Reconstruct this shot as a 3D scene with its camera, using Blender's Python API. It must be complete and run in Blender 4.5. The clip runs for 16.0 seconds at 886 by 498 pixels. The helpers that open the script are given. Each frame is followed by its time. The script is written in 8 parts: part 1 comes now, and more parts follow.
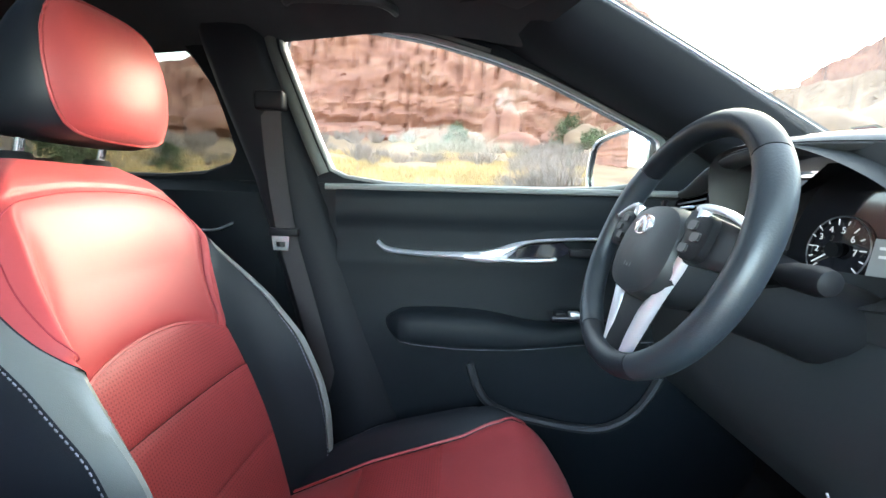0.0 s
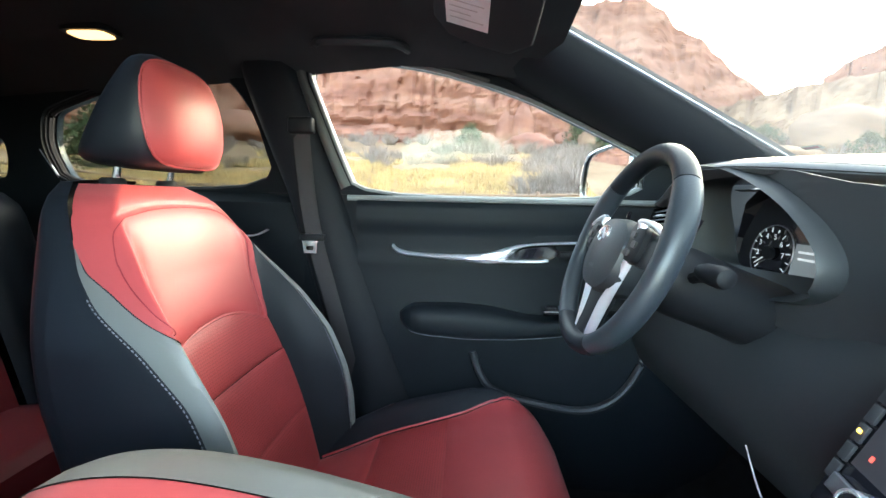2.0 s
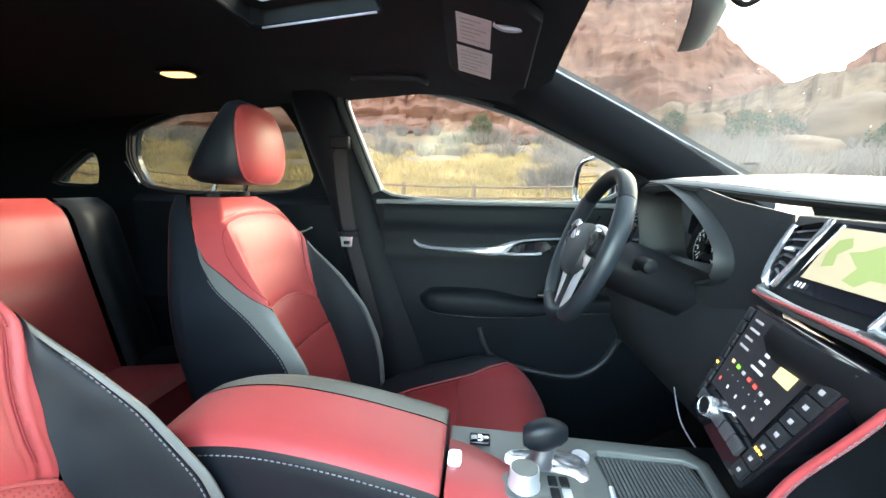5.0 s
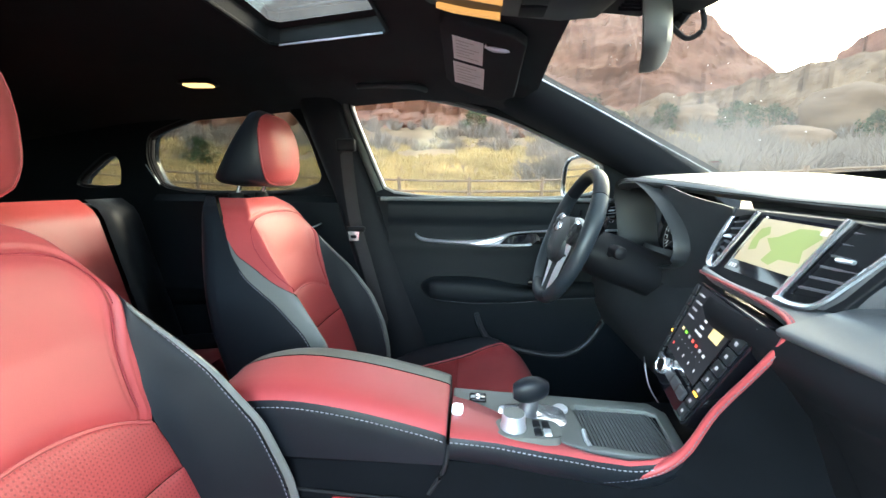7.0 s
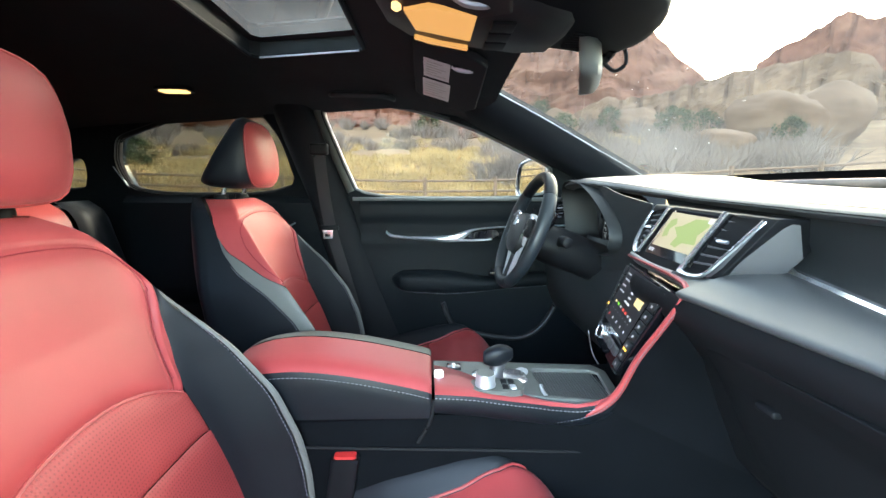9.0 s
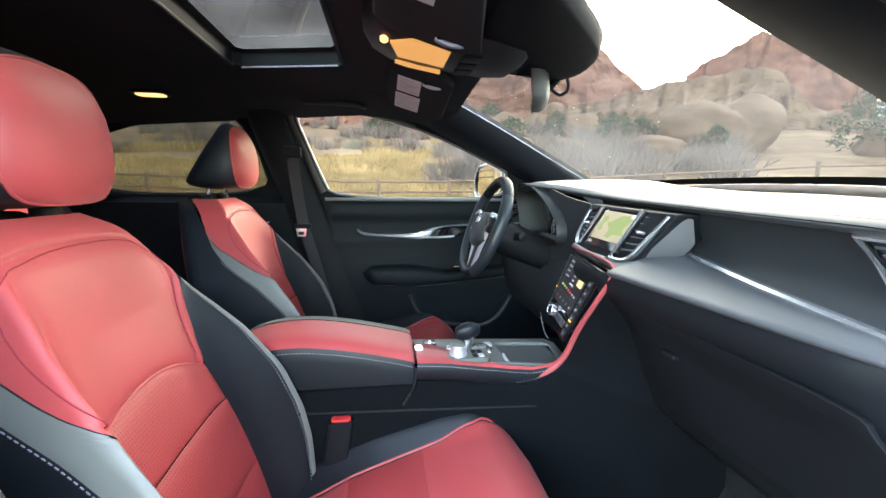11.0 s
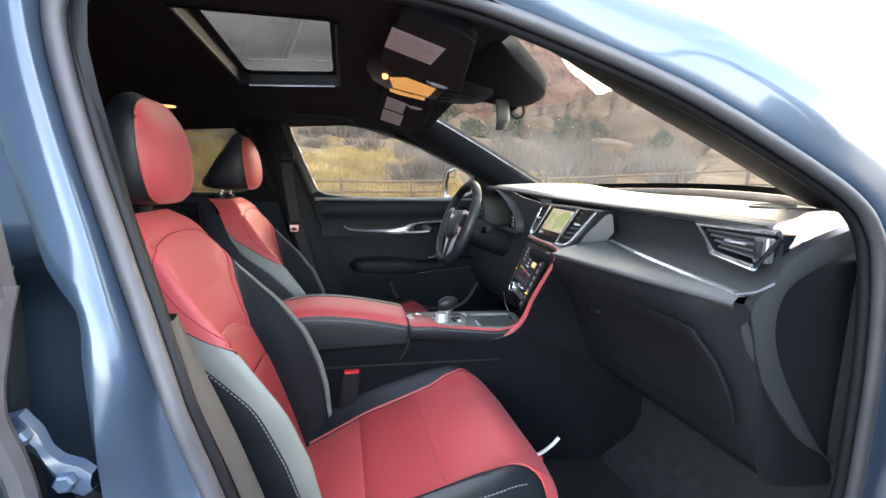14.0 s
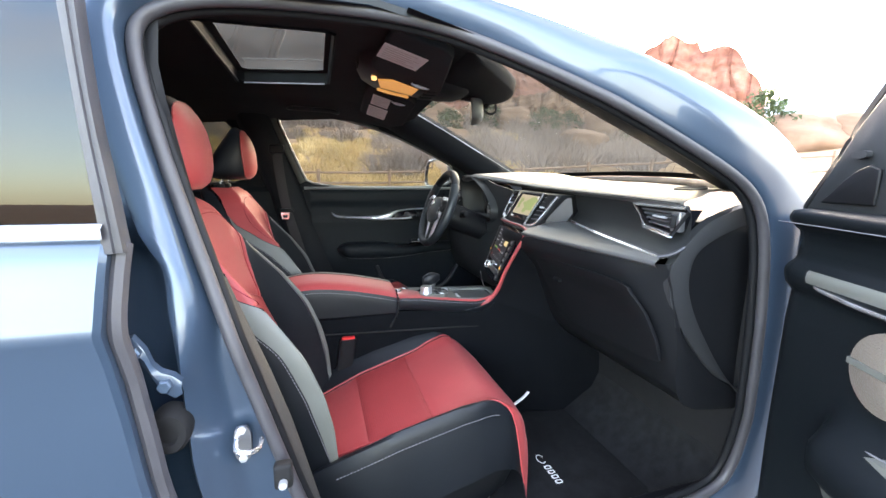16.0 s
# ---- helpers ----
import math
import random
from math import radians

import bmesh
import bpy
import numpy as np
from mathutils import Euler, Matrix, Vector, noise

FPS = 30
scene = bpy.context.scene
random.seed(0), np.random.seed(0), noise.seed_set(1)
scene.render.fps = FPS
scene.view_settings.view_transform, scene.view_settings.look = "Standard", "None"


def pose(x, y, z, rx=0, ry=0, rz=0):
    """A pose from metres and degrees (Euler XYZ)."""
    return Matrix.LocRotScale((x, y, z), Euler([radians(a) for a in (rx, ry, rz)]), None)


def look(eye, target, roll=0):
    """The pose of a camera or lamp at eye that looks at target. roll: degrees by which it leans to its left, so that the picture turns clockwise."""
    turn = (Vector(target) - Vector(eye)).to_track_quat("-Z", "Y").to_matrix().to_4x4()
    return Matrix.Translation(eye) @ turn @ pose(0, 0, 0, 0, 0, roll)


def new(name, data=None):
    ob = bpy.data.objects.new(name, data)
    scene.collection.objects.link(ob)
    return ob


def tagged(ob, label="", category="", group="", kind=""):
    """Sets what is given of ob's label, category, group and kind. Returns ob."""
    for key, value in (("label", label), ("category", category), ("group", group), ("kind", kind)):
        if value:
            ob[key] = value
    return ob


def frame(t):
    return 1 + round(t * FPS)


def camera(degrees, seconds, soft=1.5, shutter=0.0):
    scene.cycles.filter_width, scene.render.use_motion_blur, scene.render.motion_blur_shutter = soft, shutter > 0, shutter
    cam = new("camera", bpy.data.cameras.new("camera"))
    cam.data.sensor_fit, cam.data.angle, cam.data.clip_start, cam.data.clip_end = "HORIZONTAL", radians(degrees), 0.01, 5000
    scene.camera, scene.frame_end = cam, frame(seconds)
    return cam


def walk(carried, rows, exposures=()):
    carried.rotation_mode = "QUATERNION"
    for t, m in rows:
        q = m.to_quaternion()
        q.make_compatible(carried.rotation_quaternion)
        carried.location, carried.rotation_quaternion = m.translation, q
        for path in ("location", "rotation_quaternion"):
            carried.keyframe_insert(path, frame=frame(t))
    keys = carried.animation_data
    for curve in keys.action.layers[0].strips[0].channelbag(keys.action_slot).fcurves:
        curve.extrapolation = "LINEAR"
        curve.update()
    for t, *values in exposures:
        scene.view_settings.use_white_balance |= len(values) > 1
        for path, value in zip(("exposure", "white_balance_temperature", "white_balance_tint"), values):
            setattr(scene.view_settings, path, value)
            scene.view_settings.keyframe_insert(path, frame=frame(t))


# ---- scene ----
cam = camera(94.2, 16.0)

PATH = [
    (0, (0.462, -0.212, 1.088), (0.416, 1.773, 0.844), 1.7),
    (0.5, (0.470, -0.248, 1.092), (0.408, 1.736, 0.852), 1.6),
    (1, (0.482, -0.284, 1.097), (0.397, 1.699, 0.86), 1.3),
    (1.5, (0.488, -0.319, 1.106), (0.384, 1.664, 0.863), 1.4),
    (2, (0.487, -0.363, 1.112), (0.374, 1.619, 0.872), 1.4),
    (2.5, (0.49, -0.408, 1.115), (0.361, 1.575, 0.884), 1.3),
    (3, (0.49, -0.451, 1.126), (0.353, 1.53, 0.886), 1.4),
    (3.5, (0.497, -0.492, 1.135), (0.346, 1.486, 0.885), 1.4),
    (4, (0.497, -0.533, 1.143), (0.339, 1.444, 0.882), 1.5),
    (6.5, (0.493, -0.726, 1.165), (0.331, 1.244, 0.856), 0.7),
    (7, (0.494, -0.754, 1.168), (0.353, 1.216, 0.856), 0.6),
    (7.5, (0.492, -0.786, 1.17), (0.387, 1.186, 0.856), 0.4),
    (8, (0.482, -0.822, 1.172), (0.429, 1.153, 0.859), 0.4),
    (8.5, (0.468, -0.862, 1.173), (0.475, 1.114, 0.861), 0.4),
    (9, (0.45, -0.904, 1.173), (0.523, 1.07, 0.862), 0.4),
    (11.5, (0.367, -1.099, 1.18), (0.703, 0.848, 0.874), 0.8),
    (12, (0.353, -1.136, 1.19), (0.72, 0.806, 0.88), 0.8),
    (12.5, (0.331, -1.18, 1.194), (0.73, 0.756, 0.887), 0.9),
    (13, (0.306, -1.229, 1.193), (0.734, 0.701, 0.89), 1.0),
    (13.5, (0.282, -1.281, 1.19), (0.737, 0.643, 0.89), 1.1),
    (14, (0.26, -1.334, 1.186), (0.742, 0.583, 0.883), 1.1),
    (14.5, (0.242, -1.383, 1.181), (0.749, 0.527, 0.871), 1.0),
    (15, (0.225, -1.428, 1.177), (0.759, 0.473, 0.859), 1.0),
    (15.5, (0.213, -1.471, 1.178), (0.769, 0.421, 0.846), 0.9),
    (16, (0.197, -1.511, 1.178), (0.778, 0.371, 0.834), 0.8),
]
EXPO = 4.3
walk(cam, [(t, look(eye, target, roll)) for t, eye, target, roll in PATH],
     [(0, EXPO + 1.66, 6500, 5), (3.5, EXPO + 1.42, 6600, 2), (8, EXPO + 1.02, 6600, 2), (12.5, EXPO + 0.74, 6900, 11), (16, EXPO + 0.48, 7300, 14)])

# world, sun and exposure
SUN_AZ, SUN_EL = 36.0, 15.0
world = bpy.data.worlds.new("world")
scene.world = world
world.use_nodes = True
wn = world.node_tree.nodes
sky = wn.new("ShaderNodeTexSky")
sky.sky_type = "NISHITA"
sky.sun_disc = False
sky.sun_elevation = radians(SUN_EL)
sky.sun_rotation = radians(SUN_AZ)
sky.air_density, sky.dust_density, sky.ozone_density = 1.0, 1.8, 1.2
wn["Background"].inputs[1].default_value = 0.15
# thin high cloud over the whole sky
wtc, wmap, wno, wra, wmx = (wn.new("ShaderNode" + k) for k in ("TexCoord", "Mapping", "TexNoise", "MapRange", "Mix"))
wmap.inputs["Scale"].default_value = (1.0, 1.0, 2.6)
wno.inputs["Scale"].default_value, wno.inputs["Detail"].default_value, wno.inputs["Distortion"].default_value = 1.7, 7, 0.6
wra.inputs[1].default_value, wra.inputs[2].default_value, wra.inputs[3].default_value, wra.inputs[4].default_value = 0.42, 0.74, 0.02, 0.55
wmx.data_type = "RGBA"
wmx.inputs[7].default_value = (5.2, 5.0, 5.1, 1)
for a, b in ((wtc.outputs["Generated"], wmap.inputs[0]), (wmap.outputs[0], wno.inputs["Vector"]), (wno.outputs[0], wra.inputs[0]), (wra.outputs[0], wmx.inputs[0]), (sky.outputs[0], wmx.inputs[6]), (wmx.outputs[2], wn["Background"].inputs[0])):
    world.node_tree.links.new(a, b)
sun = new("sun", bpy.data.lights.new("sun", "SUN"))
sun.data.energy, sun.data.angle, sun.data.color = 0.20, radians(40), (1.0, 0.93, 0.82)
sd = Vector((math.sin(radians(SUN_AZ)) * math.cos(radians(SUN_EL)), math.cos(radians(SUN_AZ)) * math.cos(radians(SUN_EL)), math.sin(radians(SUN_EL))))
sun.matrix_world = look((0, 0, 60), Vector((0, 0, 60)) - sd)


# materials
def material(name, color, rough=0.5, metal=0.0, bump=0.0, scale=60.0, vary=0.0, vscale=6.0, detail=4.0, coat=0.0, spec=0.5, sheen=0.0, cell=False):
    m = bpy.data.materials.new(name)
    m.use_nodes = True
    nt = m.node_tree
    b = nt.nodes["Principled BSDF"]
    b.inputs["Base Color"].default_value = (*color, 1)
    b.inputs["Roughness"].default_value = rough
    b.inputs["Metallic"].default_value = metal
    b.inputs["Specular IOR Level"].default_value = spec
    b.inputs["Coat Weight"].default_value = coat
    b.inputs["Coat Roughness"].default_value = 0.05
    b.inputs["Sheen Weight"].default_value = sheen
    tc = nt.nodes.new("ShaderNodeTexCoord")
    if vary:
        n = nt.nodes.new("ShaderNodeTexNoise")
        n.inputs["Scale"].default_value, n.inputs["Detail"].default_value = vscale, detail
        nt.links.new(tc.outputs["Object"], n.inputs["Vector"])
        r = nt.nodes.new("ShaderNodeMapRange")
        r.inputs[1].default_value, r.inputs[2].default_value = 0.3, 0.7
        r.inputs[3].default_value, r.inputs[4].default_value = 1 - vary, 1 + vary
        nt.links.new(n.outputs[0], r.inputs[0])
        mx = nt.nodes.new("ShaderNodeMix")
        mx.data_type, mx.blend_type = "RGBA", "MULTIPLY"
        mx.inputs[0].default_value = 1
        mx.inputs[6].default_value = (*color, 1)
        nt.links.new(r.outputs[0], mx.inputs[7])
        nt.links.new(mx.outputs[2], b.inputs["Base Color"])
        r2 = nt.nodes.new("ShaderNodeMapRange")
        r2.inputs[1].default_value, r2.inputs[2].default_value = 0.3, 0.7
        r2.inputs[3].default_value, r2.inputs[4].default_value = max(0.02, rough - 0.5 * vary * rough), min(1, rough + 0.5 * vary * rough)
        nt.links.new(n.outputs[0], r2.inputs[0])
        nt.links.new(r2.outputs[0], b.inputs["Roughness"])
    if bump:
        t = nt.nodes.new("ShaderNodeTexVoronoi" if cell else "ShaderNodeTexNoise")
        t.inputs["Scale"].default_value = scale
        nt.links.new(tc.outputs["Object"], t.inputs["Vector"])
        bp = nt.nodes.new("ShaderNodeBump")
        bp.inputs["Strength"].default_value, bp.inputs["Distance"].default_value = bump, 0.001 if scale > 100 else 0.3 / scale
        nt.links.new(t.outputs[0], bp.inputs["Height"])
        nt.links.new(bp.outputs[0], b.inputs["Normal"])
    return m


def glass(name, tint, dirt=0.0, reflect=0.5):
    m = bpy.data.materials.new(name)
    m.use_nodes = True
    nt = m.node_tree
    nt.nodes.remove(nt.nodes["Principled BSDF"])
    out = nt.nodes["Material Output"]
    tr, gl = nt.nodes.new("ShaderNodeBsdfTransparent"), nt.nodes.new("ShaderNodeBsdfGlossy")
    tr.inputs[0].default_value = (*tint, 1)
    gl.inputs["Roughness"].default_value = 0.0
    lw = nt.nodes.new("ShaderNodeLayerWeight")
    lw.inputs[0].default_value = 0.5
    pw = nt.nodes.new("ShaderNodeMath")
    pw.operation = "POWER"
    pw.inputs[1].default_value = 5.5
    nt.links.new(lw.outputs["Facing"], pw.inputs[0])
    mu = nt.nodes.new("ShaderNodeMath")
    mu.operation = "MULTIPLY_ADD"
    mu.inputs[1].default_value, mu.inputs[2].default_value = 0.25 if reflect < 1 else 0.9, 0.05 * reflect
    nt.links.new(pw.outputs[0], mu.inputs[0])
    mix = nt.nodes.new("ShaderNodeMixShader")
    nt.links.new(mu.outputs[0], mix.inputs[0])
    nt.links.new(tr.outputs[0], mix.inputs[1])
    nt.links.new(gl.outputs[0], mix.inputs[2])
    last = mix
    if dirt:
        tl = nt.nodes.new("ShaderNodeBsdfTranslucent")
        tl.inputs[0].default_value = (0.8, 0.78, 0.72, 1)
        n = nt.nodes.new("ShaderNodeTexNoise")
        n.inputs["Scale"].default_value, n.inputs["Detail"].default_value = 3.0, 6.0
        tc = nt.nodes.new("ShaderNodeTexCoord")
        nt.links.new(tc.outputs["Object"], n.inputs["Vector"])
        r = nt.nodes.new("ShaderNodeMapRange")
        r.inputs[1].default_value, r.inputs[2].default_value = 0.35, 0.75
        r.inputs[3].default_value, r.inputs[4].default_value = dirt * 0.4, dirt * 1.5
        nt.links.new(n.outputs[0], r.inputs[0])
        last = nt.nodes.new("ShaderNodeMixShader")
        nt.links.new(r.outputs[0], last.inputs[0])
        nt.links.new(mix.outputs[0], last.inputs[1])
        nt.links.new(tl.outputs[0], last.inputs[2])
    nt.links.new(last.outputs[0], out.inputs[0])
    return m


def glow(name, color, strength):
    m = bpy.data.materials.new(name)
    m.use_nodes = True
    b = m.node_tree.nodes["Principled BSDF"]
    b.inputs["Base Color"].default_value = (*[c * 0.5 for c in color], 1)
    b.inputs["Emission Color"].default_value = (*color, 1)
    b.inputs["Emission Strength"].default_value = strength * 4 / 2 ** EXPO
    return m


RED = material("red_leather", (0.325, 0.045, 0.047), 0.43, spec=0.34, bump=0.12, scale=900, vary=0.06, vscale=9, cell=True, sheen=0.05)
RED_PERF = material("perforated_red_leather", (0.31, 0.043, 0.045), 0.48, spec=0.28, bump=0.35, scale=330, vary=0.06, vscale=9, cell=True)
def perforate(m, upright=True, pitch=0.0055):
    """Rows of small dark holes punched through the leather."""
    nt = m.node_tree
    b = nt.nodes["Principled BSDF"]
    src = b.inputs["Base Color"].links[0].from_socket
    tc, vo, ra, mx = (nt.nodes.new("ShaderNode" + k) for k in ("TexCoord", "TexVoronoi", "MapRange", "Mix"))
    vo.voronoi_dimensions = "2D"
    vo.inputs["Scale"].default_value, vo.inputs["Randomness"].default_value = 1 / pitch, 0.0
    mp = nt.nodes.new("ShaderNodeMapping")
    mp.inputs["Rotation"].default_value = (0, radians(90 if upright else 0), 0)
    nt.links.new(tc.outputs["Object"], mp.inputs[0])
    nt.links.new(mp.outputs[0], vo.inputs["Vector"])
    ra.inputs[1].default_value, ra.inputs[2].default_value, ra.inputs[3].default_value, ra.inputs[4].default_value = 0.16, 0.26, 0.60, 1.0
    nt.links.new(vo.outputs["Distance"], ra.inputs[0])
    mx.data_type, mx.blend_type = "RGBA", "MULTIPLY"
    mx.inputs[0].default_value = 1.0
    nt.links.new(src, mx.inputs[6])
    nt.links.new(ra.outputs[0], mx.inputs[7])
    nt.links.new(mx.outputs[2], b.inputs["Base Color"])


perforate(RED_PERF)
RED_PERF_SEAT = material("perforated_red_cushion", (0.31, 0.043, 0.045), 0.48, spec=0.28, bump=0.35, scale=330, vary=0.06, vscale=9, cell=True)
perforate(RED_PERF_SEAT, False)
BLACK = material("black_leather", (0.006, 0.0075, 0.010), 0.42, spec=0.24, bump=0.12, scale=900, vary=0.1, vscale=8, cell=True)
GREY = material("graphite_leather", (0.105, 0.11, 0.10), 0.45, bump=0.12, scale=900, vary=0.08, cell=True)
SOFT = material("soft_black_plastic", (0.017, 0.019, 0.021), 0.48, spec=0.34, bump=0.15, scale=1200, vary=0.12, vscale=5)
HARD = material("hard_black_plastic", (0.007, 0.0075, 0.009), 0.5, spec=0.15, bump=0.1, scale=900, vary=0.12, vscale=5)
PAD = material("dash_pad", (0.055, 0.057, 0.060), 0.40, spec=0.6, bump=0.2, scale=700, vary=0.08, vscale=6)
GLOSS = material("gloss_black", (0.006, 0.006, 0.008), 0.08, coat=0.5)
LINER = material("black_headliner", (0.030, 0.033, 0.035), 0.95, spec=0.15, bump=0.3, scale=1500, vary=0.15, vscale=10)
CARPET = material("black_carpet", (0.011, 0.0115, 0.0125), 1.0, bump=0.8, scale=500, vary=0.35, vscale=30, spec=0.1)
CHROME = material("chrome", (0.90, 0.90, 0.93), 0.17, 0.92)
SATIN = material("satin_silver", (0.66, 0.67, 0.70), 0.34, 0.75)
PAINT = material("blue_paint", (0.036, 0.058, 0.092), 0.30, 0.4, coat=0.45, vary=0.05, vscale=3)
RUBBER = material("black_rubber", (0.009, 0.009, 0.010), 0.8, spec=0.2, vary=0.2, vscale=20)
TRIM_LIGHT = material("grey_pillar_trim", (0.13, 0.14, 0.135), 0.5, vary=0.1)
WEBBING = material("black_webbing", (0.014, 0.012, 0.013), 0.8, bump=0.4, scale=600)
REVEAL = material("grey_window_reveal", (0.05, 0.055, 0.05), 0.55, vary=0.1, spec=0.3)
PILLAR = material("black_pillar_trim", (0.006, 0.007, 0.009), 0.6, bump=0.1, scale=900, vary=0.12, vscale=5, spec=0.15)
PAPER = material("white_label", (0.75, 0.75, 0.72), 0.6, vary=0.05, vscale=40)
STITCH = material("white_thread", (0.15, 0.15, 0.165), 0.8)
STITCH_RED = material("dark_red_thread", (0.20, 0.01, 0.02), 0.8)
GLASS = glass("clear_glass", (0.52, 0.53, 0.51), reflect=0.2)
TINT = glass("tinted_glass", (0.28, 0.285, 0.26), reflect=0.25)
DARKGLASS = glass("privacy_glass", (0.08, 0.10, 0.12), reflect=0.65)
SCREENGLASS = glass("windscreen_glass", (0.22, 0.228, 0.20), dirt=0.018, reflect=0.25)
ROOFGLASS = glass("sunroof_glass", (0.15, 0.155, 0.14), dirt=0.02, reflect=1.2)
WARM = glow("warm_lamp", (1.0, 0.56, 0.22), 0.32)


# builders
def mesh(name, verts, faces, mat, parent=None, smooth=True, label="", bevel=0.0, angle=35):
    me = bpy.data.meshes.new(name)
    me.from_pydata([tuple(v) for v in verts], [], faces)
    me.validate()
    if bevel:
        bm = bmesh.new()
        bm.from_mesh(me)
        bmesh.ops.recalc_face_normals(bm, faces=bm.faces)
        edges = [e for e in bm.edges if len(e.link_faces) == 2 and e.calc_face_angle(0) > radians(angle)]
        bmesh.ops.bevel(bm, geom=edges, offset=bevel, segments=3, profile=0.5, affect="EDGES")
        bm.to_mesh(me)
        bm.free()
    else:
        bm = bmesh.new()
        bm.from_mesh(me)
        bmesh.ops.recalc_face_normals(bm, faces=bm.faces)
        bm.to_mesh(me)
        bm.free()
    if smooth:
        me.polygons.foreach_set("use_smooth", [True] * len(me.polygons))
        me.set_sharp_from_angle(angle=radians(angle + 5))
    me.materials.append(mat)
    ob = new(name, me)
    if parent is not None:
        ob.parent = parent
    if label:
        ob["label"] = label
    return ob


def thing(name, label, category, group="", kind=""):
    return tagged(new(name), label, category, group, kind)


def grid(rows, closed=False):
    """Vertices and quads from rows of points."""
    n = len(rows[0])
    verts = [p for r in rows for p in r]
    faces = []
    for i in range(len(rows) - 1):
        for j in range(n if closed else n - 1):
            k = (j + 1) % n
            faces.append((i * n + j, i * n + k, (i + 1) * n + k, (i + 1) * n + j))
    return verts, faces


def capped(rows):
    """A closed tube from rings, with its ends filled."""
    v, f = grid(rows, True)
    n = len(rows[0])
    f.append(tuple(range(n)))
    f.append(tuple(range(len(v) - 1, len(v) - 1 - n, -1)))
    return v, f


def box(name, lo, hi, mat, parent=None, bevel=0.004, label=""):
    (a, b, c), (d, e, f) = lo, hi
    v = [(a, b, c), (d, b, c), (d, e, c), (a, e, c), (a, b, f), (d, b, f), (d, e, f), (a, e, f)]
    q = [(0, 1, 2, 3), (4, 5, 6, 7), (0, 1, 5, 4), (1, 2, 6, 5), (2, 3, 7, 6), (3, 0, 4, 7)]
    return mesh(name, v, q, mat, parent, label=label, bevel=bevel)


def smooth_path(points, n=8, closed=False):
    """A Catmull-Rom line through the points."""
    p = [Vector(q) for q in points]
    out = []
    m = len(p)
    for i in range(m if closed else m - 1):
        a, b, c, d = (p[(i + k) % m] if closed else p[min(max(i + k, 0), m - 1)] for k in (-1, 0, 1, 2))
        for s in range(n):
            t = s / n
            out.append(0.5 * (2 * b + (c - a) * t + (2 * a - 5 * b + 4 * c - d) * t * t + (3 * b - a - 3 * c + d) * t ** 3))
    if not closed:
        out.append(p[-1])
    return out


def tube(name, points, radius, mat, parent=None, sides=8, n=6, closed=False, flat=1.0, label="", raw=False, taper=None):
    """A round or flattened bar along a smooth line; flat squeezes it across."""
    p = [Vector(q) for q in points] if raw else smooth_path(points, n, closed)
    rows = []
    up = Vector((0, 0, 1))
    m = len(p)
    for i, q in enumerate(p):
        d = (p[(i + 1) % m] - p[i - 1]) if closed else (p[min(i + 1, m - 1)] - p[max(i - 1, 0)])
        d.normalize()
        ref = up if abs(d.z) < 0.9 else Vector((1, 0, 0))
        s = d.cross(ref).normalized()
        u = s.cross(d)
        r = radius if taper is None else radius * taper(i / (m - 1))
        rows.append([q + r * (math.cos(a) * s + flat * math.sin(a) * u) for a in (2 * math.pi * k / sides for k in range(sides))])
    if closed:
        rows.append(rows[0])
        v, f = grid(rows, True)
    else:
        v, f = capped(rows)
    return mesh(name, v, f, mat, parent, label=label)


def stitches(points, radius, mat, parent, pitch=0.0085, length=0.0055):
    """A row of short sewn threads along a line, joined into one mesh."""
    p = [Vector(q) for q in points]
    run = [0.0]
    for a, b in zip(p, p[1:]):
        run.append(run[-1] + (b - a).length)

    def at(d):
        k = min(max(1, sum(r < d for r in run)), len(p) - 1)
        return p[k - 1].lerp(p[k], (d - run[k - 1]) / max(1e-9, run[k] - run[k - 1]))
    v, f = [], []
    for i in range(int(run[-1] / pitch)):
        a, b = at(i * pitch), at(i * pitch + length)
        d = (b - a).normalized()
        side = d.cross(Vector((0, 0, 1)) if abs(d.z) < 0.9 else Vector((1, 0, 0))).normalized()
        up = side.cross(d)
        rows = [[q + radius * k * (math.cos(w) * side + math.sin(w) * up) for w in (radians(72 * j) for j in range(5))] for q, k in ((a, 0.55), (a.lerp(b, 0.25), 1.0), (a.lerp(b, 0.75), 1.0), (b, 0.55))]
        vv, ff = capped(rows)
        f += [tuple(j + len(v) for j in q) for q in ff]
        v += vv
    return mesh("stitching", v, f, mat, parent)


def prism(outline, y0, y1, name, mat, parent=None, bevel=0.006, label="", axis="y"):
    """A flat outline given thickness along one axis."""
    n = len(outline)
    put = {"y": lambda a, b, t: (a, t, b), "x": lambda a, b, t: (t, a, b), "z": lambda a, b, t: (a, b, t)}[axis]
    v = [put(a, b, y0) for a, b in outline] + [put(a, b, y1) for a, b in outline]
    f = [tuple(range(n)), tuple(range(2 * n - 1, n - 1, -1))] + [(i, (i + 1) % n, n + (i + 1) % n, n + i) for i in range(n)]
    return mesh(name, v, f, mat, parent, label=label, bevel=bevel)


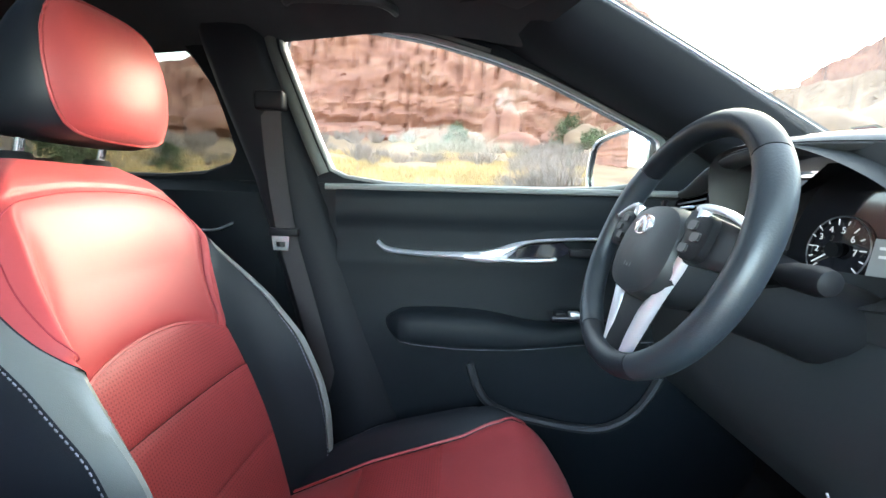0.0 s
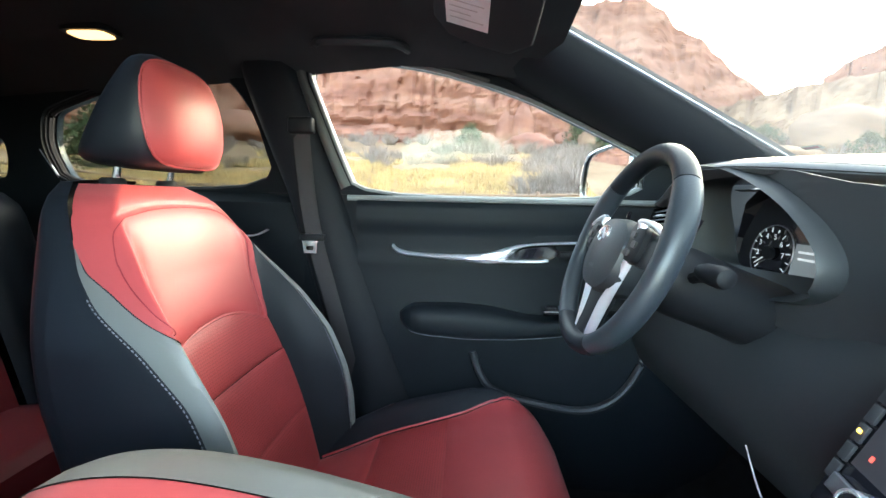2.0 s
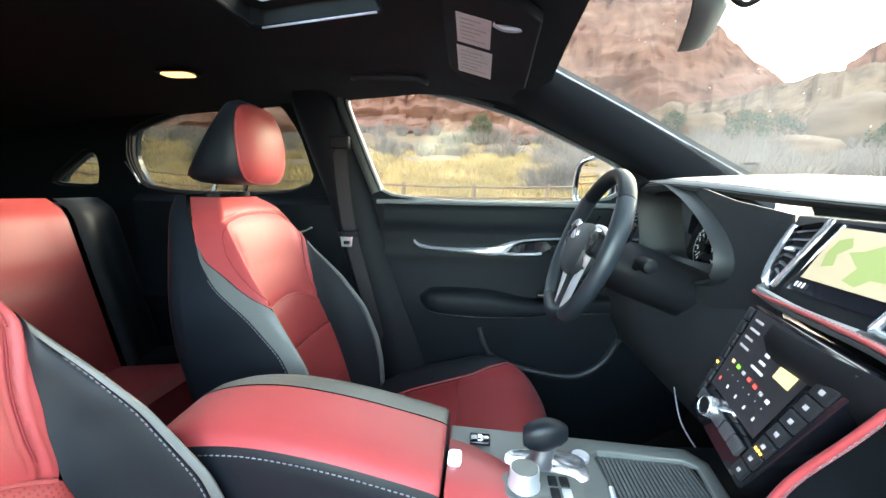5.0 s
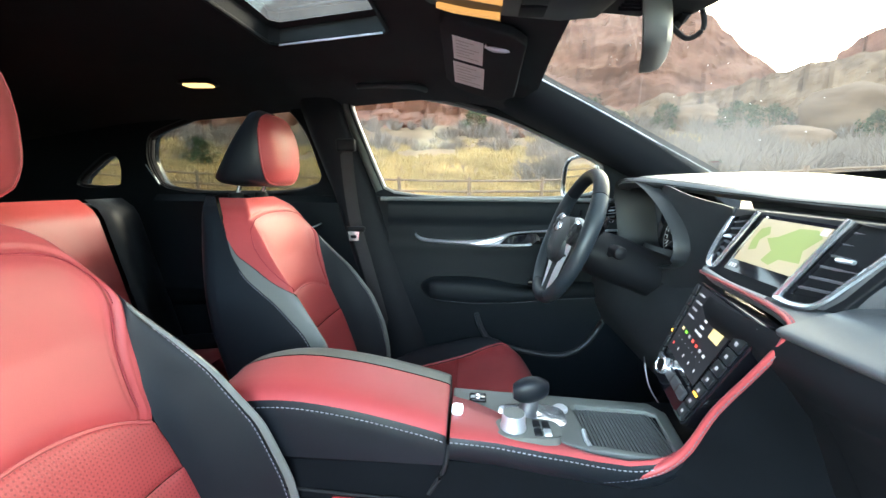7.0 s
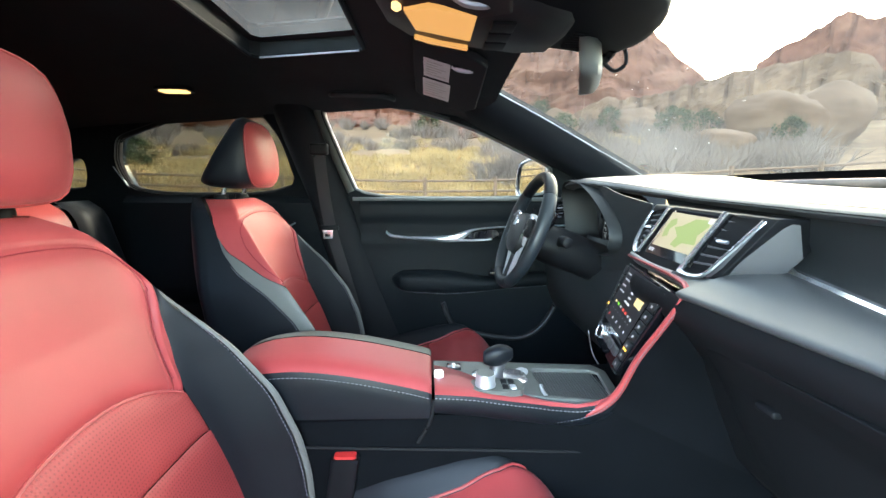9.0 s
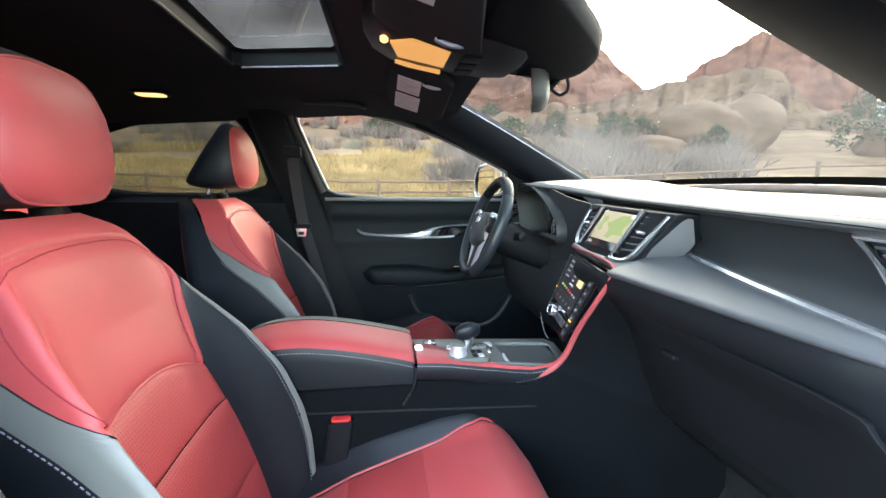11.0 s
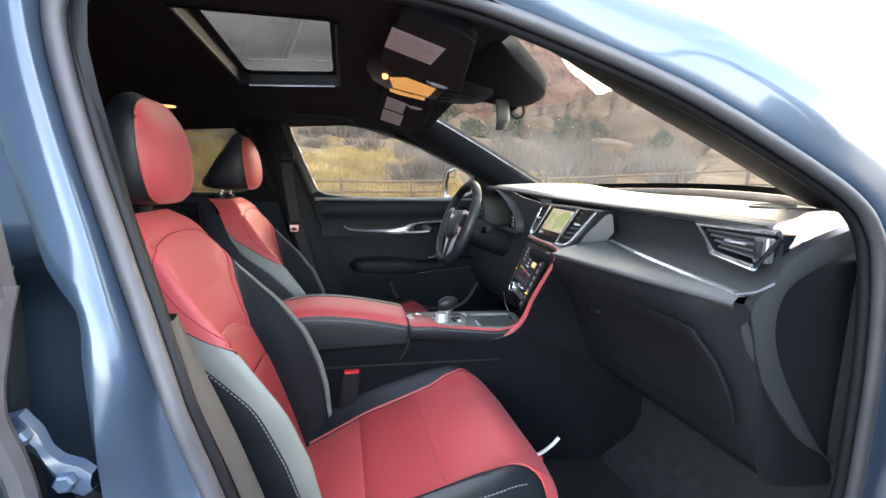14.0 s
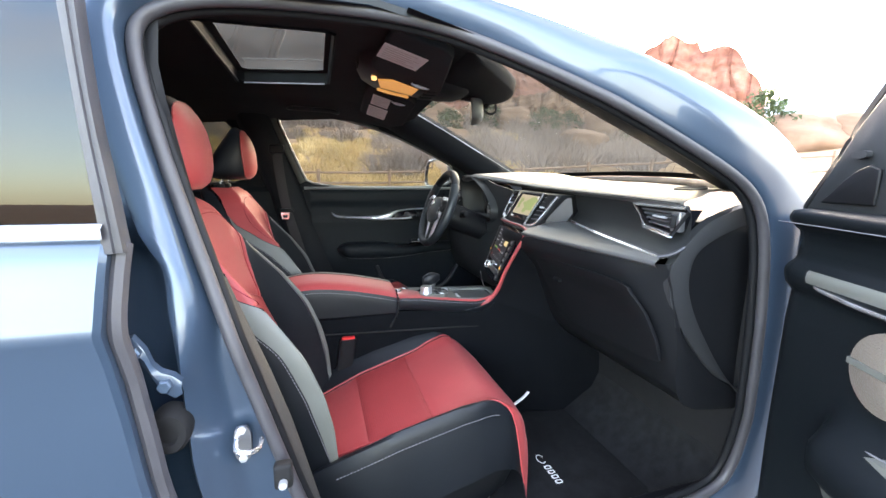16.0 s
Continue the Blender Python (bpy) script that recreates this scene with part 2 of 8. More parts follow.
def plate(name, outer, holes, thick, mat, parent=None, place=None, label="", bevel=0.0, fine=0.0):
    """A panel with openings, its outlines in its own plane; place(u, v, w) sets each vertex in the world."""
    cu = bpy.data.curves.new(name, "CURVE")
    cu.dimensions, cu.fill_mode = "2D", "BOTH"
    cu.extrude, cu.bevel_depth, cu.bevel_resolution = thick / 2, bevel, 2
    for ring in (outer, *holes):
        s = cu.splines.new("POLY")
        s.points.add(len(ring) - 1)
        for q, (a, b) in zip(s.points, ring):
            q.co = (a, b, 0, 1)
        s.use_cyclic_u = True
    ob = bpy.data.objects.new(name, cu)
    me = bpy.data.meshes.new_from_object(ob)
    bpy.data.objects.remove(ob)
    bpy.data.curves.remove(cu)
    bm = bmesh.new()
    bm.from_mesh(me)
    bmesh.ops.remove_doubles(bm, verts=bm.verts, dist=0.0005)
    if fine:
        for _ in range(3):
            long = [e for e in bm.edges if e.calc_length() > fine]
            if long:
                bmesh.ops.subdivide_edges(bm, edges=long, cuts=1)
                bmesh.ops.triangulate(bm, faces=[f for f in bm.faces if len(f.verts) > 4])
    for v in bm.verts:
        v.co = place(*v.co) if place else v.co
    bmesh.ops.recalc_face_normals(bm, faces=bm.faces)
    bm.to_mesh(me)
    bm.free()
    me.polygons.foreach_set("use_smooth", [True] * len(me.polygons))
    me.set_sharp_from_angle(angle=radians(40))
    me.materials.clear()
    me.materials.append(mat)
    ob = new(name, me)
    ob.parent = parent
    if label:
        ob["label"] = label
    return ob


def ip(x, pts):
    return float(np.interp(x, [p[0] for p in pts], [p[1] for p in pts]))


def round_ring(cx, cy, rx, ry, n=24, power=2.0):
    out = []
    for k in range(n):
        a = 2 * math.pi * k / n
        c, s = math.cos(a), math.sin(a)
        out.append((cx + rx * math.copysign(abs(c) ** (2 / power), c), cy + ry * math.copysign(abs(s) ** (2 / power), s)))
    return out
FLANK = material("console_flank", (0.004, 0.0045, 0.0055), 0.75, bump=0.4, scale=700, vary=0.2, vscale=12, spec=0.03)
DOORSKIN = material("door_leatherette", (0.006, 0.008, 0.010), 0.5, bump=0.15, scale=1200, vary=0.12, vscale=5, spec=0.10)
WARM_DIM = glow("warm_lens", (1.0, 0.50, 0.15), 0.10)
MIRROR = material("mirror", (0.85, 0.86, 0.86), 0.02, 1.0)
MIRRORCASE = material("dark_grey_paint", (0.06, 0.065, 0.07), 0.3, 0.3, coat=0.6)
REDPLASTIC = material("red_plastic", (0.5, 0.03, 0.03), 0.4)
SPEAKER = material("speaker_mesh", (0.34, 0.30, 0.26), 0.4, 0.6, bump=1.0, scale=260, cell=True)
SATINDARK = material("dark_satin_metal", (0.20, 0.20, 0.21), 0.35, 0.8)
SLAT = material("vent_slat_grey", (0.11, 0.11, 0.12), 0.38, 0.2, vary=0.1, vscale=30)
TRAY = material("ribbed_grey_plastic", (0.075, 0.078, 0.076), 0.45, vary=0.08, vscale=20)
BUTTON = material("button_black", (0.016, 0.017, 0.019), 0.4)
PERFBLACK = material("perforated_black_leather", (0.012, 0.016, 0.02), 0.42, bump=0.12, scale=420, cell=True)
DIALLIGHT = glow("dial_white", (0.8, 0.85, 0.9), 0.06)
DISPLAY = glow("display_grey", (0.25, 0.28, 0.30), 0.04)
AMBER = glow("amber_led", (1.0, 0.45, 0.05), 1.2)
SCREEN_SAND = glow("screen_sand", (0.62, 0.50, 0.33), 0.062)
SCREEN_GREEN = glow("screen_green", (0.36, 0.42, 0.14), 0.062)
SCREEN_PALE = glow("screen_pale", (0.8, 0.8, 0.85), 0.085)
SCREEN_GREY = glow("screen_grey", (0.5, 0.5, 0.55), 0.078)
SCREEN_BLACK = glow("screen_black", (0.02, 0.02, 0.025), 0.065)
SCREEN_LIME = glow("screen_lime", (0.25, 0.9, 0.05), 0.195)
SCREEN_CREAM = glow("screen_cream", (0.8, 0.62, 0.3), 0.163)
SCREEN_RED = glow("screen_red", (0.8, 0.08, 0.06), 0.195)
SCREEN_BLUE = glow("screen_blue", (0.15, 0.35, 0.9), 0.195)
SEALGREY = material("grey_door_seal", (0.035, 0.034, 0.040), 0.5, bump=0.3, scale=500, vary=0.15, vscale=25)
ENDGREY = material("dark_grey_plastic", (0.018, 0.019, 0.021), 0.5, bump=0.15, scale=900, vary=0.1)
WING = material("grey_satin_plastic", (0.035, 0.036, 0.042), 0.42, 0.4, bump=0.2, scale=800, vary=0.1)
EDGETRIM = material("charcoal_trim", (0.026, 0.027, 0.027), 0.7, bump=0.4, scale=700, vary=0.15)
STICKER = material("faded_sticker", (0.42, 0.40, 0.34), 0.6, vary=0.1, vscale=40)
FAINT = material("faint_print", (0.50, 0.48, 0.44), 0.7)


# outside
def az_xy(r, az):
    return r * math.sin(radians(az)), r * math.cos(radians(az))


def land(x, y):
    """Height of the ground: a level car park, then a grassy bank rising to the cliffs."""
    r = math.hypot(x, y)
    az = math.degrees(math.atan2(x, y))
    rise = ip(r, [(0, 0), (11, 0), (14, 0.35), (17, 0.55), (26, 2.0), (50, 5.6), (80, 11.5), (140, 21), (400, 40), (3000, 60)])
    side = ip(az, [(-180, 0.0), (-120, 0.05), (-70, 0.5), (-45, 0.75), (-20, 1.0), (12, 1.0), (25, 1.05), (50, 0.8), (62, 0.62), (75, 0.35), (110, 0.05), (180, 0.0)])
    rough = noise.fractal(Vector((x * 0.05, y * 0.05, 0)), 1.0, 2.0, 4) * min(1.0, max(0, r - 14) / 30) * 1.6
    return rise * side + rough * side


def terrain():
    radii = [0, 4, 8, 11, 12.5, 14, 16, 18, 20.5, 23, 26, 30, 34, 39, 45, 52, 60, 69, 80, 92, 106, 125, 150, 200, 300, 600, 1500, 4000]
    rows = []
    for r in radii:
        rows.append([(*(p := az_xy(r, a)), land(*p) if r < 700 else 40.0 * (r < 2000)) for a in np.linspace(-180, 180, 181)[:-1]])
    v, f = grid(rows, True)
    return tagged(mesh("ground", v, f, EARTH), "dry sandy ground rising from the car park to the cliffs", "ground", kind="structure")


def rock_material(name, c1, c2, c3, scale=1.0, flat=1.1):
    m = bpy.data.materials.new(name)
    m.use_nodes = True
    nt = m.node_tree
    b = nt.nodes["Principled BSDF"]
    b.inputs["Roughness"].default_value = 0.9
    b.inputs["Specular IOR Level"].default_value = 0.2
    tc = nt.nodes.new("ShaderNodeTexCoord")
    mp = nt.nodes.new("ShaderNodeMapping")
    mp.inputs["Scale"].default_value = (0.12 * scale, 0.12 * scale, flat * scale)
    nt.links.new(tc.outputs["Object"], mp.inputs[0])
    n = nt.nodes.new("ShaderNodeTexNoise")
    n.inputs["Scale"].default_value, n.inputs["Detail"].default_value, n.inputs["Distortion"].default_value = 0.6, 8, 0.8
    nt.links.new(mp.outputs[0], n.inputs["Vector"])
    cr = nt.nodes.new("ShaderNodeValToRGB")
    e = cr.color_ramp.elements
    e[0].position, e[0].color = 0.32, (*c1, 1)
    e[1].position, e[1].color = 0.68, (*c3, 1)
    k = cr.color_ramp.elements.new(0.5)
    k.color = (*c2, 1)
    nt.links.new(n.outputs[0], cr.inputs[0])
    n2 = nt.nodes.new("ShaderNodeTexNoise")
    n2.inputs["Scale"].default_value, n2.inputs["Detail"].default_value = 0.35 * scale, 10
    nt.links.new(tc.outputs["Object"], n2.inputs["Vector"])
    mx = nt.nodes.new("ShaderNodeMix")
    mx.data_type, mx.blend_type = "RGBA", "MULTIPLY"
    mx.inputs[0].default_value = 0.45
    cr2 = nt.nodes.new("ShaderNodeValToRGB")
    cr2.color_ramp.elements[0].position, cr2.color_ramp.elements[0].color = 0.35, (0.45, 0.42, 0.42, 1)
    cr2.color_ramp.elements[1].position, cr2.color_ramp.elements[1].color = 0.6, (1.1, 1.1, 1.1, 1)
    nt.links.new(n2.outputs[0], cr2.inputs[0])
    nt.links.new(cr.outputs[0], mx.inputs[6])
    nt.links.new(cr2.outputs[0], mx.inputs[7])
    nt.links.new(mx.outputs[2], b.inputs["Base Color"])
    bp = nt.nodes.new("ShaderNodeBump")
    bp.inputs["Strength"].default_value, bp.inputs["Distance"].default_value = 0.6, 0.5 / scale
    nt.links.new(n.outputs[0], bp.inputs["Height"])
    nt.links.new(bp.outputs[0], b.inputs["Normal"])
    return m


ROCK = rock_material("red_sandstone", (0.21, 0.092, 0.066), (0.285, 0.135, 0.098), (0.345, 0.19, 0.142), 1.0, 0.55)
ROCK_DULL = rock_material("brown_sandstone", (0.15, 0.09, 0.06), (0.23, 0.145, 0.10), (0.30, 0.20, 0.14), 1.0, 0.45)
EARTH = rock_material("dry_earth", (0.20, 0.12, 0.07), (0.27, 0.17, 0.10), (0.33, 0.23, 0.14), 2.0, 0.12)
# red sandstone with the butte's backlit shade put into darker colours
ROCK_BUTTE = rock_material("shaded_red_sandstone", (0.13, 0.055, 0.04), (0.22, 0.095, 0.065), (0.30, 0.15, 0.105), 1.3, 0.30)
# blue haze of the air painted into the far slope's base colour
HAZE_TINT = material("haze_tinted_slope", (0.42, 0.46, 0.52), 1.0, vary=0.06, vscale=0.004, spec=0.0)
ASPHALT = material("asphalt", (0.055, 0.055, 0.055), 0.9, bump=0.5, scale=80, vary=0.25, vscale=4)


def cliff(name, mat, label, az0, az1, base_r, foot, top, depth, seed, steps=150, rows=46, category="rock cliff"):
    """A rock wall over a sweep of bearings, its foot and top given as elevations in degrees seen from the car; strata step it back."""
    out = []
    azs = np.linspace(az0, az1, steps)
    for j in range(rows + 6):
        v = min(1.0, j / rows)
        back = max(0, j - rows) * 6.0
        line = []
        for az in azs:
            e0, e1 = ip(az, foot), ip(az, top)
            r0 = ip(az, base_r)
            z0, z1 = r0 * math.tan(radians(e0)) - 2, r0 * math.tan(radians(e1))
            z = z0 + (z1 - z0) * v
            s = Vector((az * 0.16 + seed, z * 0.05, seed))
            big = noise.fractal(s, 0.9, 2.1, 5)
            ledge = noise.fractal(Vector((az * 0.03 + seed, z * 0.36 + 0.5 * big, 3.1)), 1.0, 2.0, 3) * ip(v, [(0, 1.1), (0.3, 1.0), (0.45, 0.35), (1, 0.25)])
            block = 0.5 * noise.noise(Vector((az * 0.33 + seed, z * 0.11, 6.0))) + 0.25 * noise.noise(Vector((az * 1.1 + seed, z * 0.3, 1.0)))
            crack = abs(noise.noise(Vector((az * 0.55 + seed + 0.6 * big, z * 0.03, 9.0))))
            r = r0 + depth * v * 0.8 + depth * (0.38 * big + 0.26 * ledge + 0.22 * block) + back + depth * 0.14 * max(0, 0.12 - crack) / 0.12
            lift = (0.05 * noise.fractal(Vector((az * 0.35, seed, 5)), 0.8, 2, 4)) * (z1 - z0) * v
            x, y = az_xy(r, az)
            line.append((x, y, z + lift - (back * 0.5)))
        out.append(line)
    v, f = grid(out)
    return tagged(mesh(name, v, f, mat, smooth=False), label, category, kind="structure")


def outside():
    terrain()
    cliff("backdrop_cliff", ROCK, "red layered sandstone cliff beyond the grass bank", -60, 36, [(-60, 105), (-20, 92), (5, 95), (36, 110)],
          [(-60, 6), (-20, 8.0), (0, 9.5), (14, 10), (31, 8), (36, 6)], [(-60, 13), (-36, 15), (-31, 17), (-24, 24), (5, 25), (20, 25.5), (22.4, 24.2), (24.2, 22.0), (27.5, 19.6), (29.7, 17.4), (31.2, 15.6), (33, 13.8), (34.5, 12), (36, 8)], 9, 2.0, 190, 60)
    cliff("backdrop_hill", ROCK_DULL, "brown rocky hillside in front of the car", 14, 60, [(14, 72), (60, 80)],
          [(14, 4), (60, 3)], [(14, 9), (24, 13), (30, 13.4), (32, 13.9), (33.8, 14.2), (36, 15.2), (38.7, 14.7), (41, 15.5), (43.8, 15.6), (47, 14.5), (50, 10.5), (60, 6)], 14, 7.0, 120, 34)
    cliff("backdrop_butte", ROCK_BUTTE, "red sandstone butte standing against the bright sky", 38.2, 55.2, [(38, 100), (55, 100)],
          [(38, 6), (55, 5)], [(38.2, 14.0), (39.6, 15.3), (41, 16.0), (43.6, 17.0), (45.5, 17.2), (47.6, 16.9), (48.0, 15.7), (48.7, 15.7), (49.3, 16.2), (50.4, 16.0), (51.3, 15.4), (51.9, 14.4), (52.6, 13.0), (53.8, 11.8), (54.2, 10.6), (54.6, 8.0), (55.2, 5.5)], 7, 11.0, 110, 56)
    far = mesh("backdrop_mountain", *grid([[(*az_xy(1500, a), 1500 * math.tan(radians(ip(a, [(48, 6.0), (54, 8.2), (57, 9.1), (60.6, 9.9), (64, 10.1), (70, 9.0), (80, 7)]) * k + 0.12 * noise.noise(Vector((a * 0.8, k, 2.0)))))) for a in np.linspace(48, 80, 60)] for k in (0.0, 0.5, 0.8, 1.0)]), HAZE_TINT)
    tagged(far, "distant mountain on the horizon, blue air haze painted into its colour", "mountain", kind="structure")
    cliff("backdrop_ledges", ROCK, "low red rock ledges beside the butte", 52, 80, [(52, 80), (80, 85)], [(52, 3), (80, 2)],
          [(52, 6.5), (56, 6.4), (59, 7.2), (61, 7.4), (66, 6.5), (80, 5)], 6, 5.0, 60, 20)


GRASS = material("dry_grass", (0.47, 0.325, 0.155), 0.9, vary=0.35, vscale=0.4, spec=0.1)
TWIG = material("bare_twigs", (0.24, 0.19, 0.17), 0.9, vary=0.3, vscale=0.3, spec=0.1)
JUNIPER = material("juniper_leaves", (0.055, 0.075, 0.035), 0.8, vary=0.4, vscale=0.8, spec=0.2)
BARK = material("bark", (0.14, 0.10, 0.08), 0.95, bump=0.8, scale=20, vary=0.3)
WOOD = material("weathered_wood", (0.22, 0.14, 0.10), 0.85, bump=0.6, scale=30, vary=0.3, vscale=3)


def grass():
    """Golden tufts over the bank."""
    rng = random.Random(5)
    verts, faces = [], []
    for _ in range(19000):
        r = 16.4 + 36 * rng.random() ** 1.5
        az = rng.uniform(-52, 34)
        x, y = az_xy(r, az)
        if noise.noise(Vector((x * 0.13, y * 0.13, 4))) < -0.12 - 0.25 * (r < 30):
            continue
        z = land(x, y) - 0.03
        for _ in range(4):
            h = rng.uniform(0.18, 0.48) * (0.75 + 0.02 * (r - 16))
            a = rng.uniform(0, 6.28)
            lean = rng.uniform(0.02, 0.22)
            w = 0.022 + 0.0012 * r
            px, py = x + rng.uniform(-0.15, 0.15), y + rng.uniform(-0.15, 0.15)
            i = len(verts)
            verts += [(px - w * math.cos(a), py - w * math.sin(a), z), (px + w * math.cos(a), py + w * math.sin(a), z), (px + lean * math.sin(a), py + lean * math.cos(a), z + h)]
            faces.append((i, i + 1, i + 2))
    return tagged(mesh("dry_grass", verts, faces, GRASS, smooth=False), "golden dry grass covering the bank", "grass", kind="stuff")


def shrubs():
    """Leafless grey brush on the slope below the cliffs."""
    rng = random.Random(8)
    verts, faces = [], []
    spots = [(rng.uniform(-48, 12), 34 + 42 * rng.random()) for _ in range(120)] + [(rng.uniform(8, 46), 21 + 44 * rng.random() ** 1.3) for _ in range(170)] + [(9.5, 20.5), (11.5, 21.5), (13.5, 20), (8, 24), (15, 23)]
    for az, r in spots:
        x, y = az_xy(r, az)
        z = land(x, y) - 0.1
        s = rng.uniform(0.8, 1.7) * (1 + 0.008 * r)
        for _ in range(70):
            a, t = rng.uniform(0, 6.28), rng.uniform(0.15, 1.1)
            L = s * rng.uniform(0.5, 1.1)
            d = Vector((math.cos(a) * math.sin(t), math.sin(a) * math.sin(t), math.cos(t)))
            b = Vector((x, y, z)) + Vector((rng.uniform(-0.3, 0.3), rng.uniform(-0.3, 0.3), 0)) * s
            m = b + d * L * 0.55
            e = m + (d + Vector((rng.uniform(-0.5, 0.5), rng.uniform(-0.5, 0.5), rng.uniform(-0.1, 0.5)))).normalized() * L * 0.5
            e2 = m + (d + Vector((rng.uniform(-0.7, 0.7), rng.uniform(-0.7, 0.7), rng.uniform(-0.2, 0.4)))).normalized() * L * 0.4
            w = (0.010 + 0.00045 * r) * s
            n = d.cross(Vector((x, y, 0)).normalized()).normalized() * w
            i = len(verts)
            verts += [b - n, b + n, m + n * 0.6, m - n * 0.6, e, e2]
            faces += [(i, i + 1, i + 2, i + 3), (i + 3, i + 2, i + 4), (i + 3, i + 2, i + 5)]
    return tagged(mesh("bare_brush", verts, faces, TWIG, smooth=False), "leafless grey brush on the slope", "brush", kind="stuff")


def juniper(az, r, h, wd, seed):
    rng = random.Random(seed)
    x, y = az_xy(r, az)
    z = land(x, y) - 0.1
    t = thing("juniper_tree", "dark green juniper tree on the rocky slope", "tree", "junipers")
    t.location = (x, y, z)
    tube("trunk", [(0, 0, -0.2), (0.05, 0.03, h * 0.3), (-0.03, 0.02, h * 0.75)], h * 0.045, BARK, t, sides=7, taper=lambda q: 1.2 - q)
    verts, faces = [], []
    for _ in range(90):
        v = rng.random() ** 0.8
        rad = wd * 0.5 * math.sin(math.pi * min(1, 0.16 + 0.84 * v)) ** 0.7 * rng.uniform(0.45, 1.05)
        a = rng.uniform(0, 6.28)
        c = Vector((rad * math.cos(a), rad * math.sin(a), h * (0.08 + 0.9 * v)))
        s = h * rng.uniform(0.07, 0.14)
        for _ in range(16):
            p = c + Vector((rng.gauss(0, 1), rng.gauss(0, 1), rng.gauss(0, 0.9))) * s * 0.6
            d1 = Vector((rng.uniform(-1, 1), rng.uniform(-1, 1), rng.uniform(-1, 1))).normalized() * s * 0.42
            d2 = Vector((rng.uniform(-1, 1), rng.uniform(-1, 1), rng.uniform(-0.3, 1))).normalized() * s * 0.42
            i = len(verts)
            verts += [p - d1, p + d1, p + d2]
            faces.append((i, i + 1, i + 2))
    mesh("crown", verts, faces, JUNIPER, t, smooth=False)


def boulder(az, r, w, h, seed, sink=0.3):
    x, y = az_xy(r, az)
    b = bmesh.new()
    bmesh.ops.create_icosphere(b, subdivisions=4, radius=1)
    for v in b.verts:
        n = noise.fractal(v.co * 1.1 + Vector((seed, 0, 0)), 0.9, 2, 5)
        led = 0.05 * noise.noise(Vector((seed, 0, v.co.z * 4)))
        v.co = v.co * (1 + 0.22 * n + led)
        v.co = Vector((v.co.x * w / 2, v.co.y * w / 2, v.co.z * h / 2))
    me = bpy.data.meshes.new("boulder")
    b.to_mesh(me)
    b.free()
    me.polygons.foreach_set("use_smooth", [True] * len(me.polygons))
    me.materials.append(ROCK if az < 16 else ROCK_DULL)
    o = tagged(new("boulder", me), "rounded red sandstone boulder on the slope", "boulder", "boulders")
    o.location = (x, y, land(x, y) + h * (0.5 - sink))


def fence():
    f = thing("rail_fence", "weathered wooden split-rail fence along the bank", "fence")
    pts = [(x, 15.7 if x < 4 else 15.7 - 0.22 * (x - 4)) for x in [0.34 + 2.8 * k for k in range(-7, 10)]]
    top = lambda x: 0.95 + 0.028 * max(0, x - 3)
    tops = []
    rng = random.Random(3)
    for x, y in pts:
        z = land(x, y)
        h = top(x) + rng.uniform(-0.03, 0.03)
        lean = rng.uniform(-0.02, 0.02)
        tube("post", [(x, y, z - 0.3), (x + lean * 0.5, y, z + h * 0.5), (x + lean, y, z + h)], 0.075, WOOD, f, sides=9, n=2)
        tops.append((x, y, z, h))
    for (x, y, z, h), (x2, y2, z2, h2) in zip(tops, tops[1:]):
        for k in (0.86, 0.42):
            sag = rng.uniform(-0.04, 0.01)
            tube("rail", [(x - 0.08, y, z + h * k), ((x + x2) / 2, (y + y2) / 2 - 0.02, (z + h * k + z2 + h2 * k) / 2 + sag), (x2 + 0.08, y2, z2 + h2 * k)], 0.048, WOOD, f, sides=7, n=3)


def scenery():
    outside()
    grass()
    shrubs()
    fence()
    for k, (az, r, h, w) in enumerate(((0.6, 66, 4.6, 4.0), (15.2, 62, 4.8, 5.0), (18.5, 46, 3.4, 4.2), (31.5, 48, 3.2, 4.0), (34.5, 52, 3.0, 4.6), (39.5, 60, 3.4, 3.4), (-34.2, 27, 1.7, 1.6), (-43, 34, 4.2, 3.0), (-41, 60, 5, 4), (55.0, 54, 5.6, 5.4), (42.5, 46, 2.4, 2.8), (24, 60, 3.2, 3.4))):
        juniper(az, r, h, w, 20 + k)
    for k, (az, r, w, h, s) in enumerate(((5.2, 80, 4.2, 7.5, 0.2), (7.4, 79, 3.8, 8.5, 0.2), (8.5, 62, 8.5, 4.2, 0.3), (17.5, 56, 5.5, 4.5, 0.3), (19.3, 41, 4.5, 3.0, 0.3), (14, 66, 6, 4.5, 0.3), (36.5, 44, 5, 2.6, 0.3), (33, 58, 5, 3.2, 0.3), (40.5, 52, 8, 6, 0.3), (44, 55, 8, 7, 0.3), (27, 62, 6, 4, 0.3), (-28, 70, 12, 6, 0.35), (58.5, 56, 9, 5.5, 0.35), (61.5, 58, 8, 5, 0.35), (2.5, 74, 4, 3, 0.3))):
        boulder(az, r, w, h, 3.1 * k + 1, s)
    p = mesh("pavement", *capped([[(*az_xy(12.2, a), z) for a in np.linspace(0, 360, 49)[:-1]] for z in (-0.1, 0.012)]), ASPHALT)
    tagged(p, "grey asphalt car park under the car", "pavement", kind="structure")
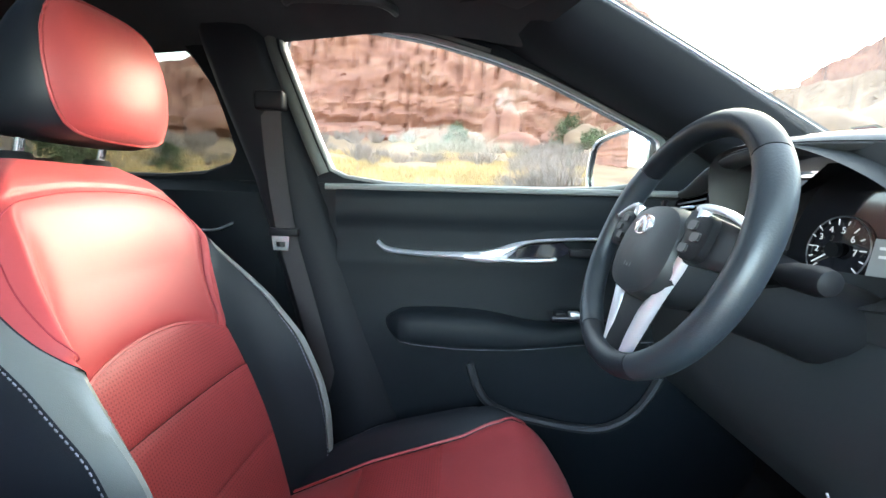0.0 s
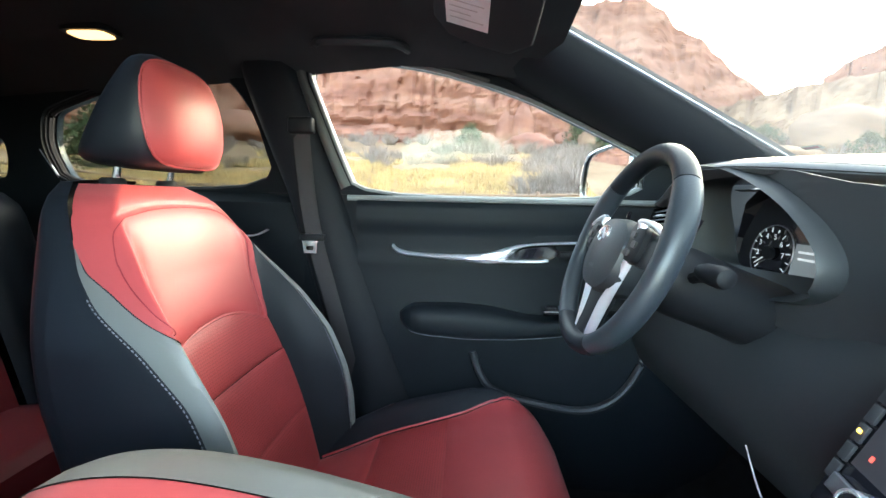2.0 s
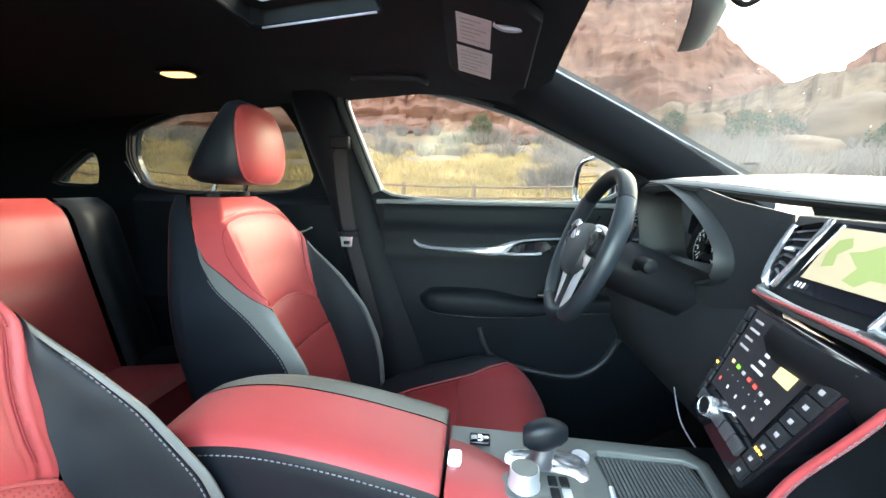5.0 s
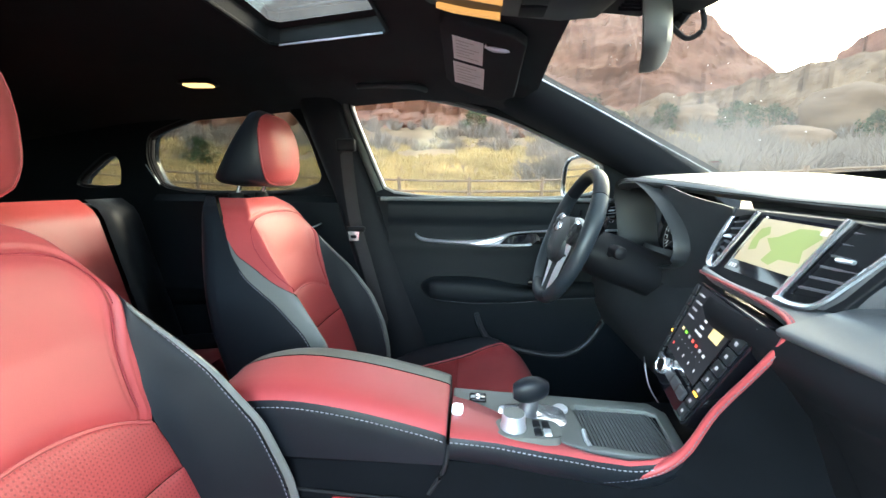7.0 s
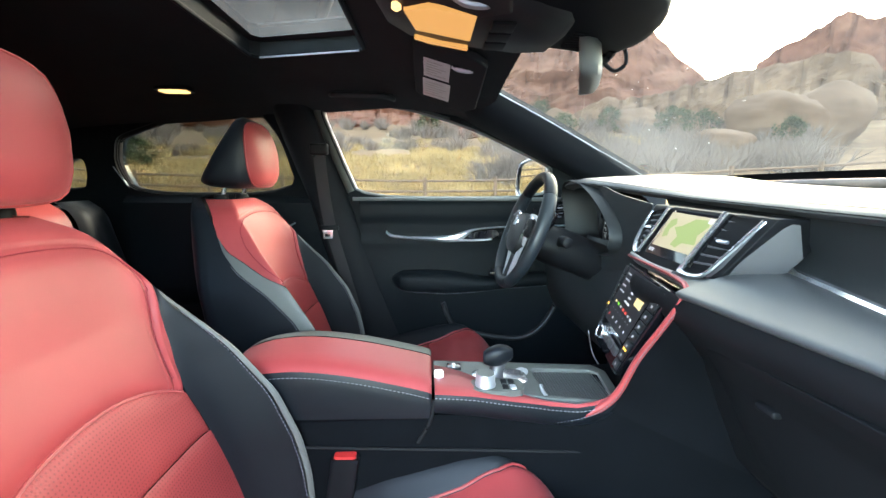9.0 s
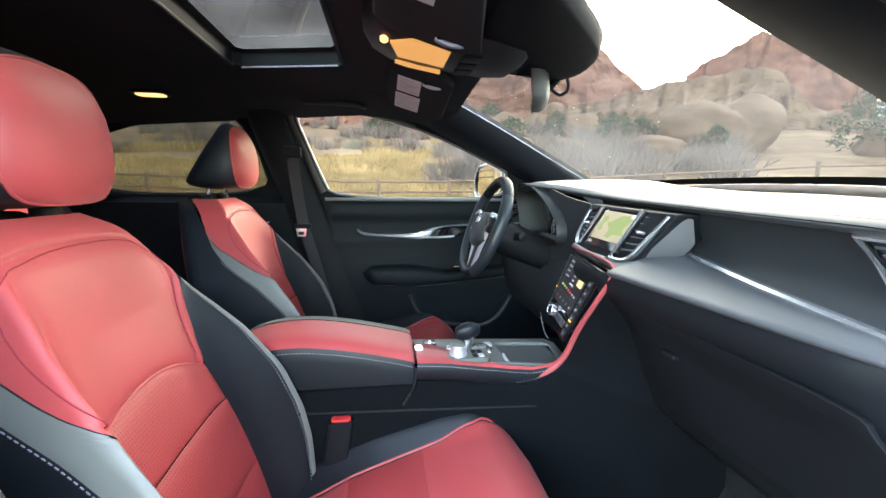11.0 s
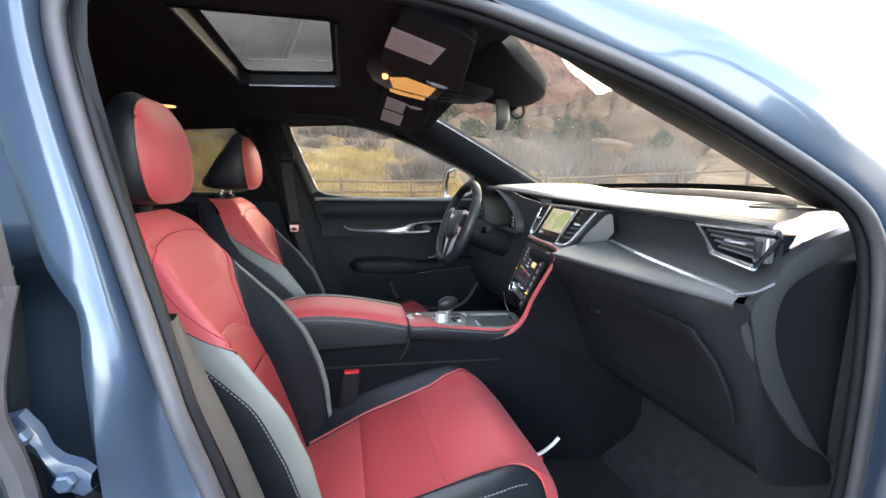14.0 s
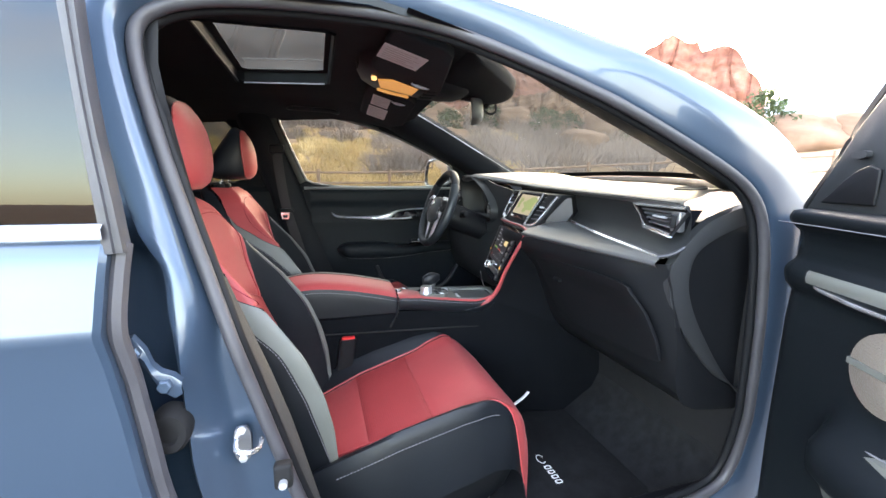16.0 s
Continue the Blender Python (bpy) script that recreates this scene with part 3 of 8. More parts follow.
# the car: x forward, y to the driver's side, z up
WIN_FRONT = [(0.165, 1.112), (0.115, 1.226), (0.053, 1.377), (0.026, 1.445), (0.032, 1.478), (0.062, 1.494), (0.14, 1.495), (0.24, 1.489), (0.383, 1.467), (0.535, 1.427),
             (0.65, 1.388), (0.754, 1.342), (0.853, 1.296), (0.95, 1.25), (0.965, 1.235), (0.965, 1.115)]
WIN_REAR = [(-0.775, 1.119), (-0.83, 1.246), (-0.815, 1.335), (-0.79, 1.362), (-0.6, 1.427), (-0.437, 1.456), (-0.3, 1.466), (-0.235, 1.457), (-0.205, 1.434), (-0.145, 1.345), (-0.085, 1.124)]
WIN_QUARTER = [(-0.962, 1.135), (-0.944, 1.2), (-0.946, 1.255), (-0.975, 1.279), (-1.01, 1.276), (-1.141, 1.18), (-1.155, 1.14)]
OPENING = [(-0.066, 1.36), (-0.062, 1.40), (-0.03, 1.440), (0.08, 1.464), (0.28, 1.468), (0.41, 1.455), (0.54, 1.418), (0.73, 1.338), (0.955, 1.245), (1.12, 1.165),
           (1.175, 1.09), (1.20, 0.8), (1.22, 0.5), (1.19, 0.40), (1.1, 0.36), (0.8, 0.35), (0.36, 0.35), (0.25, 0.38), (0.19, 0.46), (0.137, 0.633), (0.060, 0.889), (0.016, 1.037), (-0.030, 1.183)]
REAR_EDGE = [(0.38, 0.19), (0.46, 0.19), (0.633, 0.137), (0.889, 0.060), (1.037, 0.016), (1.183, -0.030), (1.36, -0.066), (1.5, -0.05)]


def round_corners(ring, times=2):
    """Cuts the corners of an outline twice, so that it reads as a smooth line."""
    for _ in range(times):
        ring = [q for (a, b), (c, d) in zip(ring, ring[1:] + ring[:1]) for q in ((0.8 * a + 0.2 * c, 0.8 * b + 0.2 * d), (0.2 * a + 0.8 * c, 0.2 * b + 0.8 * d))]
    return ring


WIN_FRONT, WIN_REAR, WIN_QUARTER = round_corners(WIN_FRONT), round_corners(WIN_REAR), round_corners(WIN_QUARTER)


def left_y(z, x=0.0):
    return ip(z, [(0.3, 0.80), (1.1, 0.825), (1.5, 0.80), (1.56, 0.72)]) + ip(x, [(-0.1, 0.04), (0.12, 0.0), (1.2, -0.02)])


def right_y(z, x=0.0):
    rear = ip(z, [(0.3, -0.79), (0.6, -0.80), (0.9, -0.79), (1.03, -0.763), (1.13, -0.745), (1.33, -0.722), (1.47, -0.705), (1.56, -0.66)])
    fore = ip(z, [(0.3, -0.80), (0.6, -0.833), (0.85, -0.838), (1.0, -0.837), (1.1, -0.834), (1.2, -0.828), (1.29, -0.818), (1.37, -0.801), (1.44, -0.772), (1.5, -0.733), (1.56, -0.68)])
    return rear + (fore - rear) * ip(x, [(0.2, 0), (0.75, 1)])


def roof_z(x, y):
    return ip(x, [(-1.6, 1.42), (-0.9, 1.52), (-0.2, 1.57), (0.3, 1.57), (0.45, 1.55), (0.55, 1.525), (0.66, 1.497)]) - 0.05 * ((y - 0.03) / 0.75) ** 2 - 0.05 * max(0, abs(y - 0.03) - 0.62) / 0.15 - 0.024 * ip(x, [(-0.7, 1), (-0.3, 1), (-0.1, 0)]) * ip(y, [(0.3, 0), (0.55, 1), (0.68, 1), (0.76, 0)])


def scaled(ring, k):
    cx, cy = sum(a for a, _ in ring) / len(ring), sum(b for _, b in ring) / len(ring)
    return [(cx + (a - cx) * k, cy + (b - cy) * k) for a, b in ring]


def shell():
    body = thing("car_body", "blue metallic car body with black inner trim", "car body", kind="structure")
    plate("inner_side", [(-1.62, 0.25), (1.45, 0.25), (1.45, 1.14), (1.2, 1.20), (0.98, 1.29), (0.62, 1.47), (0.4, 1.56), (0.0, 1.58), (-0.9, 1.54), (-1.62, 1.42)],
          [WIN_FRONT, WIN_REAR, WIN_QUARTER], 0.03, DOORSKIN, body, lambda a, b, c: (a, left_y(b, a) + 0.015 + c, b), fine=0.12)
    plate("outer_skin", [(-1.62, 0.25), (1.45, 0.25), (1.45, 1.14), (1.2, 1.20), (0.98, 1.29), (0.62, 1.47), (0.4, 1.56), (0.0, 1.58), (-0.9, 1.54), (-1.62, 1.42)],
          [WIN_FRONT, WIN_REAR, WIN_QUARTER], 0.02, PAINT, body, lambda a, b, c: (a, left_y(b, a) + 0.06 + c, b), fine=0.2)
    # bright inner edge of the window frames
    for w, m in ((WIN_FRONT, TRIM_LIGHT), (WIN_REAR, RUBBER)):
        tube("window_frame", [(a, left_y(b, a) + 0.012, b) for a, b in scaled(w, 0.994)], 0.008 if w is WIN_FRONT else 0.0035, m, body, raw=True, closed=True, sides=8)
    for w in (WIN_REAR, WIN_QUARTER):
        tube("window_rubber", [(a, left_y(b, a) + 0.026, b) for a, b in scaled(w, 1.0)], 0.012, RUBBER, body, raw=True, closed=True, sides=8)
    # pale reveal of the door frame along the rear and upper edge of the glass
    edge_line = [(0.150, 1.146), (0.115, 1.226), (0.053, 1.377), (0.026, 1.445), (0.032, 1.478), (0.062, 1.494), (0.14, 1.495), (0.24, 1.489), (0.383, 1.467), (0.535, 1.427)]
    rows = []
    line = smooth_path([(a, 0, b) for a, b in edge_line], 5)
    for k, p in enumerate(line):
        d = (line[min(k + 1, len(line) - 1)] - line[max(k - 1, 0)]).normalized()
        n = Vector((-d.z, 0, d.x))
        n = n if n.dot(p - Vector((0.45, 0, 1.25))) > 0 else -n
        w = ip(k / (len(line) - 1), [(0, 0.030), (0.45, 0.032), (0.62, 0.014), (1, 0.006)])
        rows.append([(q.x, left_y(q.z, q.x) + h, q.z) for q, h in ((p + n * (w + 0.004), 0.004), (p + n * w, -0.006), (p + n * w * 0.6, -0.011), (p + n * w * 0.25, -0.006), (p - n * 0.002, 0.006), (p - n * 0.004, 0.024))])
    v, f = grid(rows)
    mesh("window_reveal", v, f, REVEAL, body, angle=60)
    tube("rear_corner_strip", [(-0.835, left_y(1.25, -0.5) + 0.004, 1.235), (-0.772, left_y(1.12, -0.5) + 0.004, 1.122)], 0.004, SATIN, body, label="slim bright strip")
    tube("window_seal", [(a, left_y(b, a) + 0.028, b) for a, b in scaled(WIN_FRONT, 0.985)], 0.004, SATIN, body, raw=True, closed=True, sides=6, label="grey seal round the glass")
    tube("sill_strip", [(0.14, left_y(1.11, 0.14) - 0.004, 1.110), (0.6, left_y(1.11, 0.6) - 0.004, 1.112), (1.0, left_y(1.11, 1.0) - 0.004, 1.114)], 0.008, TRIM_LIGHT, body)
    for k, (n, w, m) in enumerate((("window_1", WIN_FRONT, GLASS), ("window_2", WIN_REAR, TINT), ("window_3", WIN_QUARTER, TINT))):
        g = plate(n, scaled(w, 1.01), [], 0.004, m, None, lambda a, b, c: (a, left_y(b, a) + 0.036 + c, b))
        g.visible_shadow = False
        tagged(g, "clear side window glass of the driver's door" if k == 0 else "lightly tinted rear side window glass", "car window", kind="structure")
    # driver's B-pillar trim
    rows = []
    for z, xl, xr in ((0.35, 0.16, 0.40), (0.562, 0.115, 0.326), (0.776, 0.062, 0.247), (0.95, 0.01, 0.182), (1.02, -0.01, 0.157), (1.127, -0.04, 0.118), (1.25, -0.085, 0.068), (1.342, -0.119, 0.033), (1.437, -0.15, -0.002), (1.50, -0.165, -0.02)):
        y = left_y(z, 0.05)
        rows.append([(xl - 0.02, y + 0.03, z), (xl, y - 0.012, z), (xl + 0.02, y - 0.03, z), (0.5 * (xl + xr), y - 0.034, z), (xr - 0.022, y - 0.03, z), (xr - 0.004, y - 0.010, z), (xr + 0.012, y + 0.03, z)])
    v, f = grid(rows)
    mesh("pillar_trim", v, f, PILLAR, body, angle=60)
    tube("pillar_joint", [(0.0, left_y(1.03, 0) - 0.031, 1.015), (0.08, left_y(1.03, 0) - 0.034, 1.022), (0.14, left_y(1.03, 0) - 0.026, 1.028)], 0.0016, RUBBER, body, sides=5)
    # driver's windscreen pillar
    lower = [(0.42, 0.80, 1.475), (0.55, 0.795, 1.445), (0.639, 0.785, 1.402), (0.844, 0.78, 1.302), (1.007, 0.78, 1.225), (1.10, 0.775, 1.17)]
    upper = [(0.56, 0.60, 1.54), (0.64, 0.63, 1.522), (0.70, 0.645, 1.492), (0.875, 0.66, 1.408), (1.07, 0.67, 1.308), (1.28, 0.68, 1.20)]
    rows = []
    for a, b in zip(smooth_path(lower, 4), smooth_path(upper, 4)):
        mid = (a + b) / 2 + Vector((-0.02, -0.022, -0.012))
        q1 = a.lerp(b, 0.25) + Vector((-0.012, -0.022, -0.008))
        q3 = a.lerp(b, 0.78) + Vector((-0.012, -0.012, -0.012))
        rows.append([a + Vector((0, 0.04, 0)), a, q1, mid, q3, b, b + Vector((0.03, 0.02, 0.02))])
    v, f = grid(rows)
    mesh("windscreen_pillar", v, f, PILLAR, body, angle=70)
    tube("glass_edge", [q + Vector((0.004, -0.012, 0.004)) for q in smooth_path(upper, 4)][4:], 0.0022, SATIN, body, raw=True, sides=6)
    # passenger windscreen pillar, mirrored about the car's middle
    lower = [(0.36, -0.745, 1.462), (0.54, -0.735, 1.42), (0.73, -0.755, 1.335), (0.955, -0.775, 1.243), (1.14, -0.79, 1.15)]
    upper = [(0.50, -0.52, 1.53), (0.57, -0.60, 1.475), (0.77, -0.62, 1.375), (0.96, -0.63, 1.292), (1.21, -0.63, 1.19)]
    rows = []
    for a, b in zip(smooth_path(lower, 4), smooth_path(upper, 4)):
        rows.append([a + Vector((0, -0.02, 0)), a, a.lerp(b, 0.3) + Vector((-0.01, 0.008, -0.004)), a.lerp(b, 0.7) + Vector((-0.008, 0.01, -0.004)), b, b + Vector((0.03, -0.02, 0.02))])
    v, f = grid(rows)
    mesh("windscreen_pillar", v, f, PILLAR, body, angle=70)

    # passenger side: painted surround of the open doorway, swept round the opening
    ring2 = [(p.x, p.y) for p in smooth_path([(x, z, 0) for x, z in OPENING], 6, True)]
    for _ in range(3):
        ring2 = [tuple(sum(ring2[(i + k) % len(ring2)][c] for k in range(-3, 4)) / 7 for c in (0, 1)) for i in range(len(ring2))]

    def normal_at(i, span=7):
        m = len(ring2)
        t = Vector((ring2[(i + span) % m][0] - ring2[i - span][0], ring2[(i + span) % m][1] - ring2[i - span][1])).normalized()
        n = Vector((-t.y, t.x))
        return -n if n.dot(Vector((ring2[i][0] - 0.6, ring2[i][1] - 0.9))) < 0 else n

    def bead(name, inset, depth, r, mat, flat=1.0):
        """A closed rubber bead that follows the opening."""
        rows = []
        for i, (x, z) in enumerate(ring2):
            n = normal_at(i)
            q = Vector((x - n.x * inset, right_y(z, x) + depth, z - n.y * inset))
            e = Vector((n.x, 0, n.y))
            rows.append([q + r * (math.cos(a) * e + flat * math.sin(a) * Vector((0, 1, 0))) for a in np.linspace(0, 2 * math.pi, 13)[:-1]])
        rows.append(rows[0])
        v, f = grid(rows, True)
        mesh(name, v, f, mat, body)


    def section(x, z):
        """Offsets outward from the opening and in depth, from the seal to the outer edge."""
        wide = ip(x, [(0.0, 0.075), (0.5, 0.072), (0.68, 0.092), (0.9, 0.120), (1.15, 0.145), (1.25, 0.15)])
        top = [(-0.012, 0.02), (0.004, -0.008), (0.012, -0.015), (0.3 * wide, -0.020), (0.55 * wide, -0.025), (0.85 * wide, -0.025), (wide, -0.014), (wide + 0.012, 0.04)]
        fl = ip(z, [(0.55, 0.075), (0.66, 0.06), (0.78, 0.045), (0.87, 0.034), (0.95, 0.010), (1.2, 0.006)])
        ri = fl + ip(z, [(0.7, 0.055), (0.87, 0.035), (1.0, 0.014), (1.2, 0.012)])
        en = max(ri + 0.012, ip(z, [(0.7, 0.125), (0.8, 0.098), (0.9, 0.074), (0.98, 0.06), (1.03, 0.046), (1.08, 0.062), (1.2, 0.06), (1.36, 0.055)]))
        po = ip(z, [(1.05, 0.05), (1.10, -0.03)])
        pillar = [(-0.012, 0.03), (0.004, 0.014), (fl, 0.012), (0.5 * (fl + ri), -0.008), (ri, -0.030), (en, -0.034), (en + 0.012, po), (en + 0.16, po)]
        front = [(-0.012, 0.02), (0.004, -0.006), (0.013, -0.014), (0.035, -0.020), (0.065, -0.023), (0.115, -0.023), (0.145, -0.014), (0.157, 0.04)]
        def ease(t):
            t = min(1, max(0, t))
            return t * t * (3 - 2 * t)
        wb = ease((0.32 - x) / 0.12) * ease((1.46 - z) / 0.10)
        wf = ease((x - 0.80) / 0.44) * ease((1.36 - z) / 0.44) + (1 - ease((x - 0.98) / 0.2)) * ease((0.55 - z) / 0.1) * (1 - wb)
        return [(a[0] * wb + b[0] * wf + c[0] * (1 - wb - wf), a[1] * wb + b[1] * wf + c[1] * (1 - wb - wf)) for a, b, c in zip(pillar, front, top)]

    rows = []
    m = len(ring2)
    for i, (x, z) in enumerate(ring2):
        n = normal_at(i)
        if x < 0.2 and z < 1.36:
            n = Vector((-1, 0))
        row = []
        for d, h in section(x, z):
            zz = z + n.y * d
            row.append((x + n.x * d, right_y(z + (zz - z) * min(1, max(0, (1.50 - z) / 0.35)), x) + h, zz))
        row = [Vector(q) for q in row]
        # rounded through a smooth line across
        rows.append(smooth_path(row, 3))
    rows.append(rows[0])
    v, f = grid(rows)
    mesh("door_frame", v, f, PAINT, body, angle=50)
    rows = []
    for i in range(12):
        x = -0.2 + (0.60 + 0.2) * i / 11
        z = ip(x, [(-0.2, 1.52), (0.0, 1.54), (0.3, 1.545), (0.52, 1.51), (0.68, 1.466)])
        rows.append([(x, -0.72, z - 0.005), (x, -0.70, z + 0.02), (x, -0.62, z + 0.05), (x, -0.45, z + 0.08)])
    v, f = grid(rows)
    mesh("roof_rail", v, f, PAINT, body)
    # door seal: a fat rubber bead with an inner trim lip
    bead("door_seal", 0.0, -0.002, 0.0115, SEALGREY)
    bead("seal_lip", 0.009, 0.016, 0.009, HARD)
    # deep jamb inside the seal: upper trim, lower trim set proud of it
    jamb = lambda z: ip(z, [(0.35, 0.205), (0.5, 0.18), (0.69, 0.134), (0.82, 0.094), (0.90, 0.065), (1.0, 0.031), (1.14, 0.0), (1.34, -0.034), (1.5, -0.02)])
    rows = [[(ip(z, REAR_EDGE) + 0.004, right_y(z) + 0.014, z), (0.5 * (ip(z, REAR_EDGE) + jamb(z)) + 0.002, 0.5 * right_y(z) - 0.355, z), (jamb(z) - 0.003, -0.708, z), (jamb(z) - 0.012, -0.70, z), (jamb(z) - 0.04, -0.692, z), (jamb(z) - 0.16, -0.70, z)] for z in np.linspace(0.35, 1.50, 24)]
    v, f = grid(rows)
    mesh("pillar_trim", v, f, HARD, body, angle=60)
    rows = [[(0.4 * ip(z, REAR_EDGE) + 0.6 * jamb(z) + 0.004, 0.5 * right_y(z) - 0.36, z), (0.2 * ip(z, REAR_EDGE) + 0.8 * jamb(z) + 0.009, 0.3 * right_y(z) - 0.497, z), (jamb(z) + 0.006, -0.712, z), (jamb(z) + 0.002, -0.698, z), (jamb(z) - 0.03, -0.686, z), (jamb(z) - 0.14, -0.69, z)] for z in np.linspace(0.36, 1.0, 14)]
    v, f = grid(rows)
    mesh("lower_pillar_trim", v, f, EDGETRIM, body, angle=60)
    plate("rear_side", [(-1.62, 0.25), (-0.05, 0.25), (-0.1, 0.7), (-0.13, 1.1), (-0.16, 1.50), (-0.9, 1.52), (-1.62, 1.42)], [[(a - 0.08, b) for a, b in WIN_REAR]], 0.03, SOFT, body,
          lambda a, b, c: (a, right_y(b) + 0.02 + c, b), fine=0.2)
    box("sill_cover", (0.16, -0.80, 0.27), (1.22, -0.73, 0.345), HARD, body, 0.012)
    # striker, its plate and the lamp switch on the painted pillar
    st = Vector((0.062, right_y(0.72) - 0.004, 0.725))
    v, f = capped([[st + Vector((a, h, b)) for a, b in round_ring(0, 0, 0.014, 0.032, 16, 3)] for h in (0.0, -0.006)])
    mesh("striker_plate", v, f, SATINDARK, body, label="bright zinc striker plate")
    tube("striker_loop", [st + Vector((-0.008, -0.004, 0.012)), st + Vector((-0.004, -0.04, 0.012)), st + Vector((0.012, -0.05, 0.012)), st + Vector((0.028, -0.04, 0.008)), st + Vector((0.03, -0.006, 0.004))], 0.0045, CHROME, body)
    for dz in (-0.026, 0.026):
        v, f = capped([[st + Vector((k * 0.007 * math.cos(a), h, dz + k * 0.007 * math.sin(a))) for a in np.linspace(0, 2 * math.pi, 7)[:-1]] for h, k in ((-0.005, 1), (-0.011, 1), (-0.012, 0.6))])
        mesh("bolt", v, f, SATIN, body)
    box("lamp_switch", (0.112, right_y(0.68) - 0.052, 0.655), (0.142, right_y(0.68) - 0.03, 0.70), RUBBER, body, 0.006)
    tube("switch_pin", [(0.127, right_y(0.68) - 0.04, 0.67), (0.127, right_y(0.68) - 0.062, 0.67)], 0.007, SATIN, body)
    # rear door hinge in the gap
    hy = -0.848
    rows = [[(x + 0.004 * 0, hy - 0.012 + h, z + w * q) for q, h in ((-1, 0.012), (-0.9, 0.0), (0, -0.004), (0.9, 0.0), (1, 0.012))] for x, z, w in ((-0.075, 0.935, 0.012), (-0.058, 0.932, 0.019), (-0.045, 0.915, 0.016), (-0.038, 0.895, 0.012), (-0.028, 0.878, 0.017), (-0.012, 0.868, 0.019), (-0.002, 0.866, 0.010))]
    v, f = grid(rows)
    mesh("hinge_arm", v, f, PAINT, body)
    for x, z in ((-0.056, 0.928), (-0.022, 0.874)):
        v, f = capped([[(x + 0.010 * k * math.cos(a), hy - h, z + 0.010 * k * math.sin(a)) for a in np.linspace(0, 2 * math.pi, 7)[:-1]] for h, k in ((0.0, 1), (0.022, 1), (0.024, 0.8))])
        mesh("hinge_bolt", v, f, PAINT, body)
    v, f = capped([[(-0.03 + 0.03 * k * math.cos(a), hy - h, 0.79 + 0.036 * k * math.sin(a)) for a in np.linspace(0, 2 * math.pi, 21)[:-1]] for h, k in ((-0.03, 1), (0.0, 1), (0.008, 0.85), (0.008, 0.5), (0.002, 0.45))])
    mesh("wiring_boot", v, f, RUBBER, body)
    # rear bulkhead
    box("tail_wall", (-1.66, -0.85, 0.25), (-1.62, 0.88, 1.5), LINER, body)
    # bonnet ahead of the windscreen, below the dash line
    rows = [[(x, y, 1.05 - 0.10 * (x - 1.45) ** 2 - 0.05 * (y / 0.8) ** 2) for y in np.linspace(-0.85, 0.88, 13)] for x in np.linspace(1.36, 2.3, 8)]
    v, f = grid(rows)
    mesh("bonnet", v, f, PAINT, body)
    box("scuttle", (1.25, -0.8, 0.3), (1.46, 0.85, 1.06), RUBBER, body)
    return body


def windscreen():
    rows = []
    for i in range(9):
        t = -0.16 + 1.16 * i / 8
        row = []
        for y in np.linspace(-0.68, 0.72, 17):
            q = ((y - 0.02) / 0.70) ** 2
            row.append((0.72 + 0.76 * t - (0.07 + 0.15 * t) * q, y, 1.535 - 0.338 * t - 0.025 * q + 0.02 * math.sin(math.pi * t)))
        rows.append(row)
    v, f = grid(rows)
    w = tagged(mesh("window_4", v, f, SCREENGLASS), "dusty laminated windscreen glass with small scratches", "windscreen", kind="structure")
    w.visible_shadow = False
    # black ceramic band along the lower edge, and stone scratches
    def on_glass(t, y, h=0.0):
        q = ((y - 0.02) / 0.70) ** 2
        return (0.72 + 0.76 * t - (0.07 + 0.15 * t) * q - 0.4 * h, y, 1.535 - 0.338 * t - 0.025 * q + 0.02 * math.sin(math.pi * t) - 0.9 * h)
    v, f = grid([[on_glass(t, y, 0.003) for y in np.linspace(-0.67, 0.71, 25)] for t in (0.955, 0.98, 1.0)])
    mesh("ceramic_band", v, f, RUBBER, w)
    v, f = grid([[(1.40 - 0.25 * (y / 0.8) ** 2, y, 1.155), (1.42 - 0.25 * (y / 0.8) ** 2, y, 1.15), Vector(on_glass(1.0, y, 0.003)) + Vector((0.01, 0, -0.002))] for y in np.linspace(-0.72, 0.76, 25)])
    mesh("cowl_strip", v, f, RUBBER, w)
    rng = random.Random(12)
    for _ in range(26):
        t, y, a, l = rng.uniform(0.15, 0.75), rng.uniform(0.0, 0.42), rng.uniform(-0.4, 0.4), rng.uniform(0.003, 0.008)
        dt, dy = 0.35 * l * math.sin(a), l * math.cos(a)
        mesh("scratch", [on_glass(t, y, 0.002), on_glass(t + dt, y + dy, 0.002), on_glass(t + dt + 0.0012, y + dy, 0.002), on_glass(t + 0.0012, y, 0.002)], [(0, 1, 2, 3)], PAPER, w, smooth=False)
    # small sticker low on the driver's side
    st = thing("windscreen_sticker", "small red and white inspection sticker on the windscreen", "sticker")
    at = lambda a, b: (1.252 - 0.92 * b * 0.62 - 0.25 * a * 0.62, 0.626 + a * 0.62, 1.247 + 0.405 * b * 0.62)
    v = [at(-0.035, -0.014), at(0.035, -0.014), at(0.035, 0.014), at(-0.035, 0.014)]
    mesh("backing", v, [(0, 1, 2, 3)], STICKER, st)
    v = [Vector(at(a, b)) + Vector((-0.002, 0, -0.001)) for a, b in ((-0.026, -0.008), (0.026, -0.008), (0.026, 0.008), (-0.026, 0.008))]
    mesh("red_bar", v, [(0, 1, 2, 3)], RED, st)


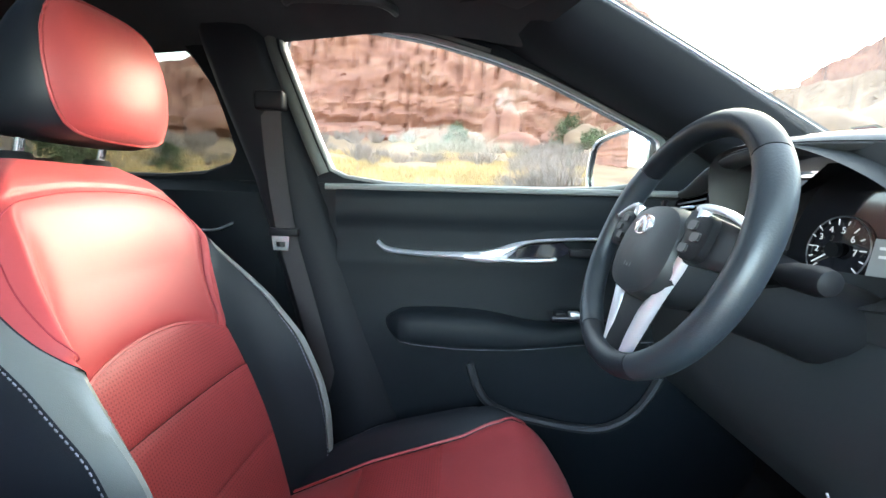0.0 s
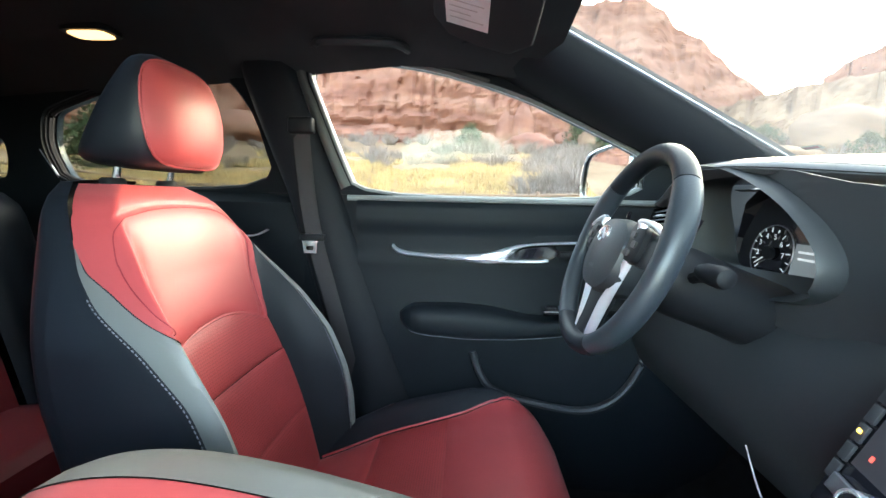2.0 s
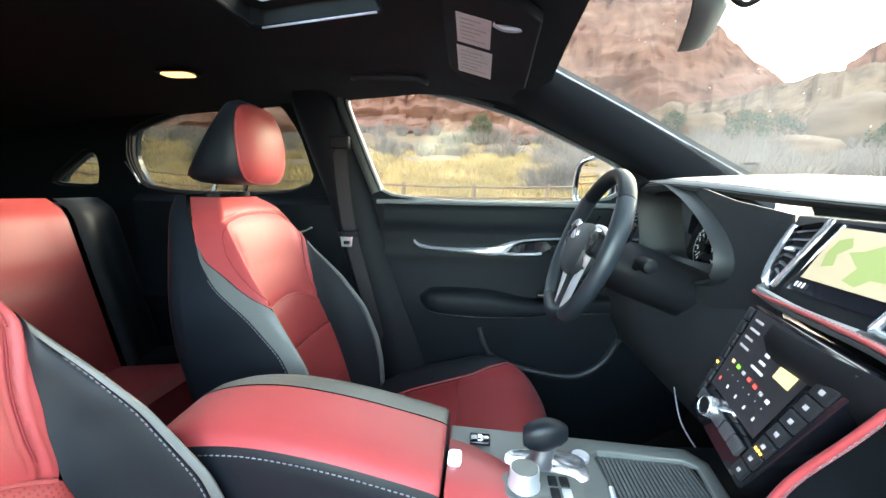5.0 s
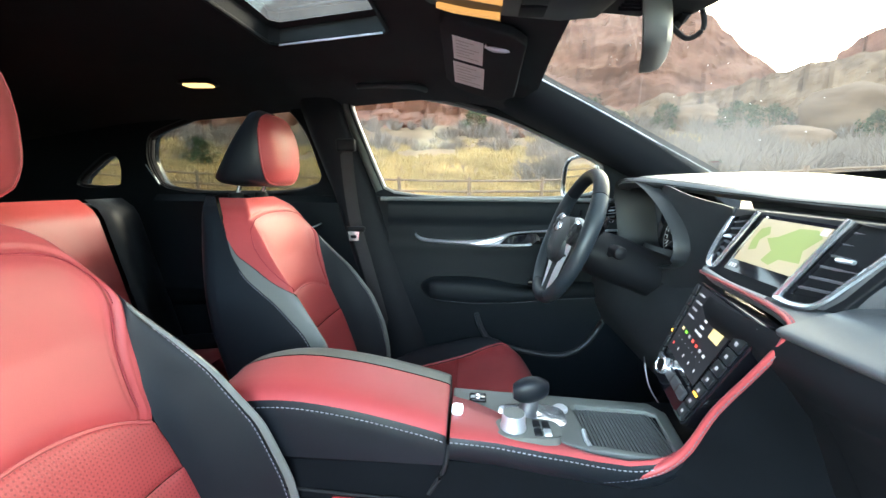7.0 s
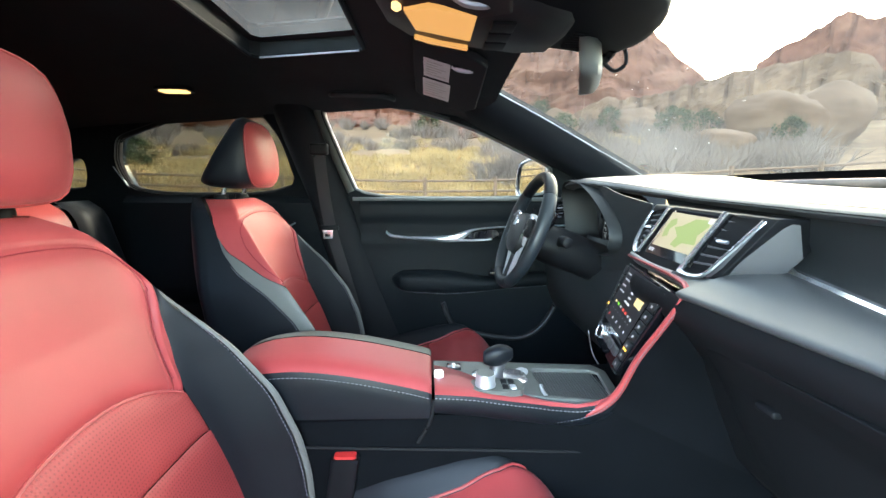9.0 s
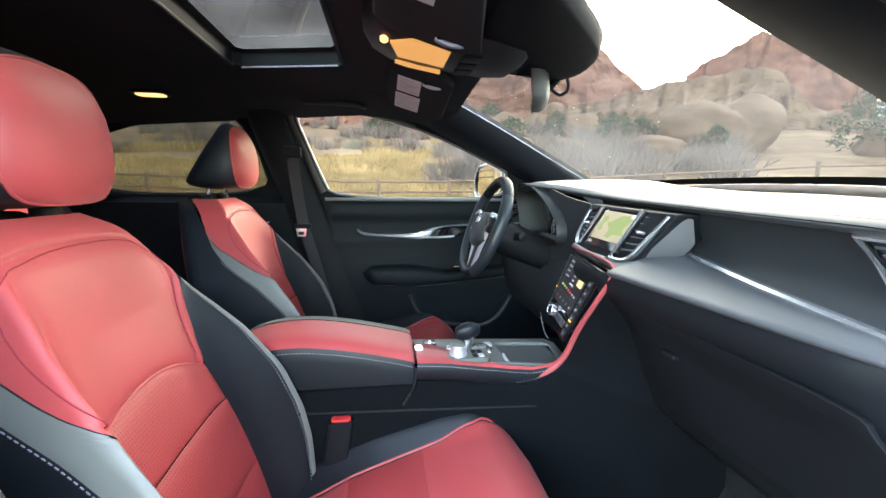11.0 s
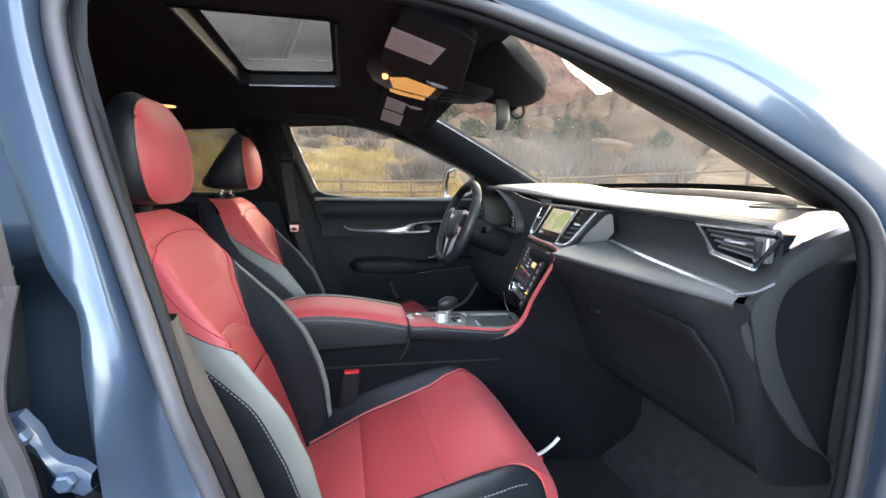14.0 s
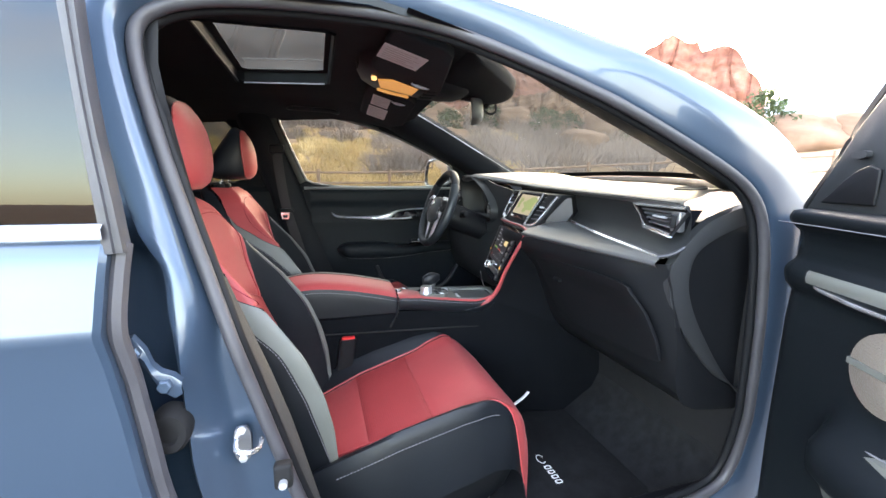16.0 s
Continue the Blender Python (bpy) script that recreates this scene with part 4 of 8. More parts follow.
def headliner():
    hole = [(-0.09, -0.27), (0.24, -0.29), (0.262, -0.27), (0.265, 0.36), (0.25, 0.385), (-0.07, 0.47), (-0.095, 0.45)]
    c = plate("ceiling", [(-1.63, -0.80), (0.575, -0.73), (0.588, -0.62), (0.602, -0.45), (0.645, -0.1), (0.68, 0.15), (0.69, 0.62), (0.60, 0.76), (-0.2, 0.86), (-1.63, 0.88)], [hole], 0.012, LINER, None,
              lambda a, b, w: (a, b, roof_z(a, b) + 0.006 + w), fine=0.10)
    tagged(c, "black cloth headliner with a sunroof opening", "ceiling", kind="structure")
    r = thing("sunroof", "tinted glass sunroof, closed, with a black frame", "sunroof", kind="structure")
    rows = [[(a, b, z) for a, b in scaled(hole, k)] for z, k in ((1.562, 1.03), (1.556, 1.0), (1.60, 0.985), (1.602, 0.87))]
    v, f = grid(rows, True)
    mesh("frame", v, f, LINER, r, angle=30)
    tube("edge_trim", [(a, b, 1.558) for a, b in hole], 0.006, HARD, r, closed=True, n=1, raw=True)
    tube("edge_highlight", [(-0.07, 0.465, 1.556), (0.25, 0.38, 1.556)], 0.003, SATIN, r)
    g = plate("glass_panel", scaled(hole, 1.05), [], 0.005, ROOFGLASS, r, lambda a, b, w: (a, b, 1.606 + w))
    g.visible_shadow = False
    plate("roof_panel", [(-1.63, -0.72), (0.56, -0.66), (0.60, -0.40), (0.64, -0.1), (0.67, 0.15), (0.69, 0.70), (-1.63, 0.80)], [scaled(hole, 1.0)], 0.01, PAINT, r, lambda a, b, w: (a, b, max(1.615, roof_z(a, b) + 0.03) - 0.02 * (abs(b) > 0.6) + w - 0.06 * max(0, a - 0.5) * 3), fine=0.3)
    # map lamp above the rear door
    d = thing("dome_lamp", "small warm lit dome lamp in the headliner", "lamp")
    z = min(1.505, roof_z(-0.437, 0.638) - 0.004)
    plate("bezel", round_ring(-0.437, 0.638, 0.062, 0.036, 24, 4), [round_ring(-0.437, 0.638, 0.048, 0.026, 24, 4)], 0.016, HARD, d, lambda a, b, w: (a, b, z + 0.004 + 0.02 * (0.638 - b) + w))
    plate("lens", round_ring(-0.437, 0.638, 0.048, 0.026, 24, 4), [], 0.006, WARM, d, lambda a, b, w: (a, b, z - 0.004 + 0.02 * (0.638 - b) + w), label="glowing warm lens")
    # grab handle
    h = thing("grab_handle", "black folding grab handle above the driver's door", "handle")
    tube("grip", [(0.08, 0.755, 1.51), (0.09, 0.72, 1.502), (0.13, 0.70, 1.498), (0.27, 0.70, 1.495), (0.31, 0.72, 1.492), (0.32, 0.755, 1.495)], 0.011, SOFT, h)
    for x in (0.08, 0.32):
        box("mount", (x - 0.02, 0.735, 1.495), (x + 0.02, 0.765, 1.53), SOFT, h, 0.006)


def visor(name, y0, y1, labels, clip_y, label, x0=0.375, lift=lambda y: 0.0, far=(0.60, 0.60)):
    """A sun visor folded up under the header."""
    s = thing(name, label, "sun visor", "sun visors")
    zz = lambda x: 1.520 - 0.28 * (x - 0.38)
    out = [(x0, y0 + 0.03), (x0 + 0.01, y0 + 0.005), (x0 + 0.045, y0), (far[0] - 0.03, y0), (far[0], y0 + 0.02), (far[1], y1 - 0.05), (far[1] - 0.04, y1), (x0 + 0.075, y1), (x0 + 0.025, y1 - 0.01), (x0, y1 - 0.05)]
    plate("panel", out, [], 0.012, LINER, s, lambda a, b, w: (a, b, zz(a) - 0.03 + lift(b) - 0.02 * ((b - 0.03) / 0.6) ** 2 + w), bevel=0.006)
    for u0, u1, a, b in labels:
        plate("label", [(u0, a), (u1, a), (u1, b), (u0, b)], [], 0.001, PAPER, s, lambda p, q, w: (p, q, zz(p) - 0.044 + lift(q) - 0.02 * ((q - 0.03) / 0.6) ** 2 + w), label="white warning label with unreadable print")
        for k in range(1, 7):
            q = a + (b - a) * k / 7.5
            plate("print_line", [(u0 + 0.008, q), (u1 - 0.010 - 0.012 * (k % 3), q), (u1 - 0.010 - 0.012 * (k % 3), q + 0.0025), (u0 + 0.008, q + 0.0025)], [], 0.0006, FAINT, s, lambda p, r, w: (p, r, zz(p) - 0.0452 + lift(r) - 0.02 * ((r - 0.03) / 0.6) ** 2 + w))
    cx = far[1] - 0.055
    c = Vector((cx, clip_y, zz(cx) - 0.04 + lift(clip_y)))
    tube("clip", [c + Vector((-0.03, 0, 0.004)), c + Vector((-0.01, 0.0, -0.006)), c + Vector((0.02, 0, -0.008)), c + Vector((0.045, 0, 0.0))], 0.009, SATIN, s, flat=0.7)
    box("clip_base", (cx - 0.03, clip_y - 0.014, c.z - 0.002), (cx + 0.055, clip_y + 0.014, c.z + 0.03), HARD, s, 0.006)
    return s


def overhead():
    o = thing("overhead_console", "dark grey overhead console with warm map lamps", "console")
    m = -0.045
    rows = []
    for x, w, z in ((0.345, 0.05, 1.535), (0.365, 0.095, 1.512), (0.41, 0.115, 1.492), (0.48, 0.12, 1.478), (0.56, 0.115, 1.468), (0.64, 0.11, 1.458), (0.70, 0.095, 1.457), (0.72, 0.07, 1.47)):
        rows.append([(x, m + w * 1.25, z + 0.05), (x, m + w, z + 0.012), (x, m + w * 0.85, z), (x, m, z - 0.006), (x, m - w * 0.85, z), (x, m - w, z + 0.012), (x, m - w * 1.25, z + 0.05)])
    v, f = grid(rows)
    mesh("housing", v, f, SOFT, o, angle=60)
    for sg, lab in ((-1, "lit warm lens"), (1, "lit warm lens")):
        q = lambda x, y: (x, y, ip(x, [(0.365, 1.512), (0.41, 1.492), (0.48, 1.478), (0.56, 1.468)]) - 0.010 + 0.10 * max(0, abs(y - m) - 0.09))
        pts = [(0.405, m - 0.05), (0.425, m + 0.03), (0.535, m + 0.035), (0.535, m - 0.095), (0.45, m - 0.09)] if sg < 0 else [(0.42, m + 0.085), (0.425, m + 0.078), (0.535, m + 0.085), (0.535, m + 0.10), (0.45, m + 0.095)]
        v = [q(*p) for p in pts]
        mesh("map_lens", v + [(a, b, c + 0.01) for a, b, c in v], [(0, 1, 2, 3, 4), (5, 6, 7, 8, 9)] + [(i, (i + 1) % 5, 5 + (i + 1) % 5, 5 + i) for i in range(5)], WARM_DIM, o, label=lab)
    v, f = capped([[(0.392 + 0.009 * k * math.cos(a), m - 0.05 + 0.009 * k * math.sin(a), z) for a in np.linspace(0, 2 * math.pi, 15)[:-1]] for z, k in ((1.497, 1), (1.487, 1), (1.484, 0.5))])
    mesh("bulb", v, f, WARM, o, label="bright map lamp bulb")
    for k in range(3):
        box("switch", (0.565, m - 0.075 + 0.052 * k, 1.456), (0.61, m - 0.03 + 0.052 * k, 1.463), HARD, o, 0.003)
    # sensor cover under the top of the windscreen
    s = thing("sensor_cover", "black sensor cover at the top of the windscreen", "cover")
    rows = []
    for x, a, b, z in ((0.585, -0.47, 0.085, 1.497), (0.60, -0.455, 0.08, 1.489), (0.66, -0.395, 0.075, 1.480), (0.74, -0.31, 0.07, 1.472), (0.80, -0.247, 0.07, 1.465), (0.835, -0.205, 0.066, 1.461), (0.856, -0.170, 0.045, 1.458), (0.866, -0.135, 0.005, 1.457), (0.869, -0.10, -0.03, 1.458)):
        c, w = 0.5 * (a + b), 0.5 * (b - a)
        rows.append([(x + 0.008, c + w * 0.99, z + 0.04), (x, c + w, z + 0.004), (x, c + w * 0.95, z), (x, c + w * 0.5, z - 0.005), (x, c, z - 0.006), (x, c - w * 0.5, z - 0.005), (x, c - w * 0.95, z), (x, c - w, z + 0.004), (x + 0.008, c - w * 0.99, z + 0.04)])
    rows.append([(0.876, p[1], 1.50) for p in rows[-1]])
    v, f = grid(rows)
    mesh("shroud", v, f, PILLAR, s, angle=60)
    for k in range(7):
        box("grille_slot", (0.735, -0.06 + 0.014 * k, 1.464), (0.775, -0.055 + 0.014 * k, 1.472), RUBBER, s, 0.001)
    # interior mirror
    r = thing("rear_view_mirror", "black frameless rear-view mirror with a grey back", "mirror")
    c, th = Vector((0.80, 0.06, 1.435)), radians(19)
    ax, up, nn = Vector((math.sin(th), math.cos(th), 0)), Vector((-0.10, 0, 1)).normalized(), Vector((-math.cos(th), math.sin(th), 0))
    ring = round_ring(0, 0, 0.115, 0.047, 32, 4)
    rows = [[c + ax * a * k + up * b * k + nn * h for a, b in ring] for h, k in ((0.012, 0.985), (0.008, 1.0), (-0.008, 1.0), (-0.022, 0.93), (-0.032, 0.7))]
    v, f = capped(rows)
    mesh("case", v, f, TRIM_LIGHT, r)
    v = [c + ax * a * 0.97 + up * b * 0.95 + nn * 0.0135 for a, b in ring]
    mesh("mirror_glass", v, [tuple(range(len(v)))], MIRROR, r, smooth=False)
    tube("arm", [c - nn * 0.028, c - nn * 0.05 + up * 0.02, Vector((0.846, 0.02, 1.462))], 0.011, HARD, r)
    tube("cable", [c - nn * 0.03 + up * 0.012 - ax * 0.02, c - nn * 0.06 - up * 0.012, c - nn * 0.085, c - nn * 0.085 + up * 0.03, Vector((0.85, -0.005, 1.462))], 0.0045, RUBBER, r)


def outside_mirror():
    m = thing("door_mirror", "grey door mirror on the driver's door", "mirror")
    c = Vector((0.955, 1.03, 1.20))
    ring = [(-0.11, -0.06), (-0.10, 0.045), (-0.06, 0.08), (0.06, 0.095), (0.10, 0.085), (0.115, 0.03), (0.10, -0.07), (0.05, -0.085), (-0.06, -0.085)]
    ring = [(p.x, p.y) for p in smooth_path([(a, b, 0) for a, b in ring], 4, True)]
    ax, nn = Vector((-0.33, 0.944, 0)), Vector((-0.944, -0.33, 0))
    ring = [(a * 1.08, b * 1.0) for a, b in ring]
    rows = [[c - ax * a * k + Vector((0, 0, b * k)) + nn * h for a, b in ring] for h, k in ((0.03, 0.95), (0.034, 1.0), (0.01, 1.03), (-0.05, 0.95), (-0.09, 0.7), (-0.10, 0.3))]
    v, f = grid(rows, True)
    mesh("housing", v, f, MIRRORCASE, m)
    v = [c - ax * a * 0.95 + Vector((0, 0, b * 0.95)) + nn * 0.026 for a, b in ring]
    mesh("mirror_glass", v, [tuple(range(len(v)))], MIRROR, m, smooth=False)
    tube("bezel", [c - ax * a * 0.98 + Vector((0, 0, b * 0.98)) + nn * 0.033 for a, b in ring], 0.005, CHROME, m, closed=True, raw=True)
    tube("stalk", [c + Vector((0.02, -0.06, -0.07)), Vector((0.99, 0.90, 1.115)), Vector((1.0, 0.84, 1.11))], 0.026, RUBBER, m, flat=0.7)


def seat_belt():
    b = thing("seat_belt", "black seat belt hanging on the driver's pillar with a steel tongue", "seat belt")
    y = left_y(1.1, 0.05) - 0.045
    path = [(0.016, y + 0.004, 1.31), (0.018, y, 1.25), (0.034, y - 0.003, 1.10), (0.055, y - 0.004, 0.98), (0.09, y - 0.004, 0.85), (0.15, y - 0.002, 0.62), (0.17, y, 0.5)]
    p = smooth_path(path, 5)
    v, f = grid([[(q.x - 0.024, q.y, q.z), (q.x, q.y - 0.001, q.z), (q.x + 0.024, q.y, q.z)] for q in p])
    f = f + [tuple(i + len(v) for i in reversed(q)) for q in f]
    v = v + [Vector(q) + Vector((0, 0.002, 0)) for q in map(Vector, v)]
    mesh("webbing", v, f, WEBBING, b)
    box("guide", (-0.02, y - 0.012, 1.285), (0.052, y + 0.02, 1.33), HARD, b, 0.008)
    box("tongue_cover", (0.012, y - 0.016, 0.985), (0.085, y - 0.004, 1.005), HARD, b, 0.004)
    plate("tongue", [(-0.022, 0), (0.022, 0), (0.018, -0.035), (-0.018, -0.035)], [[(-0.011, -0.014), (0.011, -0.014), (0.010, -0.026), (-0.010, -0.026)]], 0.003, CHROME, b,
          lambda a, c, w: (0.042 + a, y - 0.014 + w, 0.985 + c), label="chrome belt tongue")
    # buckle beside the passenger cushion
    k = thing("belt_buckle", "black seat belt buckle with red release button", "buckle")
    rows = [[(0.285 + 0.5 * (0.63 - z) * -0.3 + a, -0.145 + c, z) for a, c in round_ring(0, 0, 0.028, 0.013, 16, 5)] for z in (0.46, 0.60, 0.625, 0.63)]
    v, f = capped(rows)
    mesh("case", v, f, HARD, k)
    v, f = capped([[(0.285 + a, -0.145 + c, z) for a, c in round_ring(0, 0, 0.022, 0.009, 16, 5)] for z in (0.625, 0.636)])
    mesh("release_button", v, f, REDPLASTIC, k, label="red plastic button")


def driver_door():
    d = thing("door_1", "black leather trimmed driver's door with silver strip, closed", "car door", kind="structure")
    base = [(0.30, 0.79), (0.5, 0.80), (0.70, 0.80), (0.735, 0.80), (0.80, 0.802), (0.9, 0.806), (0.935, 0.804), (0.955, 0.812), (1.02, 0.812), (1.032, 0.804), (1.045, 0.801), (1.09, 0.803), (1.105, 0.81), (1.112, 0.83)]
    rows = [[(x, soft(z, base, 0.006), z) for z in np.linspace(0.30, 1.112, 60)] for x in np.linspace(0.17, 1.08, 24)]
    v, f = grid(rows)
    mesh("trim_panel", v, f, DOORSKIN, d, angle=50)
    # padded armrest: a bolster that narrows forward under the switches
    rows = []
    for x in np.r_[np.linspace(0.300, 0.34, 7), np.linspace(0.37, 1.06, 24)]:
        k = min(1.0, max(0.0, (x - 0.298) / 0.045)) ** 0.5
        zt = soft(x, [(0.30, 0.812), (0.45, 0.818), (0.56, 0.812), (0.66, 0.790), (0.72, 0.788), (0.78, 0.806), (1.06, 0.812)], 0.03)
        zb = soft(x, [(0.30, 0.742), (0.36, 0.726), (0.5, 0.716), (0.62, 0.722), (0.8, 0.742), (1.06, 0.758)], 0.03)
        zm, hh, out = 0.5 * (zt + zb), 0.5 * (zt - zb) * k, 0.072 * k * soft(x, [(0.3, 1.0), (0.6, 1.0), (0.85, 0.85), (1.06, 0.7)], 0.03)
        rows.append([(x, 0.812 - out * max(0.0, math.cos(a)) ** 0.45 - 0.004, zm + hh * math.copysign(abs(math.sin(a)) ** 0.8, math.sin(a))) for a in np.linspace(-math.pi / 2, math.pi / 2, 19)])
    v, f = grid(rows)
    mesh("armrest", v, f, DOORSKIN, d, angle=60, label="padded black leather armrest")
    tube("stitching", [Vector(r[4]) + Vector((0, -0.0008, 0)) for r in rows[5:]], 0.0006, STITCH, d, raw=True, sides=5)
    y = 0.79
    # silver strip: a slim blade that widens towards the release handle
    up = [(0.278, 0.982), (0.30, 0.966), (0.36, 0.958), (0.46, 0.957), (0.55, 0.964), (0.63, 0.988), (0.74, 1.0), (0.90, 1.005), (1.05, 1.01)]
    lo = [(0.276, 0.974), (0.30, 0.955), (0.36, 0.948), (0.46, 0.942), (0.575, 0.938), (0.64, 0.982), (0.74, 0.994), (0.90, 0.999), (1.05, 1.004)]
    a, b = smooth_path([(p, y - 0.005, q) for p, q in up], 5), smooth_path([(p, y - 0.005, q) for p, q in lo], 5)
    rows = [[p + Vector((0, 0.02, 0)), p, (p + q) / 2 + Vector((0, -0.006, 0)), q, q + Vector((0, 0.02, 0))] for p, q in zip(a, b)]
    v, f = grid(rows)
    mesh("trim_strip", v, f, SATIN, d, label="satin silver trim blade", angle=60)
    v, f = capped([[(0.60 + p, y + h, 0.962 + q + 0.05 * p) for p, q in [(-0.02, -0.02), (0.12, -0.018), (0.15, 0.0), (0.13, 0.022), (0.05, 0.016), (0.0, 0.0)]] for h in (0.0, 0.03)])
    mesh("handle_recess", v, f, GLOSS, d)
    tube("release_handle", [(0.58, y - 0.004, 0.943), (0.64, y - 0.012, 0.944), (0.70, y - 0.010, 0.947), (0.71, y, 0.949)], 0.008, SATIN, d, flat=0.6, label="satin silver release handle")
    box("switch_panel", (0.70, 0.735, 0.805), (0.86, 0.79, 0.82), GLOSS, d, 0.004)
    for k in range(3):
        box("window_switch", (0.71 + 0.035 * k, 0.742, 0.818), (0.735 + 0.035 * k, 0.765, 0.828), SATIN if k == 1 else HARD, d, 0.003)
    box("lock_switch", (0.745, y - 0.008, 0.955), (0.80, y + 0.01, 0.975), HARD, d, 0.004)
    tube("pocket_lip", [(0.515, 0.79, 0.675), (0.535, 0.782, 0.62), (0.57, 0.778, 0.575), (0.65, 0.775, 0.545), (0.80, 0.772, 0.522), (0.88, 0.772, 0.535), (0.94, 0.775, 0.58), (0.985, 0.782, 0.65), (1.0, 0.79, 0.69)], 0.011, SOFT, d)
    # rear door trim, same side
    r = thing("door_3", "black trimmed rear door on the driver's side, closed", "car door", kind="structure")
    rows = [[(x, yy + 0.035, z) for yy, z in ((0.79, 0.3), (0.80, 0.66), (0.76, 0.70), (0.755, 0.74), (0.80, 0.79), (0.81, 0.95), (0.80, 1.03), (0.80, 1.09), (0.83, 1.118))] for x in np.linspace(-0.80, 0.0, 14)]
    v, f = grid(rows)
    mesh("trim_panel", v, f, DOORSKIN, r)
    tube("trim_strip", [(-0.30, 0.825, 1.0), (-0.16, 0.822, 0.99), (-0.10, 0.82, 1.01)], 0.006, SATIN, r, flat=0.5, label="satin silver strip")


def rear_door_outside():
    d = thing("door_4", "blue painted rear door with chrome belt strip, closed", "car door", kind="structure")
    edge = lambda z: ip(z, [(0.3, 0.02), (0.55, -0.01), (0.73, -0.043), (0.816, -0.052), (0.933, -0.066), (0.97, -0.071), (1.03, -0.066), (1.09, -0.059), (1.115, -0.060)])
    skin = lambda z: ip(z, [(0.3, -0.86), (0.5, -0.90), (0.7, -0.905), (0.9, -0.905), (0.975, -0.915), (0.985, -0.912), (1.02, -0.905), (1.08, -0.895), (1.095, -0.885)])
    rows = []
    for z in (0.28, 0.4, 0.55, 0.65, 0.75, 0.85, 0.93, 0.965, 0.975, 0.985, 0.995, 1.03, 1.06, 1.085, 1.095):
        e = edge(z)
        rows.append([(e - 0.012, skin(z) + 0.07, z), (e, skin(z) + 0.02, z), (e - 0.001, skin(z) + 0.006, z), (e - 0.008, skin(z), z)] + [(e - 0.008 - k, skin(z) + 0.0, z) for k in (0.1, 0.3, 0.6, 0.9)])
    v, f = grid(rows)
    mesh("door_skin", v, f, PAINT, d, angle=30)
    tube("edge_seal", [(edge(z) + 0.006, skin(z) + 0.028, z) for z in np.linspace(0.3, 1.085, 26)], 0.013, SEALGREY, d, flat=1.0, n=2)
    rows = [[(x, -0.888 + 0.004 * (x < -0.5), 1.092), (x, -0.897, 1.095), (x, -0.898, 1.108), (x, -0.89, 1.114)] for x in np.linspace(-0.062, -1.0, 8)]
    v, f = grid(rows)
    mesh("belt_strip", v, f, CHROME, d, label="bright chrome belt strip")
    yy = lambda z: ip(z, [(1.1, -0.886), (1.4, -0.872), (1.5, -0.86)])
    xl = lambda z: ip(z, [(1.1, -0.068), (1.23, -0.078), (1.37, -0.086), (1.5, -0.092)])
    xr = lambda z: ip(z, [(1.08, -0.044), (1.15, -0.051), (1.22, -0.059), (1.29, -0.065), (1.38, -0.068), (1.5, -0.07)])
    rows = [[(x, yy(z) + 0.006, z) for x in (-0.070, -0.4, -1.0)] for z in np.linspace(1.105, 1.50, 6)]
    v, f = grid(rows)
    g = mesh("door_glass", v, f, DARKGLASS, d, label="dark privacy glass reflecting the sky")
    rows = [[(xl(z), yy(z) + 0.008, z), (xl(z) + 0.001, yy(z) - 0.003, z), (xl(z) + 0.006, yy(z) - 0.005, z), (0.45 * xl(z) + 0.55 * xr(z), yy(z) - 0.005, z), (0.4 * xl(z) + 0.6 * xr(z), yy(z) - 0.001, z), (xr(z) - 0.001, yy(z) - 0.001, z), (xr(z), yy(z) + 0.004, z), (xr(z) - 0.002, yy(z) + 0.03, z)] for z in np.linspace(1.075, 1.52, 10)]
    v, f = grid(rows)
    mesh("pillar_cover", v, f, SEALGREY, d, angle=30)


